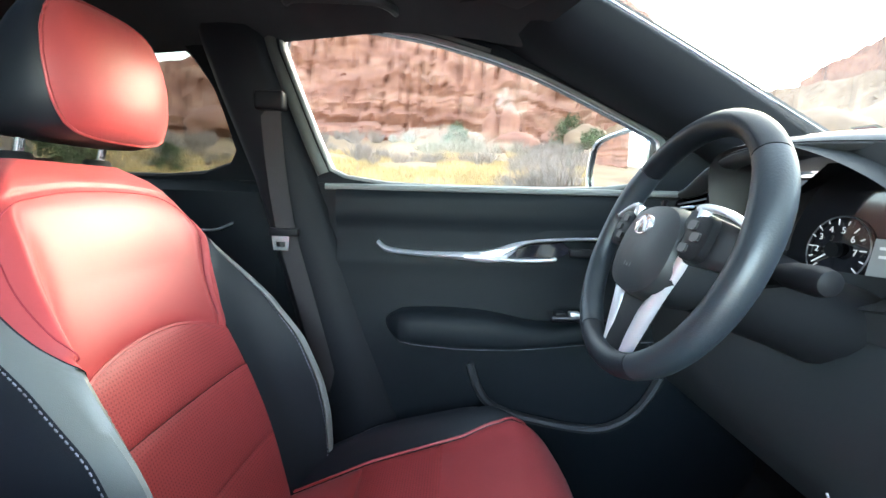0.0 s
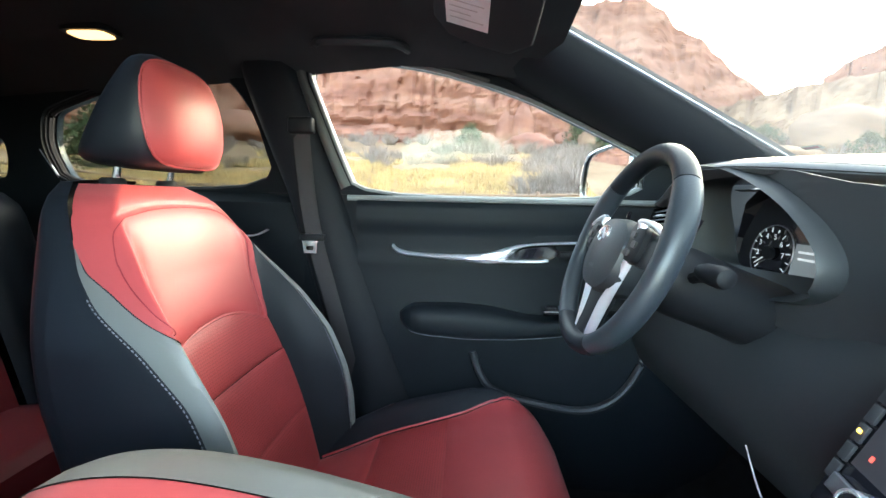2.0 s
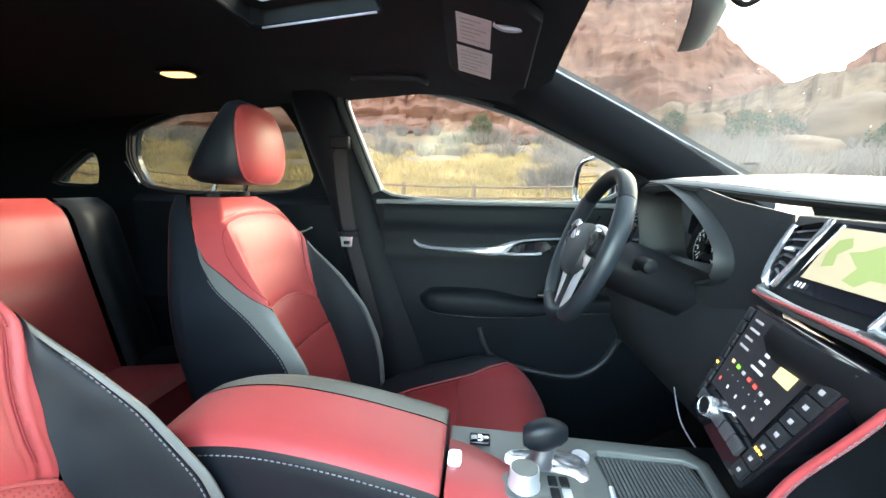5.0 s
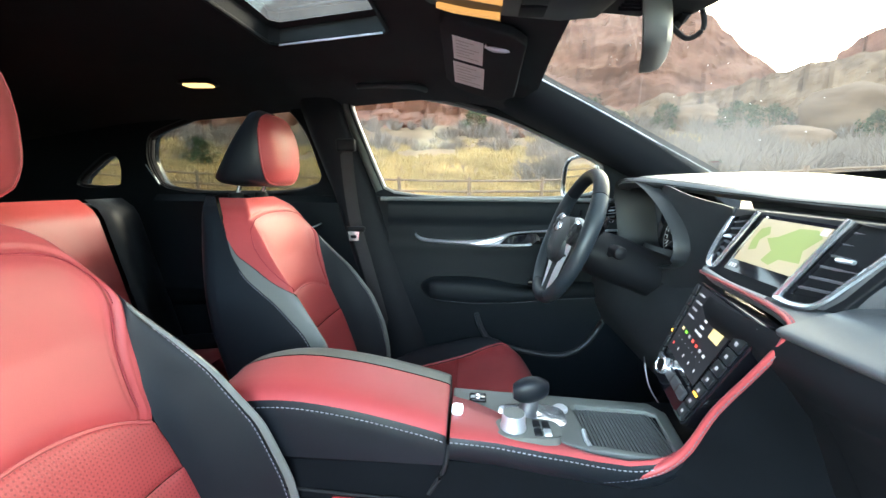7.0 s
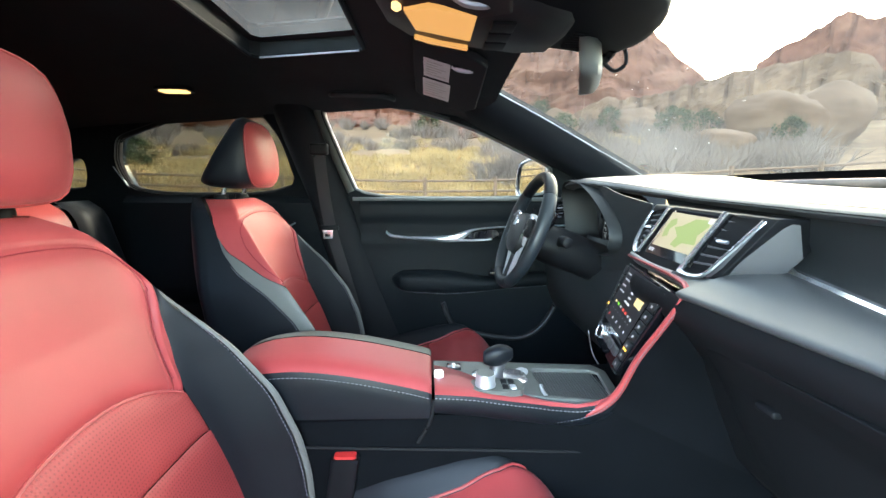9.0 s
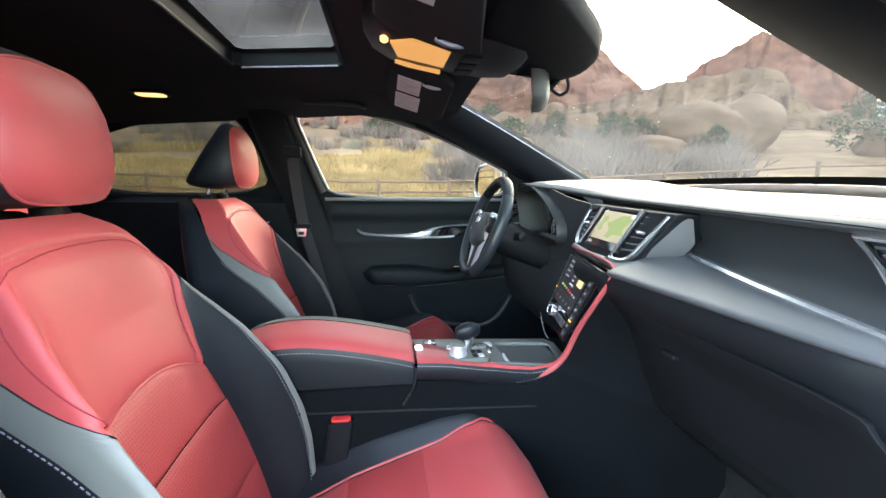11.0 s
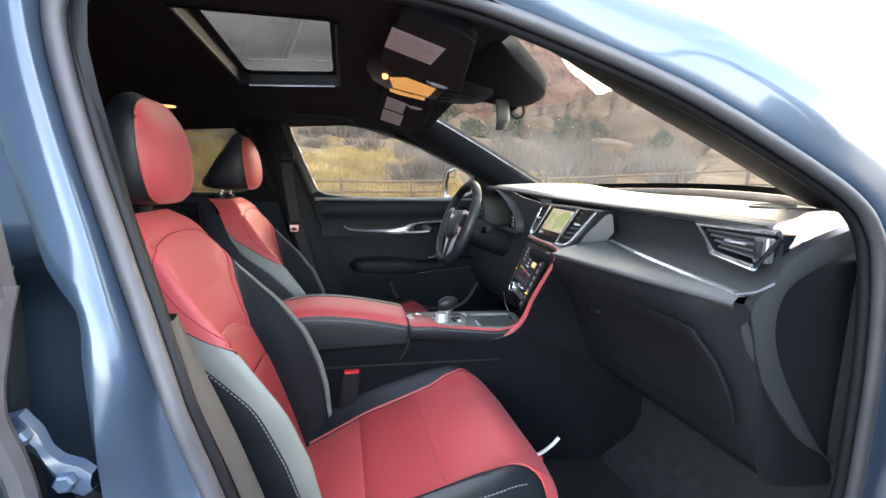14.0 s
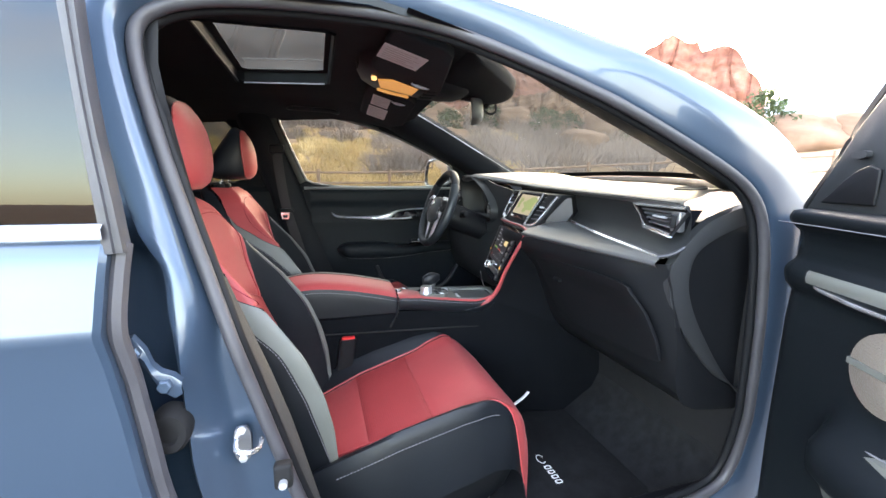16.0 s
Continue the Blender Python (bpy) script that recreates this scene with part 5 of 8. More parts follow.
def open_door():
    """The passenger door, swung wide on its front hinges: u runs back from the hinge, w towards the cabin."""
    d = thing("door_2", "passenger door standing open, black inner trim with round speaker", "car door", kind="structure")
    th = radians(65)
    H = Vector((1.245, -0.929, 0))
    du, nn = Vector((-math.cos(th), -math.sin(th), 0)), Vector((-math.sin(th), math.cos(th), 0))
    Q = lambda u, z, w: tuple(H + du * u + nn * w + Vector((0, 0, z)))
    # painted shell
    rows = [[Q(u, z, 0.0 - 0.02 * (z < 0.5)) for u in (-0.05, 0.3, 0.6, 0.9, 1.12)] for z in (0.36, 0.5, 0.8, 1.0, 1.10)]
    v, f = grid(rows)
    mesh("door_skin", v, f, PAINT, d)
    rows = [[Q(-0.05 + 0.9 * w, z, w) for w in (0.0, 0.05, 0.085)] for z in np.linspace(0.36, 1.105, 6)]
    v, f = grid(rows)
    mesh("front_edge", v, f, PAINT, d)
    base = [(0.36, 0.08), (0.45, 0.10), (0.60, 0.105), (0.90, 0.105), (0.962, 0.100), (0.972, 0.114), (0.985, 0.119), (1.0, 0.122), (1.012, 0.119), (1.028, 0.100), (1.06, 0.097), (1.085, 0.104), (1.094, 0.120), (1.106, 0.127), (1.118, 0.126), (1.128, 0.116), (1.131, 0.06)]
    rows = []
    for u in np.r_[np.linspace(0.03, 0.4, 22), np.linspace(0.45, 1.12, 12)]:
        arm = lambda z: 0.075 * ip(u, [(0.20, 0), (0.25, 0.9), (0.29, 1), (1.1, 1)]) * math.exp(-((z - 0.72) / 0.055) ** 4)
        rows.append([Q(u + 0.015 * max(0, (z - 0.6)) * 0, z, ip(z, base) * ip(u, [(0.03, 0.72), (0.05, 1.0), (1.2, 1.0)]) + arm(z)) for z in np.r_[np.linspace(0.36, 0.62, 5), np.linspace(0.64, 0.82, 10), np.linspace(0.86, 1.131, 34)]])
    v, f = grid(rows)
    mesh("trim_panel", v, f, DOORSKIN, d, angle=50)
    tube("trim_strip", [Q(0.128, 0.985, 0.112), Q(0.18, 0.982, 0.122), Q(0.3, 0.978, 0.125), Q(0.6, 0.975, 0.12)], 0.0055, CHROME, d, flat=0.8, label="bright silver strip")
    rows = [[Q(u, z, w) for z, w in ((0.989, 0.1215), (0.998, 0.1238), (1.008, 0.1225), (1.013, 0.119))] for u in np.r_[np.linspace(0.118, 0.16, 4), np.linspace(0.2, 1.08, 8)]]
    v, f = grid(rows)
    mesh("trim_band", v, f, GREY, d, label="grey leather band above the strip")
    tube("stitching", [Q(u, 1.098, 0.1245) for u in np.linspace(0.02, 0.9, 16)], 0.001, STITCH, d, sides=5)
    # speaker
    sp = lambda a, b, w: Q(0.295 + a * 0.64, 0.885 + b * 0.64, 0.106 + w)
    v, f = capped([[sp(0.10 * k * math.cos(a), 0.10 * k * math.sin(a), h) for a in np.linspace(0, 2 * math.pi, 41)[:-1]] for h, k in ((0, 1.04), (0.006, 1.02), (0.006, 0.98), (0.010, 0.8), (0.013, 0.3))])
    s = mesh("speaker_grille", v, f, SPEAKER, d, label="perforated champagne speaker grille")
    v, f = capped([[sp(p, q + 0.35 * p * 0, h) for p, q in ((-0.095, 0.012), (0.03, 0.012), (0.03, -0.006), (-0.095, -0.004))] for h in (0.010, 0.0145)])
    mesh("speaker_badge", v, f, GREY, s, label="grey badge bar")
    # armrest pad, window frame and mirror corner
    rows = []
    for k, h in ((1.0, 0.07), (1.02, 0.12), (0.95, 0.145), (0.75, 0.155), (0.5, 0.15), (0.45, 0.135)):
        rows.append([Q(0.51 + a * k, 0.70 + b * k, h) for a, b in round_ring(0, 0, 0.27, 0.085, 30, 3)])
    v, f = grid(rows, True)
    mesh("armrest", v, f, GREY, d, label="dark leather armrest with pale stitching")
    tube("stitching", [Q(0.51 + a * 0.99, 0.70 + b * 0.99, 0.136) for a, b in round_ring(0, 0, 0.27, 0.085, 40, 3)], 0.0016, STITCH, d, closed=True, raw=True, sides=5)
    front = [(0.0, 1.10), (0.012, 1.13), (0.058, 1.195), (0.103, 1.29), (0.160, 1.375), (0.25, 1.45), (0.42, 1.50), (0.62, 1.51), (0.9, 1.48), (1.08, 1.40)]
    line = smooth_path([Q(u, z, 0.05 - 0.10 * max(0, z - 1.2)) for u, z in front], 5)
    tube("window_frame", line, 0.022, RUBBER, d, raw=True, flat=1.0)
    corner = [(0.040, 1.125), (0.080, 1.19), (0.122, 1.275), (0.170, 1.345), (0.205, 1.368), (0.238, 1.34), (0.24, 1.125)]
    v, f = capped([[Q(u, z, w - 0.10 * max(0, z - 1.2)) for u, z in corner] for w in (0.04, 0.085, 0.09)])
    mesh("mirror_corner", v, f, SOFT, d, bevel=0.004)
    v, f = capped([[Q(0.142 + 0.60 * (u - 0.15), 1.140 + 0.28 * (z - 1.125), w) for u, z in corner] for w in (0.088, 0.094)])
    mesh("tweeter_grille", v, f, HARD, d, bevel=0.003)
    v, f = capped([[Q(0.150 + a, 1.226 + b, w - 0.10 * 0.026) for a, b in round_ring(0, 0, 0.016, 0.007, 16, 3)] for w in (0.088, 0.097)])
    mesh("lock_button", v, f, ENDGREY, d)
    rows = [[Q(u, z, 0.045 - 0.10 * max(0, z - 1.2)) for u in (0.23, 0.5, 0.8, 1.08)] for z in (1.12, 1.3)]
    v, f = grid(rows)
    mesh("door_glass", v, f, GLASS, d)
    # check strap and wiring boot
    tube("check_strap", [(1.325, -0.815, 0.668), (1.31, -0.85, 0.668), Q(0.03, 0.668, 0.06)], 0.010, RUBBER, d, flat=0.6)
    box("strap_bracket", (1.305, -0.845, 0.645), (1.345, -0.80, 0.70), SATIN, d, 0.006)


def rear_seat():
    s = thing("rear_bench", "red and black leather rear bench seat", "car seat")
    back = lambda z, y: -0.80 - 0.28 * (z - 0.95) + 0.03 * math.exp(-((abs(y - 0.03) - 0.62) / 0.07) ** 2)
    for y0, y1, m, n in ((0.24, 0.60, RED, "back_insert"), (-0.54, -0.18, RED, "back_insert"), (-0.16, 0.22, BLACK, "back_middle"), (0.615, 0.80, BLACK, "back_bolster"), (-0.74, -0.555, BLACK, "back_bolster")):
        rows = []
        for i in range(19):
            z = 0.50 + 0.60 * i / 18
            r = []
            for j in range(13):
                c = j / 12
                y = y0 + (y1 - y0) * c
                d = min(c * (y1 - y0), (1 - c) * (y1 - y0), 1.1 - z, 0.04 if abs(z - 0.86) > 0.012 and abs(z - 0.70) > 0.012 else 0.004)
                r.append((back(z, y) - 0.012 * math.exp(-d / 0.012) - 0.05 * max(0, (z - 1.04) / 0.06) ** 2, y, z))
            rows.append(r)
        v, f = grid(rows)
        mesh(n, v, f, m, s)
    box("back_shell", (-1.05, -0.75, 0.45), (-0.90, 0.80, 1.08), BLACK, s, 0.02)
    for y0, y1, m, n in ((0.20, 0.62, RED, "cushion_insert"), (-0.56, -0.14, RED, "cushion_insert"), (-0.13, 0.19, BLACK, "cushion_middle"), (0.63, 0.80, BLACK, "cushion_side"), (-0.74, -0.57, BLACK, "cushion_side")):
        rows = []
        for i in range(16):
            t = i / 15
            x = -0.82 + 0.44 * min(1, t * 1.2)
            z = 0.53 + 0.05 * min(1, t * 1.2) - (0.16 * ((t - 0.8) / 0.2) ** 2 if t > 0.8 else 0)
            x += 0.02 * (max(0, t - 0.8) / 0.2)
            rows.append([(x, y0 + (y1 - y0) * j / 10, z - 0.010 * math.exp(-min(j, 10 - j) / 10 * (y1 - y0) / 0.012)) for j in range(11)])
        v, f = grid(rows)
        mesh(n, v, f, m, s)


def floor_parts():
    f0 = box("floor", (-1.62, -0.80, 0.20), (1.5, 0.84, 0.268), CARPET, None)
    tagged(f0, "black carpeted car floor", "floor", kind="structure")
    body = bpy.data.objects["car_body"]
    rows = [[(x, y, z + 0.01 * noise.noise(Vector((y * 8, z * 8, 1)))) for y in np.linspace(-0.8, 0.84, 20)] for x, z in ((1.02, 0.268), (1.10, 0.28), (1.22, 0.36), (1.30, 0.52), (1.31, 0.95))]
    v, f = grid(rows)
    mesh("toe_board", v, f, CARPET, body)
    m = thing("floor_mat", "black carpet floor mat with pale printed lettering", "floor mat")
    out = [(0.62, -0.66), (0.66, -0.70), (1.06, -0.70), (1.10, -0.66), (1.10, -0.24), (1.06, -0.20), (0.66, -0.20), (0.62, -0.24)]
    plate("mat", out, [], 0.010, CARPET, m, lambda a, b, w: (a, b, 0.276 + w), bevel=0.003)
    for k in range(4):
        y = -0.505 - 0.021 * k
        plate("printed_mark", round_ring(0.862, y, 0.012, 0.008, 16, 4), [round_ring(0.862, y, 0.0075, 0.004, 12, 4)], 0.0012, PAPER, m, lambda a, b, w: (a, b, 0.2838 + w))
    tube("emblem", [(0.86 + 0.012 * math.cos(a), -0.465 + 0.02 * math.sin(a), 0.2835) for a in np.linspace(0.3, 5.6, 20)], 0.0018, PAPER, m, sides=5, n=1)
    for k in range(3):
        box("print_bar", (0.832, -0.485 + 0.012 * k, 0.2825), (0.839, -0.476 + 0.012 * k, 0.2838), PAPER, m, 0.0)
    g = thing("paper_tag", "loose white paper tag on a strap by the seat", "tag")
    tube("strap", [(0.70, -0.28, 0.40), (0.76, -0.27, 0.365), (0.84, -0.26, 0.352), (0.90, -0.25, 0.37), (0.93, -0.245, 0.392)], 0.007, PAPER, g, flat=0.25)
    box("label", (0.835, -0.275, 0.318), (0.862, -0.262, 0.352), REDPLASTIC, g, 0.002)
def soft(x, pts, r=0.012):
    """Interpolation with its corners rounded off."""
    return (ip(x - r, pts) + 2 * ip(x, pts) + ip(x + r, pts)) / 4


def seat(name, px, py, label, ws=1.0, head_x=0.0, head_z=0.0, head_y=0.0, head_w=0.81):
    """A bolstered leather front seat; coordinates are taken from its own middle line. ws widens it."""
    s = thing(name, label, "car seat", "front seats")
    s.location = (px, py, 0)
    front = lambda z: soft(z, [(0.42, 0.165), (0.48, 0.145), (0.6, 0.10), (0.75, 0.050), (0.84, 0.016), (0.95, -0.026), (1.02, -0.052), (1.06, -0.070), (1.09, -0.088), (1.115, -0.112), (1.128, -0.138)])
    half = lambda z: ws * soft(z, [(0.42, 0.235), (0.55, 0.262), (0.65, 0.268), (0.78, 0.260), (0.87, 0.244), (0.93, 0.224), (0.985, 0.200), (1.02, 0.186), (1.06, 0.170), (1.09, 0.150), (1.115, 0.115), (1.128, 0.075)])
    bol = lambda z: soft(z, [(0.42, 0.03), (0.5, 0.075), (0.6, 0.105), (0.68, 0.114), (0.78, 0.108), (0.88, 0.076), (0.98, 0.026), (1.06, 0.0)])

    def skin(u, z):
        """u runs -1..1 across; the bolsters swell forward and wrap round to the back."""
        a = min(1.0, abs(u))
        w = half(z) * math.copysign(math.sin(min(a, 0.78) * 1.54) + 0.02 * max(0.0, a - 0.78) / 0.22, u)
        x = front(z) + bol(z) * math.exp(-((a - 0.76) / 0.17) ** 2) - 0.010 * (1 - min(1, a / 0.6) ** 2) * max(0, min(1, (1.06 - z) / 0.1))
        x -= (0.105 + 0.5 * bol(z)) * (max(0.0, a - 0.70) / 0.30) ** 2.2
        return Vector((x, w, z))

    inner = 0.445
    side = lambda z: soft(z, [(0.40, 0.42), (0.6, 0.465), (0.7, 0.46), (0.8, inner), (0.9, inner)])
    arch = lambda u: 0.862 - (0.046 if u > 0 else 0.027) * min(1, abs(u) / inner) ** 2.0
    # the red reaches further round on the passenger side of each seat
    red_plus = [(0.40, inner), (0.82, inner), (0.87, 0.475), (0.9, 0.515), (0.93, 0.55), (0.96, 0.605), (0.985, 0.68), (1.02, 0.83), (1.05, 0.93), (1.2, 0.96)]
    red_minus = [(0.40, inner), (0.835, inner), (0.85, 0.475), (0.865, 0.54), (0.88, 0.65), (0.892, 0.75), (0.908, 0.82), (0.928, 0.853), (0.956, 0.888), (0.984, 0.935), (1.012, 0.95), (1.2, 0.96)]

    def split(z, sg):
        """Where the red leather ends, as a share of the half width."""
        if z < 0.82:
            return side(z)
        return soft(z, red_plus if sg > 0 else red_minus, 0.006)

    strip = lambda z: soft(z, [(0.40, 0.76), (0.5, 0.80), (0.6, 0.82), (0.8, 0.832), (0.87, 0.865), (0.93, 0.92), (0.985, 0.95), (1.2, 0.975)])

    def puffed(rows, spans, puff, reach=0.011):
        """Sinks a patch along its edges, as a sewn seam does. spans: for each vertex the distance to the nearest seam."""
        for row, far in zip(rows, spans):
            for p, d in zip(row, far):
                p.x -= puff * math.exp(-d / reach)
        return rows

    def quad(part_name, put, rows, cols, mat, puff, wide, tall, lab=""):
        ease = lambda t: t - 0.10 * math.sin(2 * math.pi * t)
        pts = [[put(ease(j / cols), ease(i / rows)) for j in range(cols + 1)] for i in range(rows + 1)]
        spans = [[min(ease(j / cols) * wide, (1 - ease(j / cols)) * wide, ease(i / rows) * tall, (1 - ease(i / rows)) * tall) for j in range(cols + 1)] for i in range(rows + 1)]
        v, f = grid(puffed(pts, spans, puff))
        return mesh(part_name, v, f, mat, s, label=lab)

    def lower_at(z0, z1):
        def put(c, t):
            u = (2 * c - 1) * inner
            zb = arch(u) if z1 is None else z1
            z = z0 + (zb - z0) * t
            return skin((2 * c - 1) * side(z), z)
        return put

    quad("lower_panel", lower_at(0.40, 0.59), 16, 24, RED_PERF, 0.006, 0.24, 0.2, "perforated red leather insert")
    quad("lower_panel", lower_at(0.59, 0.74), 16, 24, RED_PERF, 0.006, 0.24, 0.155, "perforated red leather insert")
    quad("lower_panel", lower_at(0.74, None), 18, 24, RED_PERF, 0.008, 0.24, 0.12, "perforated red leather insert")
    # upper cover: one red skin with a sunk seam round its padded middle
    half_seam = [(0.40, 0.825), (0.415, 0.85), (0.43, 0.88), (0.49, 0.93), (0.59, 0.975), (0.68, 1.01), (0.72, 1.04), (0.66, 1.066), (0.52, 1.080), (0.28, 1.087), (0.0, 1.089)]
    far_seam = [(0.44, 0.84), (0.50, 0.865), (0.61, 0.885), (0.73, 0.90), (0.815, 0.922), (0.86, 0.95), (0.885, 0.984), (0.89, 1.02), (0.85, 1.054), (0.71, 1.073)] + half_seam[8:]
    seam_line = smooth_path([(-a, b, 0) for a, b in far_seam] + [(a, b, 0) for a, b in half_seam[-2::-1]], 8)
    sy = np.array([[skin(p.x, p.y).y, p.y] for p in seam_line])
    rows = []
    n_u, n_z = 110, 70
    for i in range(n_z + 1):
        t = i / n_z
        row = []
        for j in range(n_u + 1):
            q = 2 * j / n_u - 1
            # the lower edge follows the arch, the sides follow the red outline
            zb = arch(q * inner)
            z = zb + (1.1245 - zb) * t
            edge_u = inner + (split(z, q) - inner) * min(1.0, t / 0.03)
            u = q * edge_u
            p = skin(u, z)
            g = float(np.min(np.hypot(sy[:, 0] - p.y, sy[:, 1] - z)))
            g2 = abs(g - 0.011)
            p.x -= 0.006 * math.exp(-(g / 0.0042) ** 2) + 0.0014 * math.exp(-(g2 / 0.002) ** 2)
            p.x -= 0.009 * math.exp(-(z - zb) / 0.010)
            if z < 1.03:
                p.x -= 0.005 * math.exp(-abs(abs(u) - edge_u) * 0.22 / 0.007)
            row.append(p)
        rows.append(row)
    v, f = grid(rows)
    mesh("upper_panel", v, f, RED, s, label="smooth red leather with a sunk seam", angle=70)
    tube("stitching", [skin(p.x * 0.955, p.y - 0.006 * (p.y > 1.0)) + Vector((0.0006, 0, 0)) for p in seam_line[8:-8]], 0.0010, STITCH_RED, s, raw=True, sides=5)
    tube("piping", [skin(u, arch(u)) + Vector((-0.0075, 0, 0)) for u in np.linspace(-0.43, 0.43, 15)], 0.003, RED, s, sides=6, n=2)
    # side bolsters: a lighter front roll, a stitched seam, a black flank
    for sg in (1, -1):
        def roll(c, t, sg=sg):
            z = 0.40 + (1.02 - 0.40) * t
            a = min(split(z, sg), 0.998)
            b = max(0.705, a + 0.001)
            return skin(sg * (a + (b - a) * c), z)

        def ridge(c, t, sg=sg):
            z = 0.40 + (1.02 - 0.40) * t
            a = max(0.705, min(split(z, sg), 0.998))
            b = max(strip(z), a + 0.001)
            return skin(sg * (a + (b - a) * c), z)
        quad("bolster_roll", roll, 120, 14, BLACK, 0.007, 0.07, 0.6, "black leather side bolster")
        quad("bolster_strip", ridge, 120, 8, GREY, 0.004, 0.05, 0.6, "grey leather strip along the bolster")
        def flank(c, t, sg=sg):
            z = 0.40 + (1.127 - 0.40) * t
            a = max(strip(z), min(split(z, sg), 0.998))
            return skin(sg * (a + (1.0 - a) * c), z)
        quad("bolster_flank", flank, 120, 8, BLACK, 0.004, 0.07, 0.6, "black leather seat flank")
        stitches([skin(sg * (strip(z) + 0.010), z) + Vector((0.0008, sg * 0.001, 0)) for z in np.linspace(0.45, 0.95, 50)], 0.0011, STITCH, s)
        stitches([skin(sg * 0.685, z) + Vector((0.0006, 0, 0)) for z in np.linspace(0.45, 0.855 if sg < 0 else 0.96, 45)], 0.0010, STITCH, s)
    # back shell
    rows = []
    for i in range(30):
        z = 0.40 + 0.7275 * i / 29
        w = abs(skin(1, z).y)
        xe = skin(1, z).x
        xb = min(front(z) - ip(z, [(0.4, 0.22), (0.8, 0.215), (1.0, 0.185), (1.06, 0.165), (1.1, 0.145), (1.128, 0.105)]), xe - 0.012)
        rows.append([(xe - (xe - xb) * math.sin(a) ** 0.55, w * math.copysign(abs(math.cos(a)) ** 0.7, math.cos(a)), z) for a in np.linspace(0, math.pi, 31)])
    rows.append([(rows[-1][15][0] + 0.05, p[1] * 0.5, 1.133) for p in rows[-1]])
    v, f = grid(rows)
    mesh("back_shell", v, f, BLACK, s)
    # head restraint
    cx, cz = -0.10 + head_x, 1.25 + head_z
    fore = [(1.156, -0.085), (1.160, -0.062), (1.168, -0.047), (1.18, -0.037), (1.21, -0.030), (1.26, -0.032), (1.30, -0.041), (1.33, -0.054), (1.35, -0.069), (1.362, -0.083), (1.367, -0.095)]
    aft = [(1.156, -0.150), (1.160, -0.202), (1.168, -0.225), (1.178, -0.233), (1.19, -0.228), (1.26, -0.184), (1.30, -0.156), (1.33, -0.133), (1.35, -0.123), (1.362, -0.113), (1.367, -0.104)]
    wide = [(1.156, 0.095), (1.160, 0.122), (1.168, 0.138), (1.18, 0.147), (1.21, 0.152), (1.26, 0.150), (1.30, 0.142), (1.33, 0.129), (1.35, 0.108), (1.362, 0.078), (1.367, 0.045)]
    fv = []
    for z in (1.156, 1.158, 1.162, 1.168, 1.178, 1.19, 1.205, 1.22, 1.235, 1.25, 1.265, 1.28, 1.295, 1.31, 1.322, 1.334, 1.345, 1.353, 1.359, 1.364, 1.367):
        xf, xb = soft(z, fore, 0.003), soft(z, aft, 0.003)
        fv.append([(a + head_x, b, z + head_z) for a, b in round_ring(0.5 * (xf + xb), head_y, 0.5 * (xf - xb), head_w * soft(z, wide, 0.003), 48, 2.7)])
    v, f = capped(fv)
    head = mesh("head_restraint", v, f, BLACK, s)
    hb = bmesh.new()
    hb.from_mesh(head.data)
    bmesh.ops.bisect_plane(hb, geom=hb.verts[:] + hb.edges[:] + hb.faces[:], plane_co=(-0.068 + head_x, 0, 1.26 + head_z), plane_no=Vector((1, 0, 0.06)).normalized(), clear_inner=True)
    mid = Vector((cx, head_y, cz))
    hv = [mid + (p.co - mid) * 1.014 for p in hb.verts]
    hb.verts.index_update()
    hf = [tuple(p.index for p in q.verts) for q in hb.faces]
    edge = [e for e in hb.edges if len(e.link_faces) == 1]
    chain, here = [], edge[0].verts[0]
    while here not in chain:
        chain.append(here)
        for e in here.link_edges:
            if e in edge and e.other_vert(here) not in chain:
                here = e.other_vert(here)
                break
    loop = [mid + (p.co - mid) * 1.012 for p in chain]
    hb.free()
    mesh("face_cover", hv, hf, RED, head, label="red leather head restraint face")
    tube("piping", loop, 0.0025, RED, head, raw=True, closed=True, sides=6)
    for y in (head_y - 0.07, head_y + 0.07):
        tube("post", [(-0.190, y, 1.06), (-0.176, y, 1.12), (-0.155, y, 1.20)], 0.0065, CHROME, s, sides=12)
        rows = [[(-0.178 + 0.020 * k * math.cos(a), y + 0.022 * k * math.sin(a), z) for a in np.linspace(0, 2 * math.pi, 17)[:-1]] for z, k in ((1.09, 1.0), (1.132, 1.0), (1.137, 0.85), (1.137, 0.35))]
        v, f = capped(rows)
        mesh("post_guide", v, f, HARD, s)
    # cushion
    top = lambda x: soft(x, [(0.06, 0.44), (0.17, 0.475), (0.3, 0.52), (0.46, 0.56), (0.56, 0.587), (0.61, 0.592), (0.65, 0.583), (0.68, 0.565), (0.70, 0.545), (0.715, 0.517), (0.726, 0.48), (0.732, 0.40)])
    hw = lambda x: 1.05 * soft(x, [(0.06, 0.23), (0.3, 0.268), (0.55, 0.268), (0.65, 0.25), (0.7, 0.228), (0.732, 0.212)])
    cb = lambda x: soft(x, [(0.06, 0.02), (0.2, 0.035), (0.35, 0.05), (0.5, 0.048), (0.58, 0.035), (0.64, 0.012), (0.7, 0.0), (0.74, 0.0)])

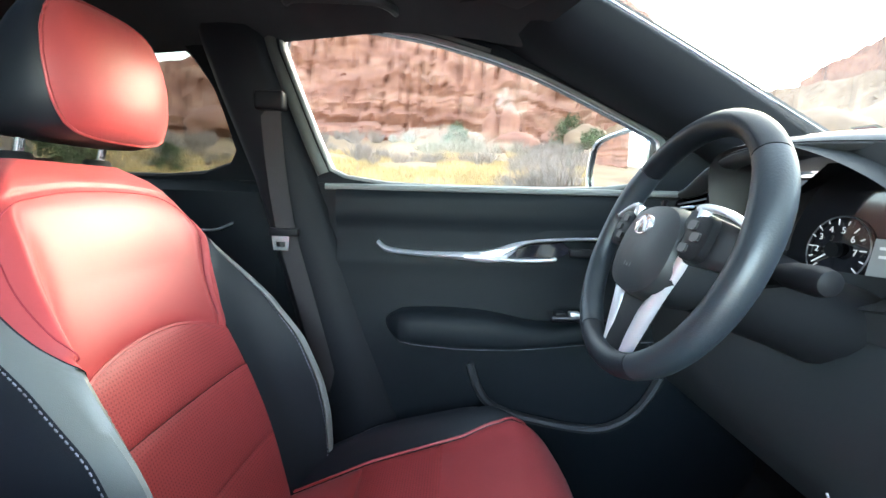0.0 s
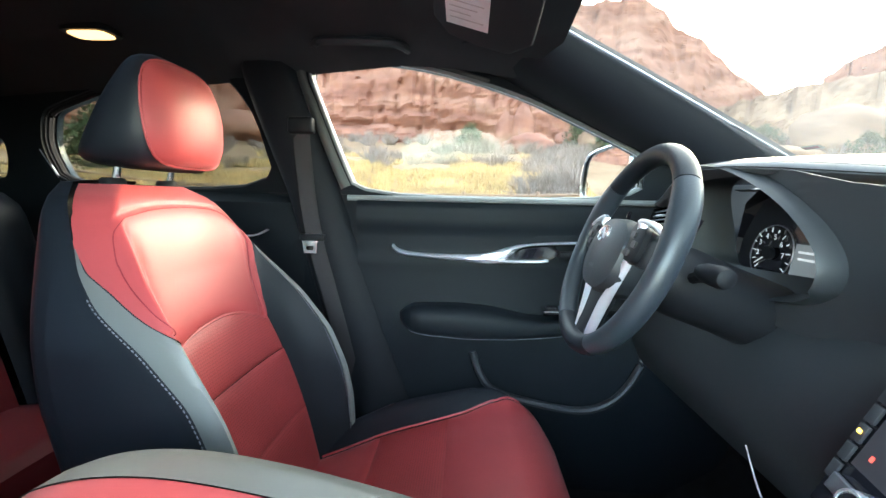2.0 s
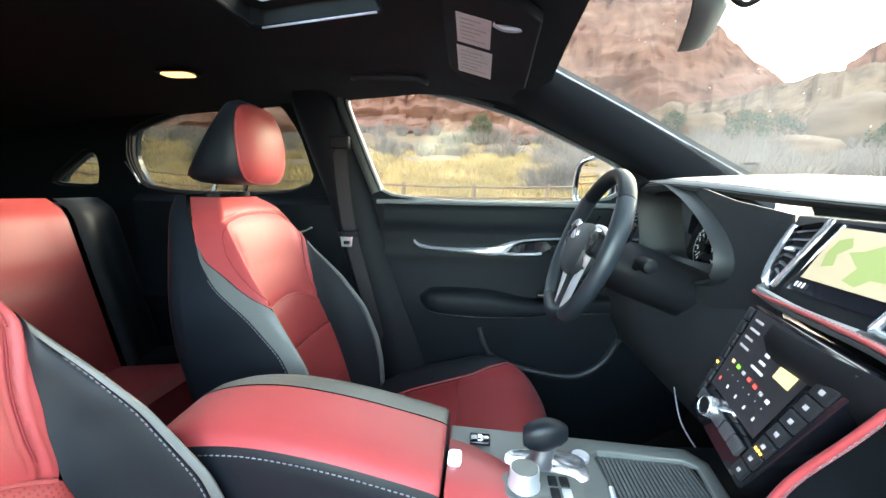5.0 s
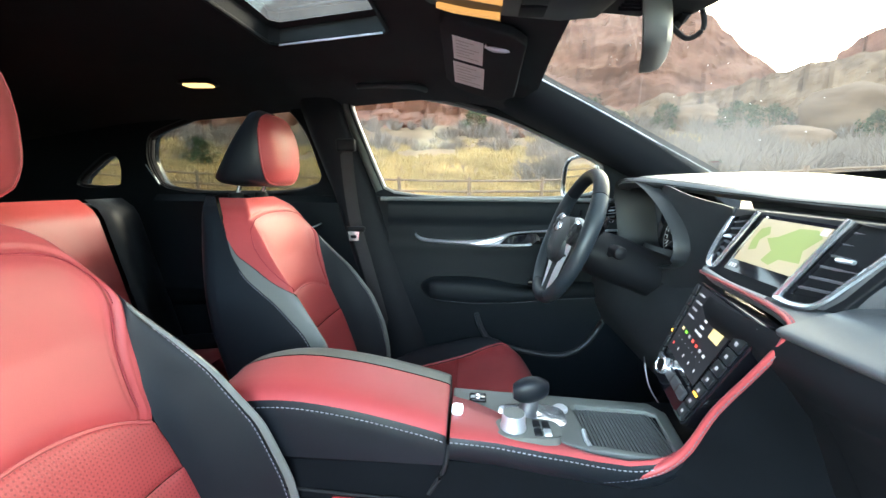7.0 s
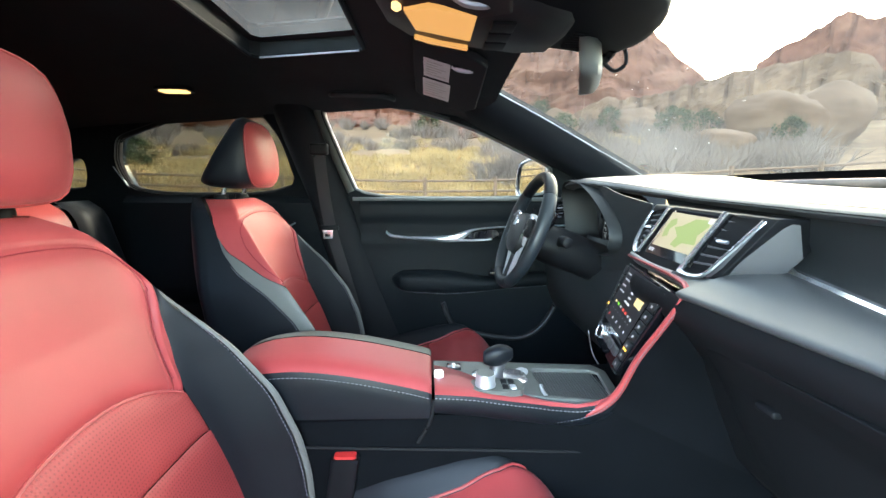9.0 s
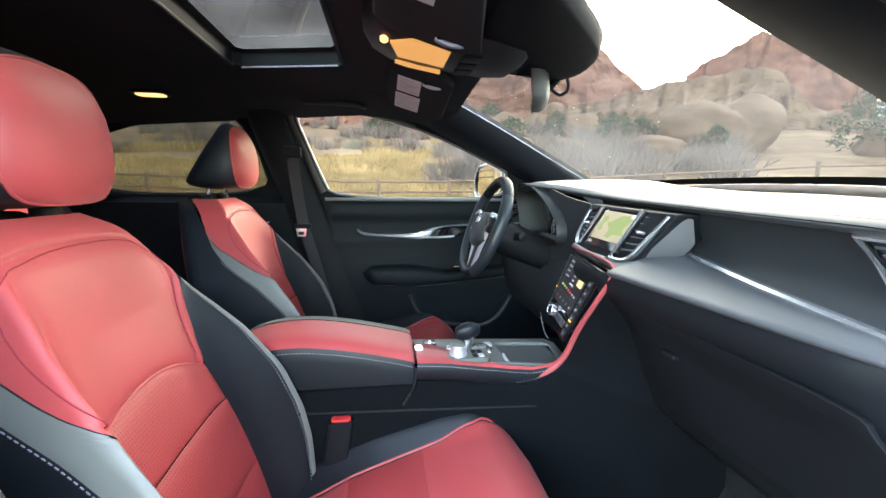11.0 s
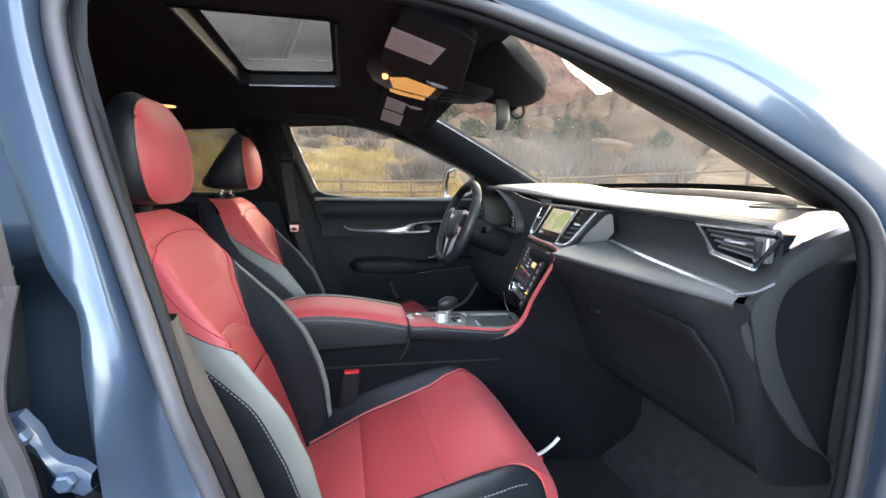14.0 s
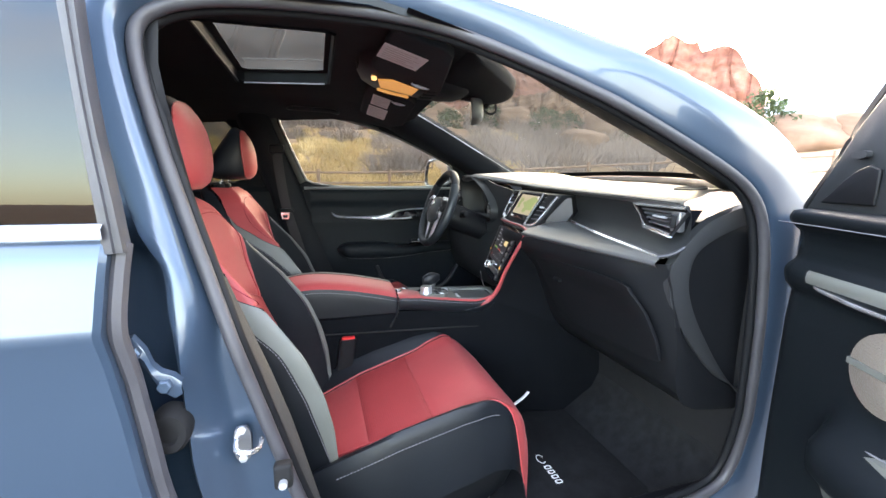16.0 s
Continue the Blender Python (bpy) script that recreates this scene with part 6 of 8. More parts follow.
    def cskin(x, u):
        a = abs(u)
        z = top(x) + cb(x) * math.exp(-((a - 0.76) / 0.17) ** 2) - 0.15 * (max(0.0, a - 0.76) / 0.24) ** 2.4
        return Vector((x - 0.03 * max(0, a - 0.45) * max(0, min(1, (x - 0.55) / 0.15)), hw(x) * math.copysign(math.sin(min(1, a) * 1.45) / math.sin(1.45), u), z))

    cs = lambda x: ip(x, [(0.06, 0.44), (0.3, 0.5), (0.5, 0.56), (0.58, 0.64), (0.64, 0.78), (0.68, 0.92), (0.70, 0.985), (0.732, 0.995)])

    def cpatch(part_name, lo, hi, x0, x1, mat, rows=26, cols=20, puff=0.009, lab="", open_front=False):
        ease = lambda t: t - 0.10 * math.sin(2 * math.pi * t)
        pts = []
        for i in range(rows + 1):
            t = i / rows if open_front else ease(i / rows)
            x = x0 + (x1 - x0) * (1 - (1 - t) ** 1.6 if open_front else t)
            line = []
            for j in range(cols + 1):
                c = ease(j / cols)
                u = lo(x) + (hi(x) - lo(x)) * c
                p = cskin(x, u)
                d = min(c * abs(hi(x) - lo(x)) * 0.25, (1 - c) * abs(hi(x) - lo(x)) * 0.25, t * (x1 - x0), 1.0 if open_front else (1 - t) * (x1 - x0))
                p.z -= puff * math.exp(-d / 0.011)
                line.append(p)
            pts.append(line)
        v, f = grid(pts)
        return mesh(part_name, v, f, mat, s, label=lab)

    cpatch("cushion_rear_panel", lambda x: -cs(x), cs, 0.06, 0.285, RED)
    cpatch("cushion_middle_panel", lambda x: -cs(x), cs, 0.285, 0.455, RED_PERF_SEAT)
    cpatch("cushion_front_panel", lambda x: -cs(x), cs, 0.455, 0.732, RED, 46, 28, open_front=True)
    for sg in (1, -1):
        a, b = (cs, lambda x: 1.0) if sg > 0 else (lambda x: -1.0, lambda x: -cs(x))
        cpatch("cushion_bolster", a, b, 0.06, 0.732, BLACK, 46, 18, lab="black leather cushion bolster", open_front=True)
        stitches([cskin(x, sg * 0.87) + Vector((0, sg * 0.001, 0.001)) for x in np.linspace(0.2, 0.62, 40)], 0.0010, STITCH, s)
        tube("piping", [cskin(x, sg * cs(x)) - Vector((0, 0, 0.003)) for x in np.linspace(0.1, 0.72, 40)], 0.0028, RED, s, sides=6, n=1)
    # base trim
    ring = [(0.0, -0.25 * ws), (0.5, -0.265 * ws), (0.62, -0.255 * ws), (0.69, -0.21 * ws), (0.715, -0.1 * ws), (0.715, 0.1 * ws), (0.69, 0.21 * ws), (0.62, 0.255 * ws), (0.5, 0.265 * ws), (0.0, 0.25 * ws)]
    v, f = capped([[(x - 0.01 * k, y * (1 - 0.03 * k), z + 0.02 * (x > 0.5) * (1 - k / 3)) for x, y in ring] for k, z in ((3, 0.31), (1, 0.35), (0, 0.40), (0, 0.43), (2, 0.445))])
    mesh("base_trim", v, f, HARD, s)
    for sg in (1, -1):
        box("recline_lever", (0.14, sg * 0.272 * ws - 0.006, 0.375), (0.25, sg * 0.272 * ws + 0.006, 0.40), HARD, s, 0.004)
    for y in (-0.17, 0.17):
        box("floor_rail", (-0.1, y - 0.02, 0.268), (0.62, y + 0.02, 0.315), SATIN, s)
    return s


E1X = [(-0.8, 0.975), (-0.6, 1.0), (-0.3, 1.03), (0, 1.04), (0.12, 1.045), (0.2, 1.03), (0.3, 0.97), (0.39, 0.925), (0.5, 0.92), (0.62, 0.95), (0.8, 1.0)]
E1Z = [(-0.8, 1.132), (-0.6, 1.138), (-0.3, 1.143), (0, 1.152), (0.2, 1.163), (0.3, 1.178), (0.39, 1.187), (0.5, 1.185), (0.62, 1.165), (0.8, 1.12)]
SX = [(-0.79, 0.942), (-0.764, 0.947), (-0.5, 1.0), (-0.174, 1.077), (0, 1.09)]
SZ = [(-0.79, 1.0), (-0.764, 1.003), (-0.45, 1.018), (-0.174, 1.036), (0, 1.04)]
CX = [(-0.79, 0.935), (-0.5, 0.905), (-0.215, 0.88), (-0.1, 0.88), (0.1, 0.93)]


def soft_ip(x, pts):
    """Interpolation with rounded corners."""
    return sum(ip(x + k * 0.02, pts) for k in (-2, -1, 0, 1, 2)) / 5


def dashboard():
    d = thing("dashboard", "black padded dashboard with stitched top and silver trim", "dashboard")
    ys = np.linspace(0.80, -0.79, 54)
    rows = []
    for y in ys:
        x, z = soft_ip(y, E1X), soft_ip(y, E1Z)
        far = 1.42 - 0.25 * (y / 0.8) ** 2
        zb = max(z, 1.148 - 0.012 * min(1, max(0, (-y - 0.25) / 0.35)))
        rows.append([(x + 0.035, y, z - 0.022), (x + 0.008, y, z - 0.016), (x, y, z - 0.009), (x + 0.003, y, z - 0.003), (x + 0.014, y, z + 0.002), (x + 0.05, y, z + 0.010), (x + (far - x) * 0.35, y, zb + 0.016), (x + (far - x) * 0.7, y, zb + 0.022), (far, y, zb + 0.020)])
    v, f = grid(rows)
    mesh("top_pad", v, f, PAD, d, label="charcoal stitched top pad", angle=60)
    for dz, dx in ((-0.006, 0.0), (0.004, 0.016)):
        tube("stitching", [(soft_ip(y, E1X) + dx, y, soft_ip(y, E1Z) + dz) for y in np.linspace(0.6, -0.78, 60)], 0.0009, STITCH if dx else RUBBER, d, sides=5, n=1)
    # recessed fascia below the pad, passenger side
    yy = np.linspace(0.14, -0.79, 26)
    rows = []
    for y in yy:
        x, z, sx, sz = soft_ip(y, E1X), soft_ip(y, E1Z), soft_ip(y, SX), soft_ip(y, SZ)
        rows.append([(x + 0.02, y, z - 0.014), (x + 0.03, y, 0.7 * z + 0.3 * sz), (max(sx, x) + 0.03, y, 0.3 * z + 0.7 * sz), (sx + 0.018, y, sz + 0.012), (sx + 0.008, y, sz + 0.004)])
    v, f = grid(rows)
    mesh("fascia", v, f, SOFT, d, angle=60)
    rows = [[(ip(y, SX) + 0.008, y, ip(y, SZ) + 0.005), (ip(y, SX) - 0.003, y, ip(y, SZ) + 0.005), (ip(y, SX) - 0.007, y, ip(y, SZ)), (ip(y, SX) - 0.003, y, ip(y, SZ) - 0.004), (ip(y, SX) + 0.008, y, ip(y, SZ) - 0.004)] for y in np.linspace(-0.135, -0.768, 26)]
    v, f = grid(rows)
    mesh("trim_strip", v, f, CHROME, d, label="bright silver trim strip")
    tube("strip_end", [(0.945, -0.764, 1.003), (0.965, -0.785, 1.012), (0.985, -0.80, 1.03)], 0.006, WING, d, flat=0.8)
    # lower pad with a rolled edge
    rows = []
    for y in np.linspace(-0.228, -0.775, 24):
        sx, sz, cx, cz = soft_ip(y, SX), soft_ip(y, SZ), soft_ip(y, CX), 0.985
        rows.append(smooth_path([(sx + 0.012, y, sz - 0.002), (0.80 * sx + 0.20 * cx, y, sz + 0.001), (0.5 * sx + 0.5 * cx, y, 0.72 * sz + 0.28 * cz + 0.004), (0.2 * sx + 0.8 * cx, y, 0.36 * sz + 0.64 * cz + 0.005), (cx, y, cz + 0.009), (cx - 0.003, y, cz + 0.002), (cx + 0.003, y, cz - 0.004)], 3))
    v, f = grid(rows)
    mesh("knee_pad", v, f, PAD, d, label="charcoal soft pad", angle=60)
    rows = []
    for y in np.r_[np.linspace(-0.04, -0.66, 18), np.linspace(-0.68, -0.772, 12)]:
        cx = soft_ip(y, CX)
        e = min(1.0, max(0, -y - 0.66) / 0.112) ** 1.5
        rows.append([(cx + 0.006 + 0.03 * e, y, 0.984), (cx - 0.004 + 0.045 * e, y, 0.965), (cx + 0.004 + 0.05 * e, y, 0.94), (0.5 * cx + 0.475 + 0.05 * e, y, 0.905), (0.955 + 0.05 * e, y, 0.86), (0.99 + 0.04 * e, y, 0.77), (1.04, y, 0.66), (1.10, y, 0.60), (1.25, y, 0.58)])
    v, f = grid(rows)
    mesh("lower_fascia", v, f, HARD, d, angle=60)
    last = smooth_path(rows[-1], 3)
    # glovebox lid, set 4 mm proud with rounded corners
    gl = [(-0.26, 0.885), (-0.30, 0.912), (-0.5, 0.925), (-0.69, 0.925), (-0.72, 0.905), (-0.745, 0.84), (-0.75, 0.76), (-0.70, 0.72), (-0.34, 0.70), (-0.29, 0.74)]
    gx = lambda z: ip(z, [(0.66, 1.03), (0.77, 0.983), (0.86, 0.944), (0.905, 0.916), (0.93, 0.905)])
    plate("glovebox_lid", [(p.x, p.y) for p in smooth_path([(a, b, 0) for a, b in gl], 4, True)], [], 0.006, HARD, d, lambda a, b, w: (gx(b) + 0.0062 + w, a, b), bevel=0.002, fine=0.06)
    box("glovebox_latch", (0.936, -0.385, 0.846), (0.96, -0.35, 0.858), HARD, d, 0.004)
    # driver side lower panel and cluster hood
    rows = [[(soft_ip(y, E1X) + 0.09, y, 1.0), (0.985, y, 0.95), (0.95, y, 0.90), (0.945, y, 0.78), (0.99, y, 0.67), (1.08, y, 0.61), (1.2, y, 0.59)] for y in np.linspace(0.81, 0.10, 20)]
    v, f = grid(rows)
    mesh("driver_fascia", v, f, SOFT, d, angle=60)
    tube("knee_trim", [(0.935, 0.27, 0.74), (0.93, 0.22, 0.69), (0.945, 0.18, 0.655)], 0.0015, SATIN, d)
    hood = [(0.565, 1.04), (0.575, 1.13), (0.555, 1.172), (0.50, 1.186), (0.42, 1.182), (0.34, 1.158), (0.26, 1.115), (0.21, 1.065), (0.198, 1.02), (0.225, 0.985), (0.30, 0.968), (0.44, 0.962), (0.54, 0.985)]
    hood = [(p.x, p.y) for p in smooth_path([(a, b, 0) for a, b in hood], 4, True)]
    m = Vector((0.385, 1.07))
    rows = []
    for k, x in ((1.05, 0.99), (1.03, 0.955), (1.0, 0.945), (0.97, 0.955), (0.90, 1.02), (0.86, 1.055)):
        rows.append([(x - 0.02 * max(0, (b - 1.05) / 0.13) + 0.01 * (b < 1.0), m.x + (a - m.x) * k, m.y + (b - m.y) * k) for a, b in hood])
    v, f = grid(rows, True)
    mesh("cluster_hood", v, f, SOFT, d, angle=60)
    plate("cluster_surround", [(0.66, 0.93), (0.68, 1.10), (0.60, 1.168), (0.50, 1.184), (0.40, 1.184), (0.28, 1.166), (0.20, 1.146), (0.085, 1.128), (0.07, 1.0), (0.10, 0.93)], [[(m.x + (a - m.x) * 0.985, m.y + (b - m.y) * 0.985) for a, b in hood]], 0.004, SOFT, d,
          lambda a, b, w: (0.968 + 0.03 * min(1, max(0, (0.26 - a) / 0.16)) + 0.04 * max(0, a - 0.56) / 0.1 + w, a, b), fine=0.05)
    # end of the dash by the passenger door: a dark grey crescent round a black panel
    oa = smooth_path([(1.20, 0, 1.122), (1.083, 0, 1.082), (1.015, 0, 1.022), (0.98, 0, 0.965), (0.995, 0, 0.885), (1.056, 0, 0.794), (1.155, 0, 0.691), (1.245, 0, 0.637)], 5)
    ia = smooth_path([(1.21, 0, 1.078), (1.118, 0, 1.047), (1.053, 0, 1.006), (1.038, 0, 0.938), (1.064, 0, 0.862), (1.123, 0, 0.771), (1.188, 0, 0.687), (1.25, 0, 0.625)], 5)
    rows = []
    for p, q in zip(oa, ia):
        e = (p - q).normalized()
        rows.append([tuple(p + e * 0.004 + Vector((0, -0.755, 0))), tuple(p + e * 0.002 + Vector((0, -0.765, 0))), tuple(p + Vector((0, -0.772, 0))), tuple(p.lerp(q, 0.5) + Vector((0, -0.778, 0))), tuple(q + Vector((0, -0.774, 0))), tuple(q - e * 0.002 + Vector((0, -0.768, 0))), tuple(q - e * 0.003 + Vector((0, -0.74, 0)))])
    v, f = grid(rows)
    mesh("end_cap", v, f, ENDGREY, d, angle=40, label="dark grey crescent end cap")
    v, f = grid([[q + Vector((0, -0.757, 0)), Vector((0.5 * q.x + 0.63, -0.762, q.z)), Vector((1.26, -0.757, q.z))] for q in ia])
    mesh("end_panel", v, f, HARD, d)
    arc = oa[13:]
    pick = lambda line, t: line[min(len(line) - 1, int(t * (len(line) - 1) + 0.5))]
    rows = []
    for t in np.linspace(0, 1, 24):
        a, b = pick(last, t), pick(arc, t) + Vector((0, -0.765, 0))
        rows.append([a, a.lerp(b, 0.3) + Vector((0, -0.006, 0)), a.lerp(b, 0.7) + Vector((0, -0.004, 0)), b])
    v, f = grid(rows)
    mesh("lower_end", v, f, HARD, d, angle=60)
    # speaker slot on the top pad
    v, f = capped([[(1.118 + 0.028 * k * a, -0.675 + 0.042 * k * b, z + 0.09 * 0.028 * k * a) for a, b in round_ring(0, 0, 1, 1, 28, 2.4)] for z, k in ((1.15, 1.0), (1.160, 1.0), (1.161, 0.9), (1.157, 0.88))])
    t = mesh("defrost_vent", v, f, PAD, d)
    for k in range(5):
        box("slat", (1.100 + 0.008 * k, -0.705, 1.154), (1.103 + 0.008 * k, -0.645, 1.1595), RUBBER, t, 0.001)
    return d


def cluster():
    c = thing("instrument_cluster", "instrument cluster with lit dial, display and speedometer", "gauge cluster")
    X = lambda z: 1.052 + 0.15 * (z - 1.0)
    v, f = capped([[(X(z) + h, y, z) for y, z in ((0.545, 0.97), (0.55, 1.12), (0.50, 1.165), (0.40, 1.16), (0.30, 1.13), (0.22, 1.06), (0.21, 1.0), (0.25, 0.96))] for h in (0.004, 0.03)])
    mesh("face", v, f, GLOSS, c)
    for yc, zc, r, n0 in ((0.437, 1.027, 0.052, 1), (0.262, 1.027, 0.052, 2)):
        tube("dial_ring", [(X(zc + r * math.sin(a)), yc + r * math.cos(a), zc + r * math.sin(a)) for a in np.linspace(0, 2 * math.pi, 41)[:-1]], 0.0012, SATINDARK, c, sides=5, closed=True, raw=True)
        for k in range(13):
            a = radians(220 - 260 * k / 12)
            p = [Vector((X(zc) - 0.001, yc - q * math.cos(a), zc + q * math.sin(a))) for q in (r * (0.80 if k % 2 else 0.74), r * 0.92)]
            tube("tick", p, 0.0011, DIALLIGHT, c, sides=4, n=1)
        a = radians(212)
        tube("needle", [(X(zc) - 0.003, yc - 0.2 * r * math.cos(a), zc + 0.2 * r * math.sin(a)), (X(zc) - 0.003, yc - 0.85 * r * math.cos(a), zc + 0.85 * r * math.sin(a))], 0.0012, DIALLIGHT, c, sides=4)
        vv, ff = capped([[(X(zc) - h, yc + 0.012 * math.cos(q), zc + 0.012 * math.sin(q)) for q in np.linspace(0, 2 * math.pi, 19)[:-1]] for h in (0.0, 0.008)])
        mesh("dial_hub", vv, ff, HARD, c)
    for k, ch in enumerate("1234567"):
        if k in (0,):
            continue
        t = bpy.data.curves.new("numeral", "FONT")
        t.body, t.size, t.extrude, t.align_x, t.align_y = ch, 0.014, 0.0003, "CENTER", "CENTER"
        ob = bpy.data.objects.new("numeral", t)
        me = bpy.data.meshes.new_from_object(ob)
        bpy.data.objects.remove(ob)
        a = radians(220 - 260 * k / 7)
        for q in me.vertices:
            p, r, w = q.co
            q.co = (X(1.027) - 0.002 - w, 0.437 - 0.032 * math.cos(a) - p, 1.027 + 0.032 * math.sin(a) + r)
        me.materials.append(DIALLIGHT)
        new("numeral", me).parent = c
    v = [(X(z) - 0.001, y, z) for y, z in ((0.382, 0.985), (0.316, 0.985), (0.316, 1.05), (0.382, 1.05))]
    mesh("display", v, [(0, 1, 2, 3)], DISPLAY, c, smooth=False, label="dim grey information display")
    for k, m in enumerate((AMBER, DIALLIGHT, AMBER)):
        box("telltale", (X(1.08) - 0.002, 0.365 - 0.02 * k, 1.068), (X(1.08), 0.358 - 0.02 * k, 1.075), m, c, 0.0)
    for k in range(4):
        box("display_line", (X(1.03) - 0.003, 0.33 + 0.006 * k, 1.035 - 0.012 * k), (X(1.03) - 0.002, 0.37, 1.039 - 0.012 * k), DIALLIGHT, c, 0.0)


def vent(name, corners, slats, label, thumb=True):
    """An air vent: a dark box with slats behind a bright slanted frame. corners: top left, top right, bottom right, bottom left."""
    n = thing(name, label, "air vent")
    q = [Vector(c) for c in corners]
    deep = Vector((0.05, 0, 0))
    mesh("box", q + [p + deep for p in q], [(4, 5, 6, 7), (0, 1, 5, 4), (1, 2, 6, 5), (2, 3, 7, 6), (3, 0, 4, 7)], GLOSS, n, smooth=False)
    for k in range(slats):
        t = (k + 0.7) / (slats + 0.4)
        a, b = q[0].lerp(q[3], t) + Vector((0.006, 0, 0)), q[1].lerp(q[2], t) + Vector((0.006, 0, 0))
        w = Vector((0.022, 0, 0.004))
        h = Vector((0, 0, 0.0030))
        mesh("slat", [a, b, b + w, a + w, a - h, b - h, b + w - h, a + w - h], [(0, 1, 2, 3), (7, 6, 5, 4), (0, 1, 5, 4), (3, 2, 6, 7), (0, 3, 7, 4), (1, 2, 6, 5)], SLAT, n, smooth=False)
    if thumb:
        t = 0.45
        a, b = q[0].lerp(q[3], t), q[1].lerp(q[2], t)
        tube("thumb_tab", [a.lerp(b, 0.36), a.lerp(b, 0.5) + Vector((-0.004, 0, 0)), a.lerp(b, 0.66)], 0.006, SATIN, n, flat=0.5)
    return n


def stack():
    s = thing("center_stack", "gloss black centre stack with two lit screens", "control panel")
    # hood that carries the upper screen and its vents
    ring0 = [(0.998, 0.085, 1.128), (0.998, -0.275, 1.122), (0.945, -0.225, 1.012), (0.935, -0.15, 0.998), (0.935, 0.04, 1.0), (0.94, 0.06, 1.02)]
    rows = [[Vector(p) + Vector((h, 0, 0)) for p in ring0] for h in (0.006, 0.12)]
    v, f = capped(rows)
    mesh("housing", v, f, HARD, s, bevel=0.003)
    over = smooth_path([(0.944, 0.066, 1.016), (0.934, 0.0, 1.003), (0.934, -0.15, 1.001), (0.948, -0.214, 1.010), (0.985, -0.262, 1.028)], 6)
    under = smooth_path([(0.944, 0.068, 1.006), (0.928, 0.0, 1.002), (0.914, -0.15, 0.999), (0.902, -0.206, 0.996), (0.900, -0.232, 0.994)], 6)
    v, f = grid([[a + Vector((0.01, 0, 0.004)), a, a.lerp(b, 0.5) + Vector((-0.002, 0, 0.002)), b, b + Vector((0.004, 0, -0.008))] for a, b in zip(over, under)])
    mesh("ledge", v, f, PAD, s, label="charcoal padded ledge between the screens", angle=60)
    wing = [[(1.0, -0.255, 1.117), (0.955, -0.215, 1.03), (0.943, -0.195, 1.012)], [(1.012, -0.264, 1.117), (0.975, -0.240, 1.04), (0.960, -0.220, 1.008)], [(1.04, -0.275, 1.112), (1.045, -0.282, 1.06), (1.03, -0.272, 1.034)]]
    v, f = grid([[Vector(p) for p in r] for r in wing])
    mesh("side_wing", v, f, WING, s, label="grey side wing")
    sc = [Vector((0.9985, 0.0, 1.121)), Vector((0.9985, -0.162, 1.116)), Vector((0.95, -0.152, 1.02)), Vector((0.95, 0.012, 1.024))]
    mesh("screen_surround", [p + Vector((-0.001, 0, 0)) for p in sc], [(0, 1, 2, 3)], GLOSS, s, smooth=False)
    at = lambda a, b, h=-0.003: sc[0].lerp(sc[1], a).lerp(sc[3].lerp(sc[2], a), b) + Vector((h, 0, 0))
    quad = lambda n, a0, b0, a1, b1, m, h=-0.003, par=s, lab="": mesh(n, [at(a0, b0, h), at(a1, b0, h), at(a1, b1, h), at(a0, b1, h)], [(0, 1, 2, 3)], m, par, smooth=False, label=lab)
    scr = quad("map_screen", 0.06, 0.05, 0.93, 0.80, SCREEN_SAND, -0.003, s, "lit navigation screen with a green map")
    for k, ring in enumerate(([(0.30, 0.35), (0.42, 0.30), (0.60, 0.12), (0.80, 0.10), (0.90, 0.20), (0.80, 0.42), (0.86, 0.60), (0.62, 0.62), (0.55, 0.74), (0.42, 0.70), (0.46, 0.52)], [(0.14, 0.22), (0.24, 0.16), (0.30, 0.28), (0.22, 0.40), (0.26, 0.55), (0.16, 0.60), (0.12, 0.42)])):
        mesh("map_area", [at(a, b, -0.0036) for a, b in ring], [tuple(range(len(ring)))], SCREEN_GREEN, scr, smooth=False)
    quad("map_pale", 0.84, 0.06, 0.92, 0.16, SCREEN_PALE, -0.004, scr)
    for a in (0.06, 0.10, 0.14):
        quad("readout", a, 0.86, a + 0.025, 0.93, SCREEN_PALE, -0.0036, scr)
    # bright slanted frames
    tube("bright_bar", [(0.992, 0.004, 1.126), (0.968, 0.018, 1.075), (0.943, 0.032, 1.022)], 0.0055, CHROME, s, flat=0.8, label="bright bar")
    tube("bright_bar", [(0.988, 0.067, 1.112), (0.968, 0.066, 1.075), (0.945, 0.052, 1.036), (0.940, 0.036, 1.020)], 0.0055, CHROME, s, flat=0.8, label="bright bar")
    tube("bright_bar", [(0.994, -0.172, 1.126), (0.968, -0.153, 1.07), (0.94, -0.134, 1.010)], 0.0065, CHROME, s, flat=0.8, label="bright bar")
    tube("bright_bar", [(0.94, -0.134, 1.010), (0.939, -0.165, 1.008), (0.943, -0.20, 1.016), (0.96, -0.222, 1.05), (0.998, -0.255, 1.117)], 0.0055, CHROME, s, flat=0.8, label="bright bar")
    tube("lower_rim", [(0.935, 0.045, 1.012), (0.931, -0.04, 1.004), (0.931, -0.13, 1.002)], 0.006, SATINDARK, s)
    # lower panel: tapers down to the console
    TL, TR, BR, BL = Vector((0.93, 0.045, 0.992)), Vector((0.886, -0.205, 0.985)), Vector((0.848, -0.095, 0.772)), Vector((0.868, 0.075, 0.80))
    lp = lambda a, b, h=0.0: TL.lerp(TR, a).lerp(BL.lerp(BR, a), b) + Vector((-h, 0, h * 0.3))
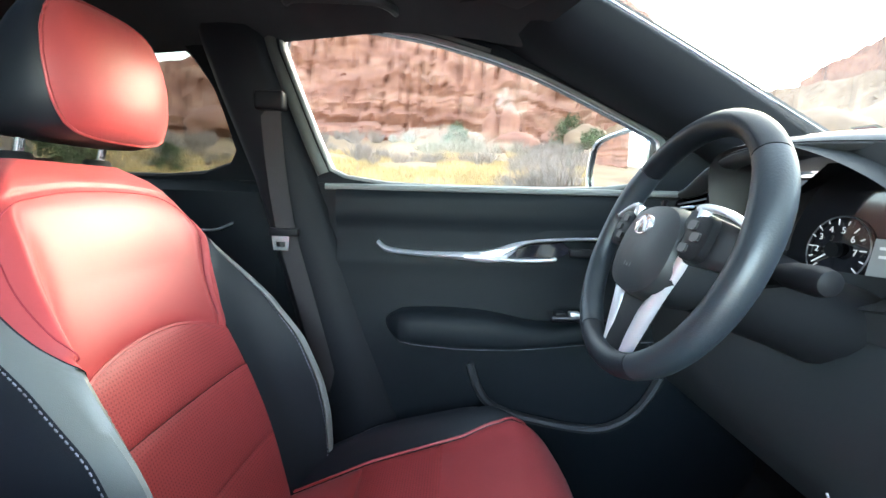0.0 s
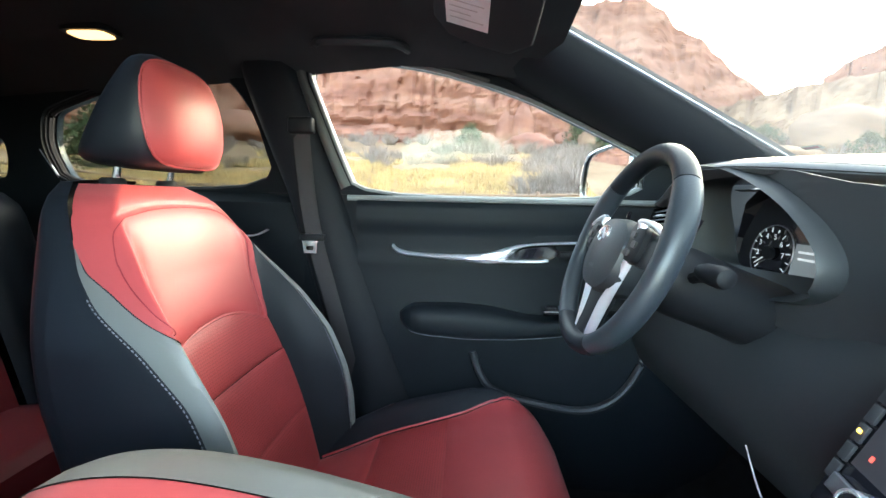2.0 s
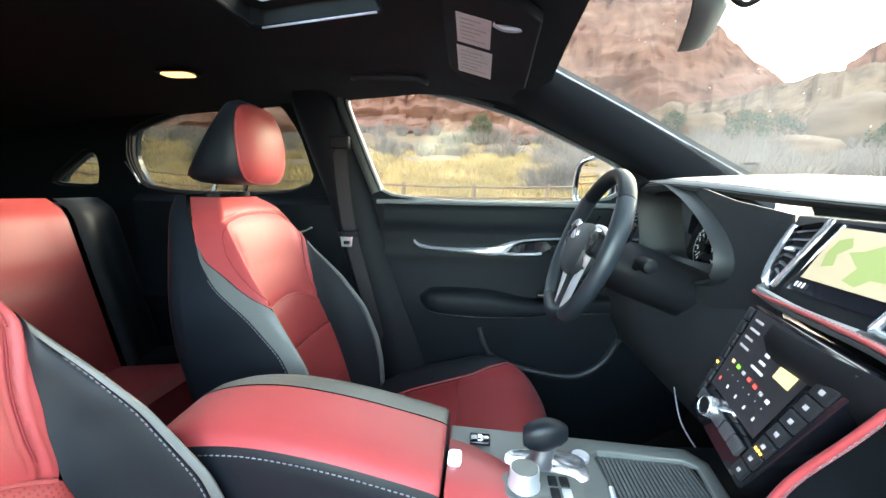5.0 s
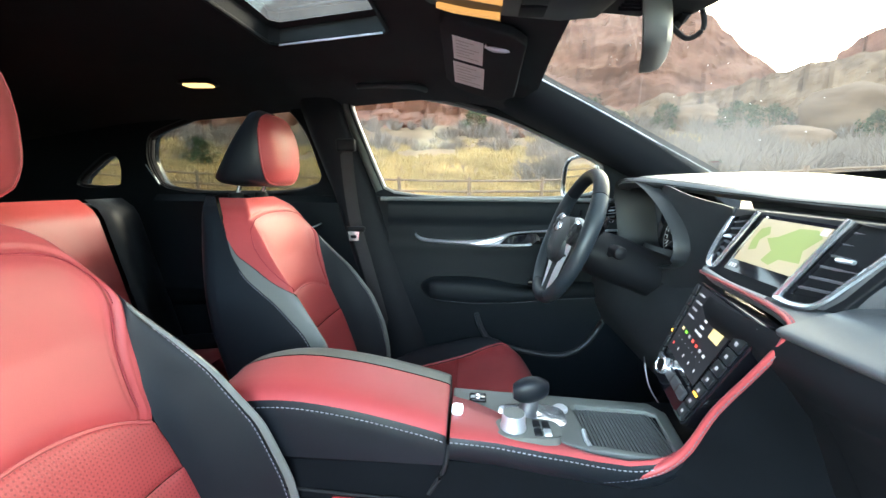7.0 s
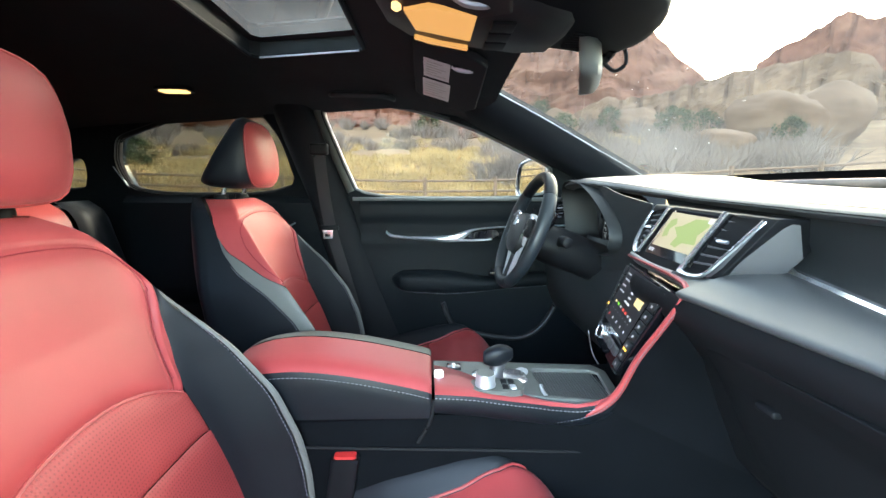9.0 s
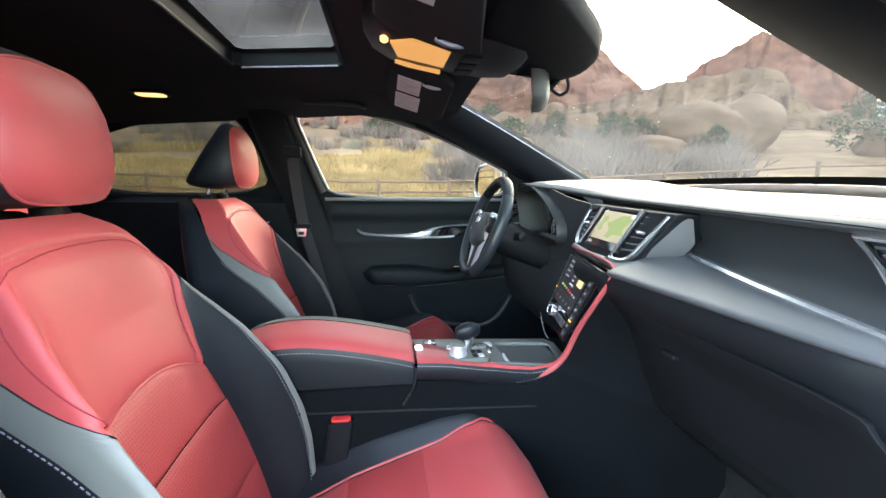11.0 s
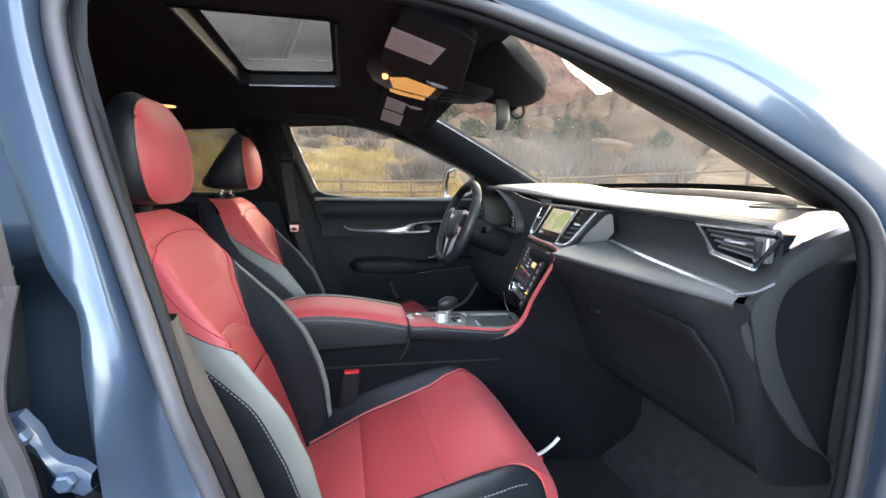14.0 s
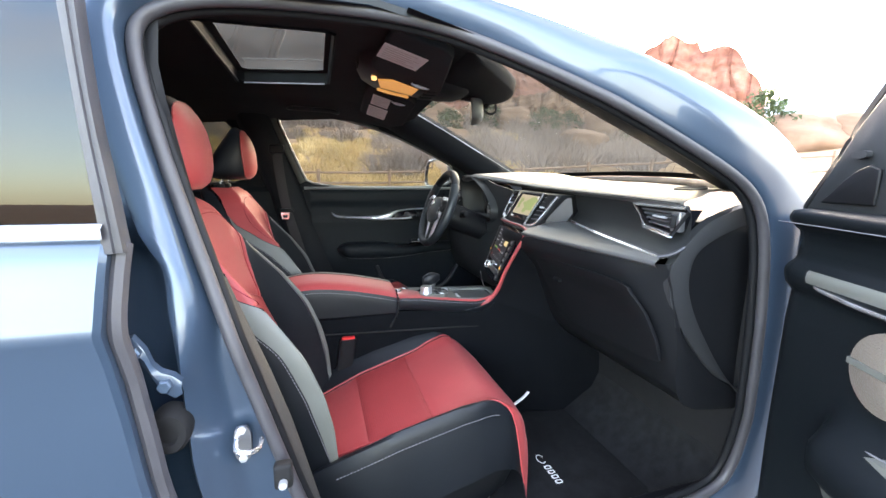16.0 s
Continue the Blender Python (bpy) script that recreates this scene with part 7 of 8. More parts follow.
    outl = [(0.03, 0.0), (0.95, 0.0), (1.0, 0.04), (1.0, 0.9), (0.97, 1.0), (0.0, 1.0), (0.0, 0.03)]
    v, f = capped([[lp(a, b, h) for a, b in outl] for h in (0.0, -0.10)])
    mesh("lower_panel", v, f, GLOSS, s, bevel=0.003)
    lq = lambda n, a0, b0, a1, b1, m, h=0.001, par=s, lab="": mesh(n, [lp(a0, b0, h), lp(a1, b0, h), lp(a1, b1, h), lp(a0, b1, h)], [(0, 1, 2, 3)], m, par, smooth=False, label=lab)
    low = lq("audio_screen", 0.08, 0.03, 0.78, 0.70, SCREEN_BLACK, 0.001, s, "lit audio screen with album tile and station logo")
    lq("logo_tile", 0.36, 0.10, 0.49, 0.18, SCREEN_LIME, 0.0016, low, "bright green station logo shape")
    lq("album_tile", 0.56, 0.14, 0.72, 0.33, SCREEN_CREAM, 0.0016, low)
    random.seed(4)
    for k in range(4):
        lq("menu_line", 0.12, 0.09 + 0.07 * k, 0.22 + 0.02 * (k % 2), 0.11 + 0.07 * k, SCREEN_GREY, 0.0016, low)
    for k, wd in enumerate((0.05, 0.07, 0.14)):
        lq("track_line", 0.42 - wd / 2, 0.24 + 0.06 * k, 0.42 + wd / 2, 0.262 + 0.06 * k, SCREEN_PALE, 0.0016, low)
    for k in range(7):
        lq("preset_tile", 0.15 + 0.082 * k, 0.43 + 0.004 * k, 0.15 + 0.082 * k + 0.04, 0.458 + 0.004 * k, (SCREEN_CREAM, SCREEN_LIME, SCREEN_GREY, SCREEN_RED, SCREEN_RED, SCREEN_GREY, SCREEN_PALE)[k], 0.0016, low)
        lq("preset_dot", 0.165 + 0.082 * k, 0.52, 0.178 + 0.082 * k, 0.532, SCREEN_GREY, 0.0016, low)
    for k in range(5):
        lq("menu_icon", 0.14 + 0.13 * k, 0.60, 0.16 + 0.13 * k, 0.63, SCREEN_PALE if k else SCREEN_RED, 0.0016, low)
    for k in range(5):
        b = [lp(0.06 + 0.15 * k + da, 0.78 + db, h) for h in (0.0, 0.006) for da, db in ((0, 0), (0.13, 0), (0.13, 0.09), (0, 0.09))]
        if k != 1:
            mesh("climate_button", b, [(0, 1, 2, 3), (4, 5, 6, 7), (0, 1, 5, 4), (1, 2, 6, 5), (2, 3, 7, 6), (3, 0, 4, 7)], SATINDARK, s, bevel=0.001)
    c = lp(0.275, 0.825)
    nn = Vector((-1, 0, 0.3)).normalized()
    e1, e2 = Vector((0, 1, 0)), Vector((0.3, 0, 1)).normalized()
    v, f = capped([[c + nn * h + k * 0.017 * (math.cos(a) * e1 + math.sin(a) * e2) for a in np.linspace(0, 2 * math.pi, 29)[:-1]] for h, k in ((0.0, 1.0), (0.014, 0.97), (0.016, 0.9), (0.016, 0.78), (0.013, 0.72))])
    k0 = mesh("volume_knob", v, f, CHROME, s, label="chrome rimmed volume knob")
    v, f = capped([[c + nn * h + k * 0.0118 * (math.cos(a) * e1 + math.sin(a) * e2) for a in np.linspace(0, 2 * math.pi, 25)[:-1]] for h, k in ((0.0, 1.0), (0.0145, 1.0))])
    mesh("knob_cap", v, f, HARD, k0)
    for col, a0 in ((0, 0.83), (1, 0.005)):
        for k in range(8 if col == 0 else 7):
            b0 = 0.04 + 0.115 * k
            w = 0.13 if col == 0 else 0.055
            b = [lp(a0 + da, b0 + db, h) for h in (0.0, 0.004) for da, db in ((0, 0), (w, 0), (w, 0.098), (0, 0.098))]
            t = mesh("side_button", b, [(0, 1, 2, 3), (4, 5, 6, 7), (0, 1, 5, 4), (1, 2, 6, 5), (2, 3, 7, 6), (3, 0, 4, 7)], BUTTON, s, bevel=0.0008)
            if col == 0:
                lq("icon", a0 + 0.05, b0 + 0.035, a0 + 0.085, b0 + 0.065, SCREEN_BLUE if k == 0 else SCREEN_GREY, 0.0046, t)
            if col == 0 and k == 6:
                for q in range(3):
                    lq("led", a0 + 0.025 + 0.03 * q, b0 - 0.03, a0 + 0.043 + 0.03 * q, b0 - 0.012, AMBER, 0.0046, t)
            if col == 1 and k in (4,):
                lq("led", a0 + 0.015, b0 + 0.03, a0 + 0.04, b0 + 0.05, AMBER, 0.0046, t)
    # stitched red edge that runs from the console up round the panel
    edge = [(0.72, -0.127, 0.700), (0.79, -0.132, 0.716), (0.832, -0.143, 0.758), (0.856, -0.165, 0.84), (0.876, -0.205, 0.92), (0.892, -0.226, 0.972), (0.902, -0.222, 0.995), (0.916, -0.17, 1.003), (0.928, -0.05, 1.006), (0.936, 0.03, 1.006), (0.942, 0.066, 1.006)]
    p = smooth_path(edge, 6)
    # a padded red band: flat against the panel, rolled over towards the cheek
    rows = []
    for k, q in enumerate(p):
        d = (p[min(k + 1, len(p) - 1)] - p[max(k - 1, 0)]).normalized()
        face = Vector((-0.80, -0.55, 0.25)).normalized()
        side_v = d.cross(face).normalized()
        t = k / (len(p) - 1)
        w = ip(t, [(0, 0.010), (0.15, 0.007), (0.25, 0.005), (0.55, 0.0038), (0.7, 0.0035), (1, 0.003)])
        c0 = q + Vector((-0.006, -0.004, 0.001))
        rows.append([c0 + side_v * w * a + face * h for a, h in ((-1.15, -0.008), (-1.0, 0.001), (-0.5, 0.004), (0, 0.005), (0.5, 0.004), (1.0, 0.001), (1.15, -0.008))])
    v, f = grid(rows)
    mesh("red_edge", v, f, RED, s, angle=60, label="padded red leather edge")
    stitches([r[5] + Vector((-0.0006, -0.0006, 0)) for r in rows], 0.0009, STITCH, s, 0.007, 0.0045)
    # side cheek between the stack and the footwell
    run = p[7:38]
    cheek = [[(q.x + 0.004, q.y + 0.002, q.z) for q in run], [(q.x + 0.04, q.y - 0.012, q.z - 0.008) for q in run], [(q.x + 0.12, -0.195 - 0.04 * i / 30, q.z - 0.03) for i, q in enumerate(run)], [(q.x + 0.28, -0.215 - 0.04 * i / 30, q.z - 0.10) for i, q in enumerate(run)]]
    v, f = grid([[Vector(a) for a in r] for r in cheek])
    mesh("side_cheek", v, f, FLANK, s)
    vent("center_vent", [(0.986, 0.062, 1.112), (0.988, 0.010, 1.122), (0.944, 0.036, 1.024), (0.946, 0.050, 1.038)], 6, "narrow dark air vent with a bright frame")
    vent("center_vent", [(0.996, -0.180, 1.122), (0.999, -0.252, 1.115), (0.946, -0.205, 1.025), (0.942, -0.150, 1.02)], 6, "wide dark air vent with a bright frame")
    pv = vent("passenger_vent", [(1.022, -0.605, 1.112), (0.985, -0.790, 1.112), (0.97, -0.775, 1.06), (1.005, -0.665, 1.068)], 4, "passenger air vent in a bright slanted frame")
    ring = [(1.022, -0.598, 1.116), (0.985, -0.797, 1.118), (0.983, -0.805, 1.108), (0.966, -0.778, 1.054), (1.0, -0.664, 1.062)]
    tube("frame", [Vector(q) + Vector((-0.004, 0, 0)) for q in (ring[3], ring[4], ring[0], ring[1])], 0.0072, CHROME, pv, raw=True, flat=0.8, label="bright chrome frame")
    tube("frame_end", [Vector(q) + Vector((-0.003, 0, 0)) for q in ring[1:4]], 0.0055, HARD, pv, raw=True, flat=0.8, label="black frame end")
    box("wheel_housing", (0.972, -0.790, 1.062), (0.99, -0.764, 1.108), SATINDARK, pv, 0.004)
    tube("wheel", [(0.969, -0.777, 1.072), (0.967, -0.777, 1.085), (0.969, -0.777, 1.10)], 0.006, HARD, pv)
    dv = vent("driver_vent", [(0.985, 0.775, 1.10), (0.965, 0.625, 1.115), (0.955, 0.63, 1.06), (0.965, 0.775, 1.05)], 4, "driver's air vent with a bright lower strip")
    tube("frame", [(0.96, 0.785, 1.045), (0.945, 0.70, 1.05), (0.945, 0.62, 1.055)], 0.006, CHROME, dv, flat=0.7)
    return s


def steering():
    w = thing("steering_wheel", "black leather three-spoke steering wheel with silver lower spoke", "steering wheel")
    c = Vector((0.745, 0.355, 1.033))
    th = radians(21)
    ax, up, lf = Vector((-math.cos(th), 0, math.sin(th))), Vector((math.sin(th), 0, math.cos(th))), Vector((0, 1, 0))
    P = lambda a, b, h=0.0: c + a * lf + b * up + h * ax
    R = 0.173

    def rim(part_name, a0, a1, r, mat, lab):
        rows = []
        for a in map(float, np.linspace(radians(a0), radians(a1), int(abs(a1 - a0) / 4) + 2)):
            rad = math.cos(a) * lf + math.sin(a) * up
            q = c + R * (1 - 0.03 * max(0, -math.sin(a) - 0.6)) * rad
            fat = r * (1 + 0.10 * (math.exp(-((math.degrees(a) - 25) / 14) ** 2) + math.exp(-((math.degrees(a) - 155) / 14) ** 2)))
            rows.append([q + fat * (math.cos(k) * rad + 1.12 * math.sin(k) * ax) for k in np.linspace(0, 2 * math.pi, 19)[:-1]])
        v, f = capped(rows)
        mesh(part_name, v, f, mat, w, label=lab)

    rim("rim_upper", 42, 138, 0.0168, BLACK, "smooth black leather rim")
    rim("rim_grip", -62, 41.4, 0.0168, PERFBLACK, "perforated leather grip")
    rim("rim_grip", 138.6, 242, 0.0168, PERFBLACK, "perforated leather grip")
    rim("rim_lower", 242.6, 297.4, 0.0168, BLACK, "smooth black leather rim")
    hub = [[P(k * a, k * b - 0.012, h) for a, b in round_ring(0, 0, 0.078, 0.066, 32, 2.6)] for k, h in ((0.9, -0.05), (1.0, -0.02), (1.0, 0.006), (0.93, 0.02), (0.7, 0.028), (0.3, 0.032), (0.05, 0.032))]
    v, f = capped(hub)
    mesh("airbag_cover", v, f, SOFT, w, label="black hub cover")
    v, f = capped([[P(k * 0.021 * math.cos(a), 0.018 + k * 0.015 * math.sin(a), h) for a in np.linspace(0, 2 * math.pi, 29)[:-1]] for h, k in ((0.028, 1.0), (0.034, 0.97), (0.034, 0.85), (0.031, 0.8))])
    e = mesh("emblem", v, f, CHROME, w, label="plain oval chrome emblem")
    tube("emblem_bar", [P(-0.012, 0.008, 0.034), P(0.0, 0.026, 0.035), P(0.012, 0.008, 0.034)], 0.002, SATIN, e, n=2)
    for k in range(3):
        tube("airbag_mark", [P(-0.012 + 0.008 * k, -0.03, 0.0305), P(-0.010 + 0.008 * k, -0.042, 0.030)], 0.0012, TRIM_LIGHT, w, sides=4)
    for sg in (1, -1):
        rows = []
        for t in map(float, np.linspace(0, 1, 9)):
            y = 0.062 + 0.105 * t
            hgt = 0.034 - 0.012 * t
            mid = 0.018 - 0.01 * t
            rows.append([P(sg * y, mid + hgt * b, 0.006 - 0.012 * t + 0.010 * a) for a, b in round_ring(0, 0, 1, 1, 16, 3)])
        v, f = capped(rows)
        mesh("side_spoke", v, f, SOFT, w)
        v, f = capped([[P(sg * (0.098 + a * k), 0.014 + b * k, h) for a, b in round_ring(0, 0, 0.024, 0.028, 20, 3)] for h, k in ((0.008, 1.0), (0.017, 0.95), (0.019, 0.8))])
        pod = mesh("switch_pod", v, f, HARD, w)
        for q in range(3):
            a0, b0 = sg * (0.090 + 0.014 * (q % 2)), 0.028 - 0.014 * q
            v, f = capped([[P(a0 + a, b0 + b, h) for a, b in round_ring(0, 0, 0.008, 0.0055, 12, 4)] for h in (0.018, 0.022)])
            mesh("button", v, f, BUTTON, pod)
        # silver blade from the hub edge down the lower spoke
        rows = []
        for t, y, b, wd in ((0, 0.083, 0.052, 0.006), (0.1, 0.084, 0.036, 0.0075), (0.2, 0.082, 0.012, 0.0075), (0.35, 0.074, -0.024, 0.0075), (0.5, 0.057, -0.058, 0.0105), (0.65, 0.042, -0.09, 0.0145), (0.85, 0.031, -0.135, 0.0125), (1.0, 0.027, -0.163, 0.009)):
            rows.append([P(sg * (y + wd * q), b, 0.015 - 0.019 * t + hh) for q, hh in ((-1, -0.008), (-0.9, 0.0), (0, 0.004), (0.9, 0.0), (1, -0.008))])
        v, f = grid(rows)
        mesh("spoke_blade", v, f, SATIN, w, label="satin silver spoke blade", angle=60)
        rows = [[P(sg * a, b + q * 0.0045, 0.016 - 0.10 * (a - 0.083) + hh) for q, hh in ((-1, -0.006), (-0.8, 0.001), (0, 0.003), (0.8, 0.001), (1, -0.006))] for a, b in ((0.078, 0.050), (0.088, 0.052), (0.105, 0.051), (0.125, 0.047), (0.142, 0.041), (0.155, 0.035))]
        v, f = grid(rows)
        mesh("spoke_trim", v, f, SATIN, w, label="satin silver trim above the switches", angle=60)
    rows = [[P(a, b, h - 0.012 + 0.0 * k) for a, b in ((-0.036, -0.07), (0.036, -0.07), (0.022, -0.17), (-0.022, -0.17))] for k, h in ((0, 0.012), (1, -0.01))]
    v, f = capped(rows)
    mesh("lower_spoke", v, f, HARD, w, bevel=0.003)
    # column shroud, stalks
    k = thing("steering_column", "black steering column cover with indicator and wiper stalks", "steering column")
    col = [[c + ax * h + q * (math.cos(a) * lf * 0.062 + math.sin(a) * up * 0.052) - up * 0.01 for a in np.linspace(0, 2 * math.pi, 25)[:-1]] for h, q in ((-0.035, 0.9), (-0.05, 1.1), (-0.12, 1.2), (-0.2, 1.15), (-0.32, 1.2))]
    v, f = capped(col)
    mesh("shroud", v, f, HARD, k)
    for sg in (1, -1):
        a0 = c + ax * -0.10 + lf * sg * 0.06
        tip = c + ax * -0.085 + lf * sg * 0.155 + up * 0.015
        tube("stalk", [a0, a0.lerp(tip, 0.5) + up * 0.004, tip], 0.009, HARD, k)
        v, f = capped([[tip + lf * sg * h + q * 0.0145 * (math.cos(a) * ax + math.sin(a) * up) for a in np.linspace(0, 2 * math.pi, 21)[:-1]] for h, q in ((-0.05, 0.75), (-0.035, 1.0), (0.0, 1.1), (0.01, 0.9), (0.014, 0.4))])
        mesh("stalk_knob", v, f, HARD, k)
    tube("shift_paddle", [P(0.09, 0.03, -0.04), P(0.115, 0.05, -0.04), P(0.125, 0.08, -0.038)], 0.010, GLOSS, k, flat=0.4)
    tube("shift_paddle", [P(-0.09, 0.03, -0.04), P(-0.115, 0.05, -0.04), P(-0.125, 0.08, -0.038)], 0.010, GLOSS, k, flat=0.4)
    # pedals
    for y, zz, n in ((0.30, 0.42, "brake_pedal"), (0.20, 0.40, "accelerator_pedal")):
        pd = thing(n, "black rubber pedal in the dark footwell", "pedal")
        box("pad", (1.10, y - 0.03, zz - 0.045), (1.115, y + 0.03, zz + 0.045), RUBBER, pd, 0.005)
        tube("arm", [(1.113, y, zz), (1.16, y, zz + 0.1), (1.2, y, zz + 0.22)], 0.009, HARD, pd)


def console():
    c = thing("center_console", "black centre console with red leather armrest and rail", "console")
    y0, y1 = -0.128, 0.065
    m = 0.5 * (y0 + y1)
    rows = []
    for x, z, fl in ((-0.12, 0.68, 0.0), (0.30, 0.70, 0.0), (0.47, 0.705, 0), (0.62, 0.70, 0.0), (0.76, 0.695, 0.005), (0.86, 0.72, 0.02), (1.02, 0.70, 0.06), (1.10, 0.66, 0.07), (1.31, 0.62, 0.08)):
        rows.append([(x, y0 - 0.03 - fl, 0.262), (x, y0 - 0.022 - fl, 0.46), (x, y0 - 0.008 - fl, z - 0.055), (x, y0 - fl, z - 0.02), (x, y0 + 0.006 - fl, z), (x, y1 - 0.006 + fl, z), (x, y1 + fl, z - 0.02), (x, y1 + 0.008 + fl, z - 0.055), (x, y1 + 0.03 + fl, 0.262)])
    v, f = capped(rows)
    mesh("body", v, f, FLANK, c, angle=40)
    for yy, sg in ((y0, -1), (y1, 1)):
        tube("side_crease", [(x, yy + sg * 0.012, z) for x, z in ((0.05, 0.655), (0.3, 0.645), (0.6, 0.635), (0.85, 0.625), (1.0, 0.62))], 0.003, RUBBER, c, sides=6)
    # armrest lid: padded red top, black sides, pale stitching
    def section(x, zt, w, drop):
        return [(x, m - w - 0.001, 0.705 + drop), (x, m - w - 0.003, zt - 0.050), (x, m - w, zt - 0.030), (x, m - w + 0.003, zt - 0.021), (x, m - w + 0.03, zt - 0.003), (x, m + 0.028, zt + 0.004), (x, m + w - 0.035, zt), (x, m + w - 0.010, zt - 0.008), (x, m + w, zt - 0.022), (x, m + w + 0.002, zt - 0.045), (x, m + w, 0.705 + drop)]
    prof = [(0.015, 0.76, 0.085), (0.03, 0.785, 0.094), (0.06, 0.806, 0.10), (0.12, 0.822, 0.102), (0.2, 0.826, 0.102), (0.3, 0.814, 0.102), (0.4, 0.793, 0.102), (0.45, 0.780, 0.102), (0.458, 0.773, 0.100)]
    secs = [section(x, z, w, 0.0) for x, z, w in prof]
    lines = [smooth_path([sec[k] for sec in secs], 5) for k in range(11)]
    full = [tuple(line[i] for line in lines) for i in range(len(lines[0]))]
    v, f = grid([smooth_path(r[3:6], 4) for r in full])
    lid = mesh("armrest_lid", v, f, RED, c, label="padded red leather armrest lid", angle=60)
    v, f = grid([list(r[:4]) for r in full])
    mesh("lid_side", v, f, BLACK, c)
    v, f = grid([list(r[8:]) for r in full])
    mesh("lid_side", v, f, BLACK, c)
    grey = [list(r[5:9]) for r in full]
    v, f = grid([[p + Vector((0, 0.0005, 0.0015)) for p in r] for r in grey])
    mesh("lid_far_panel", v, f, GREY, c, label="grey leather strip")
    for i in (0, -1):
        mesh("lid_end", [tuple(p) for p in full[i]], [tuple(range(11))], BLACK if i else RED, c, smooth=False)
    stitches([Vector(r[2]) + Vector((0, -0.0010, -0.002)) for r in full[6:]], 0.0010, STITCH, c)
    box("lid_base", (0.02, y0 + 0.004, 0.69), (0.455, y1 - 0.004, 0.74), FLANK, c, 0.006)
    v, f = capped([[(0.474 + a, -0.062 + b, z) for a, b in round_ring(0, 0, 0.010, 0.020, 20, 4)] for z in (0.75, 0.764, 0.766)])
    mesh("lid_button", v, f, CHROME, c, label="chrome lid button")
    # red rail along the passenger edge, forward of the armrest, over a black padded side
    rows, flank = [], []
    for x, w1, z in ((0.464, 0.0, 0.760), (0.50, -0.012, 0.758), (0.54, -0.036, 0.755), (0.58, -0.058, 0.749), (0.62, -0.081, 0.743), (0.66, -0.104, 0.738), (0.70, -0.117, 0.732), (0.754, -0.125, 0.727), (0.79, -0.126, 0.732), (0.815, -0.127, 0.742), (0.834, -0.131, 0.760)):
        w0 = -0.136
        rows.append([(x, w0, z - 0.003), (x, w0 + 0.004, z + 0.001), (x, 0.7 * w0 + 0.3 * w1, z + 0.003), (x, 0.4 * w0 + 0.6 * w1, z + 0.002), (x, w1 - 0.004, z - 0.001), (x, w1, z - 0.006), (x, w1 + 0.001, z - 0.04)])
        flank.append([(x, w0, z - 0.003), (x, w0 - 0.0035, z - 0.008), (x, w0 - 0.004, z - 0.025), (x, w0 - 0.001, z - 0.042), (x, w0 + 0.010, z - 0.050)])
    v, f = grid([list(map(Vector, r)) for r in rows])
    mesh("side_rail", v, f, RED, c, label="red leather side rail", angle=60)
    v, f = grid([list(map(Vector, r)) for r in flank])
    mesh("rail_side", v, f, BLACK, c, angle=60)
    stitches(smooth_path([Vector(r[1]) + Vector((0, -0.001, -0.001)) for r in flank], 3), 0.0011, STITCH, c)
    tube("lid_gap", [(0.462, y0 - 0.006, 0.745), (0.455, y0 - 0.009, 0.70), (0.43, y0 - 0.012, 0.655)], 0.004, RUBBER, c)
    # grey top plate with shifter, controller and tray
    plate("top_plate", [(0.465, -0.062), (0.60, -0.08), (0.70, -0.11), (0.86, -0.12), (0.88, 0.03), (0.86, 0.062), (0.465, 0.062)], [[(0.70, -0.10), (0.845, -0.115), (0.862, 0.02), (0.845, 0.035), (0.705, 0.035), (0.692, 0.02)]], 0.012, GREY, c, lambda a, b, w: (a, b, 0.732 - 0.05 * max(0, a - 0.55) + w), bevel=0.003)
    tr = plate("tray", [(0.69, -0.105), (0.86, -0.12), (0.87, 0.035), (0.69, 0.04)], [], 0.006, TRAY, c, lambda a, b, w: (a, b, 0.716 - 0.03 * (a - 0.7) + w))
    for k in range(24):
        x = 0.70 + 0.0066 * k
        box("tray_rib", (x, -0.105, 0.718 - 0.03 * (x - 0.7)), (x + 0.0038, 0.033, 0.7228 - 0.03 * (x - 0.7)), TRAY, tr, 0.0)
    tube("tray_handle", [(0.700, -0.06, 0.735), (0.697, -0.085, 0.736), (0.70, -0.102, 0.733)], 0.004, SATIN, c)
    for k, x in ((1, 0.495),):
        box("console_button", (x, 0.012, 0.736), (x + 0.034, 0.04, 0.7455), GLOSS if k else SATINDARK, c, 0.003)
    box("hold_switch", (0.507, 0.014, 0.738), (0.517, 0.034, 0.749), CHROME, c, 0.003)
    # drive controller
    r = thing("rotary_controller", "chrome rimmed rotary controller on the console", "dial")
    q = Vector((0.571, -0.096, 0.756))
    v, f = capped([[q + Vector((a, b, z)) for a, b in round_ring(0.025, 0, 0.055, 0.03, 28, 3.5)] for z in (-0.022, -0.001, 0.001)])
    mesh("base", v, f, GREY, r)
    v, f = capped([[q + Vector((0.021 * k * math.cos(a), 0.021 * k * math.sin(a), z - 0.003)) for a in np.linspace(0, 2 * math.pi, 41)[:-1]] for z, k in ((0.004, 1.05), (0.008, 1.05), (0.01, 0.97), (0.026, 0.96), (0.030, 0.92))])
    kn = mesh("knob", v, f, SATIN, r, label="brushed silver knob")
    v, f = capped([[q + Vector((0.0195 * k * math.cos(a), 0.0195 * k * math.sin(a), z - 0.003)) for a in np.linspace(0, 2 * math.pi, 33)[:-1]] for z, k in ((0.028, 0.95), (0.031, 0.93), (0.032, 0.5))])
    mesh("knob_top", v, f, GREY, kn)
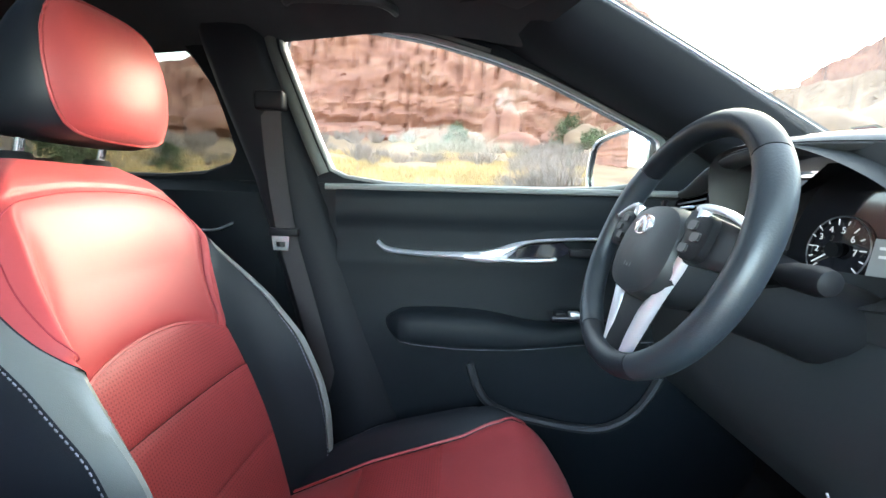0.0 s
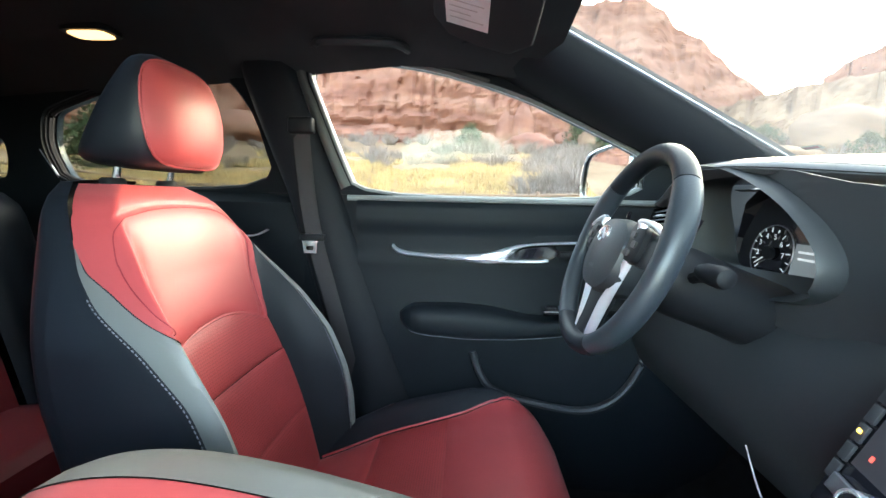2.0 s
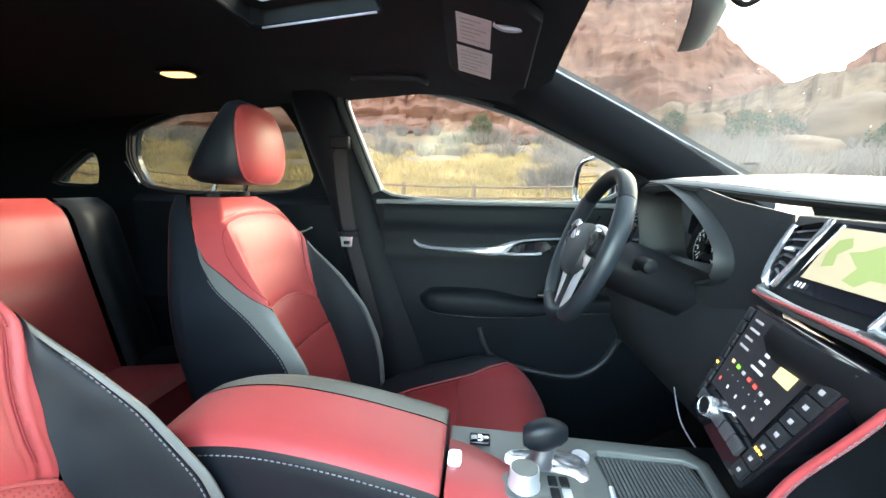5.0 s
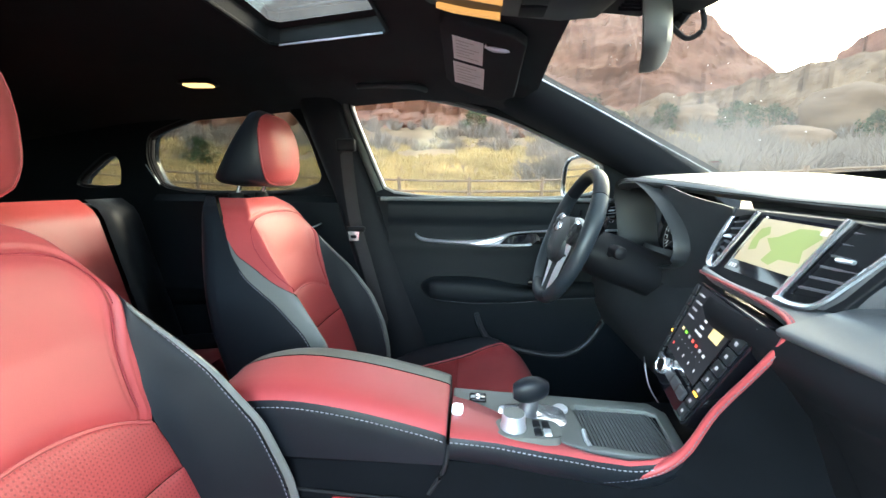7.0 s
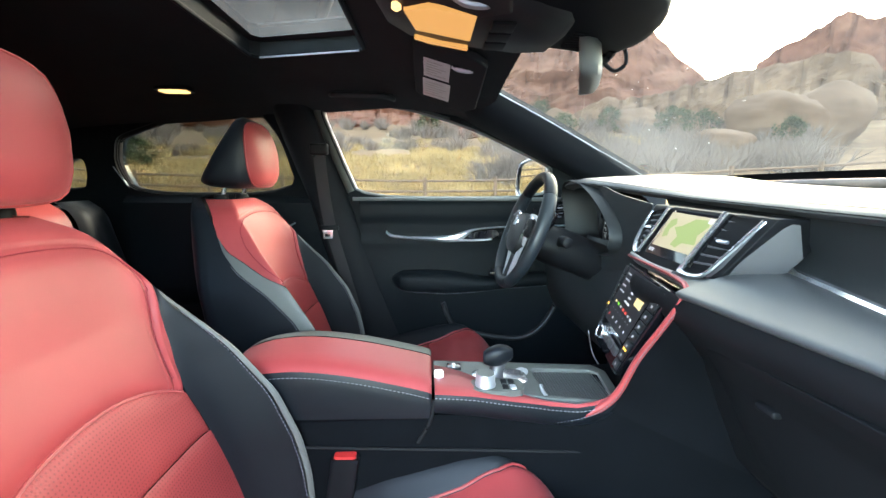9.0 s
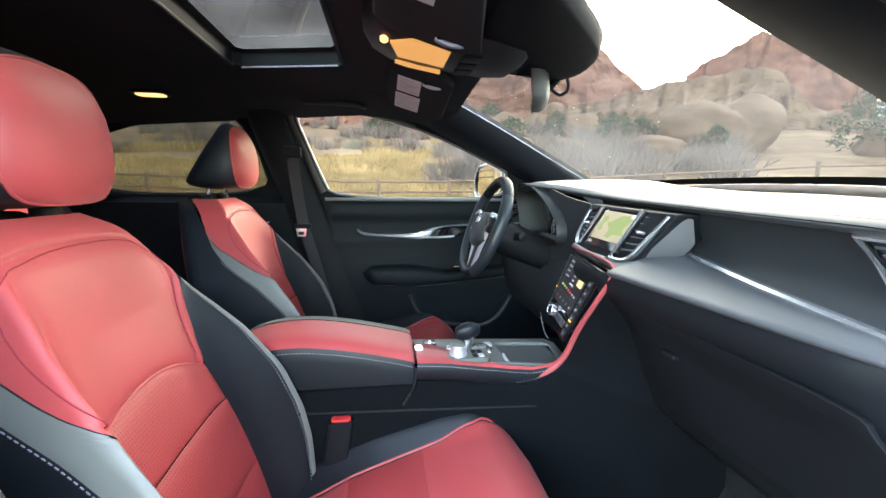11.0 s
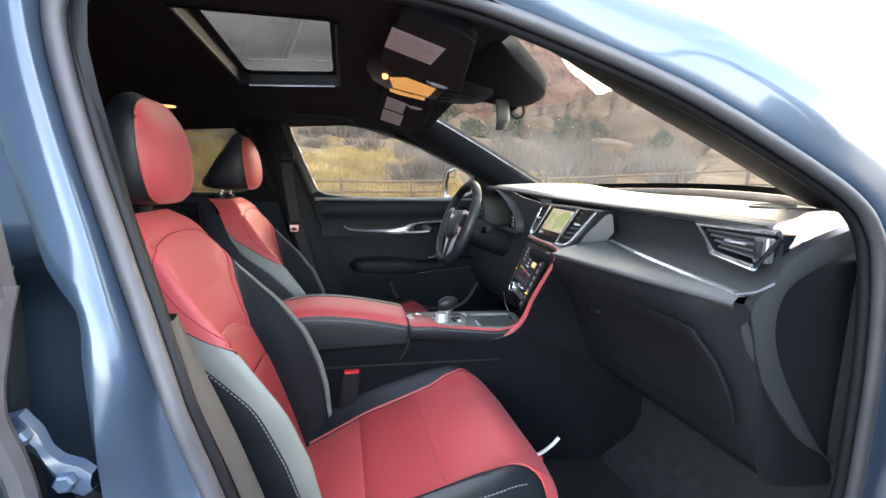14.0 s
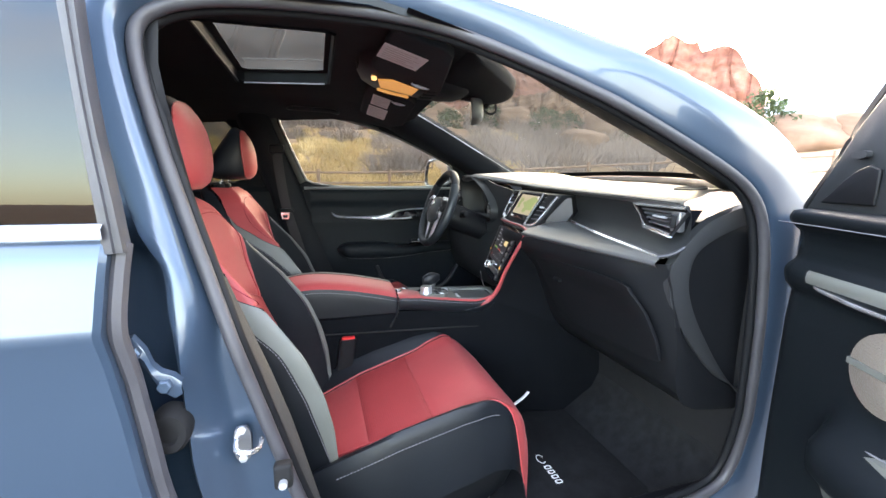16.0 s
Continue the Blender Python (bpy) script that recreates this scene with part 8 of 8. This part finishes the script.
    for k in range(4):
        box("key", (q.x + 0.034 + 0.016 * (k % 2), q.y - 0.022 + 0.024 * (k // 2), q.z - 0.002), (q.x + 0.047 + 0.016 * (k % 2), q.y - 0.002 + 0.024 * (k // 2), q.z + 0.003), HARD if k != 1 else SATIN, r, 0.002)
    # shifter
    s = thing("gear_selector", "black leather gear selector with chrome collar", "gear selector")
    o = Vector((0.612, -0.03, 0.738))
    v, f = capped([[o + Vector((a, b, z)) for a, b in round_ring(0.0, 0, 0.062 * k, 0.036 * k, 28, 4)] for z, k in ((0.0, 1.0), (0.005, 1.0), (0.007, 0.93))])
    mesh("plinth", v, f, CHROME, s, label="polished chrome plinth")
    v, f = capped([[o + Vector((-0.012 + 0.012 * t + a, b, z)) for a, b in round_ring(0, 0, 0.017 * k, 0.014 * k, 20, 2.5)] for t, z, k in ((0, 0.006, 1.3), (0.3, 0.015, 1.0), (1, 0.045, 0.9))])
    mesh("stem", v, f, SATINDARK, s)
    rows = []
    for t in map(float, np.linspace(0, 1, 11)):
        x = -0.036 + 0.064 * t
        hh = 0.024 * math.sin(math.pi * (0.12 + 0.80 * t)) ** 0.6
        rows.append([o + Vector((x, 0.019 * b * math.sin(math.pi * (0.12 + 0.8 * t)) ** 0.5, 0.050 + 0.010 * t + hh * a)) for b, a in round_ring(0, 0, 1, 1, 20, 2.6)])
    v, f = capped(rows)
    mesh("knob", v, f, BLACK, s, label="black leather knob")
    v, f = capped([[Vector((0.672 + 0.014 * k * math.cos(a), 0.005 + 0.014 * k * math.sin(a), z)) for a in np.linspace(0, 2 * math.pi, 25)[:-1]] for z, k in ((0.732, 1.0), (0.740, 1.0), (0.742, 0.85))])
    b = mesh("start_button", v, f, SATIN, s, label="silver park button")
    return c


scenery()
shell()
windscreen()
headliner()
floor_parts()
driver_door()
rear_door_outside()
open_door()
seat("leather_seat", 0.0, 0.42, "red and black leather driver's seat", 0.99, -0.012, 0.0, 0.03)
seat("leather_seat", 0.018, -0.380, "red and black leather passenger seat", 0.955, -0.034, -0.018, 0.010)
rear_seat()
dashboard()
cluster()
stack()
steering()
console()
visor("driver_visor", 0.21, 0.545, [(0.437, 0.510, 0.262, 0.365), (0.434, 0.516, 0.38, 0.495)], 0.27, "black sun visor with two white labels", 0.415, lambda y: 0.052 - 0.17 * (y - 0.26))
visor("passenger_visor", -0.60, -0.17, [(0.362, 0.467, -0.50, -0.36)], -0.215, "black sun visor with a large white label", 0.375, lambda y: 0.016, (0.498, 0.575))
overhead()
outside_mirror()
seat_belt()
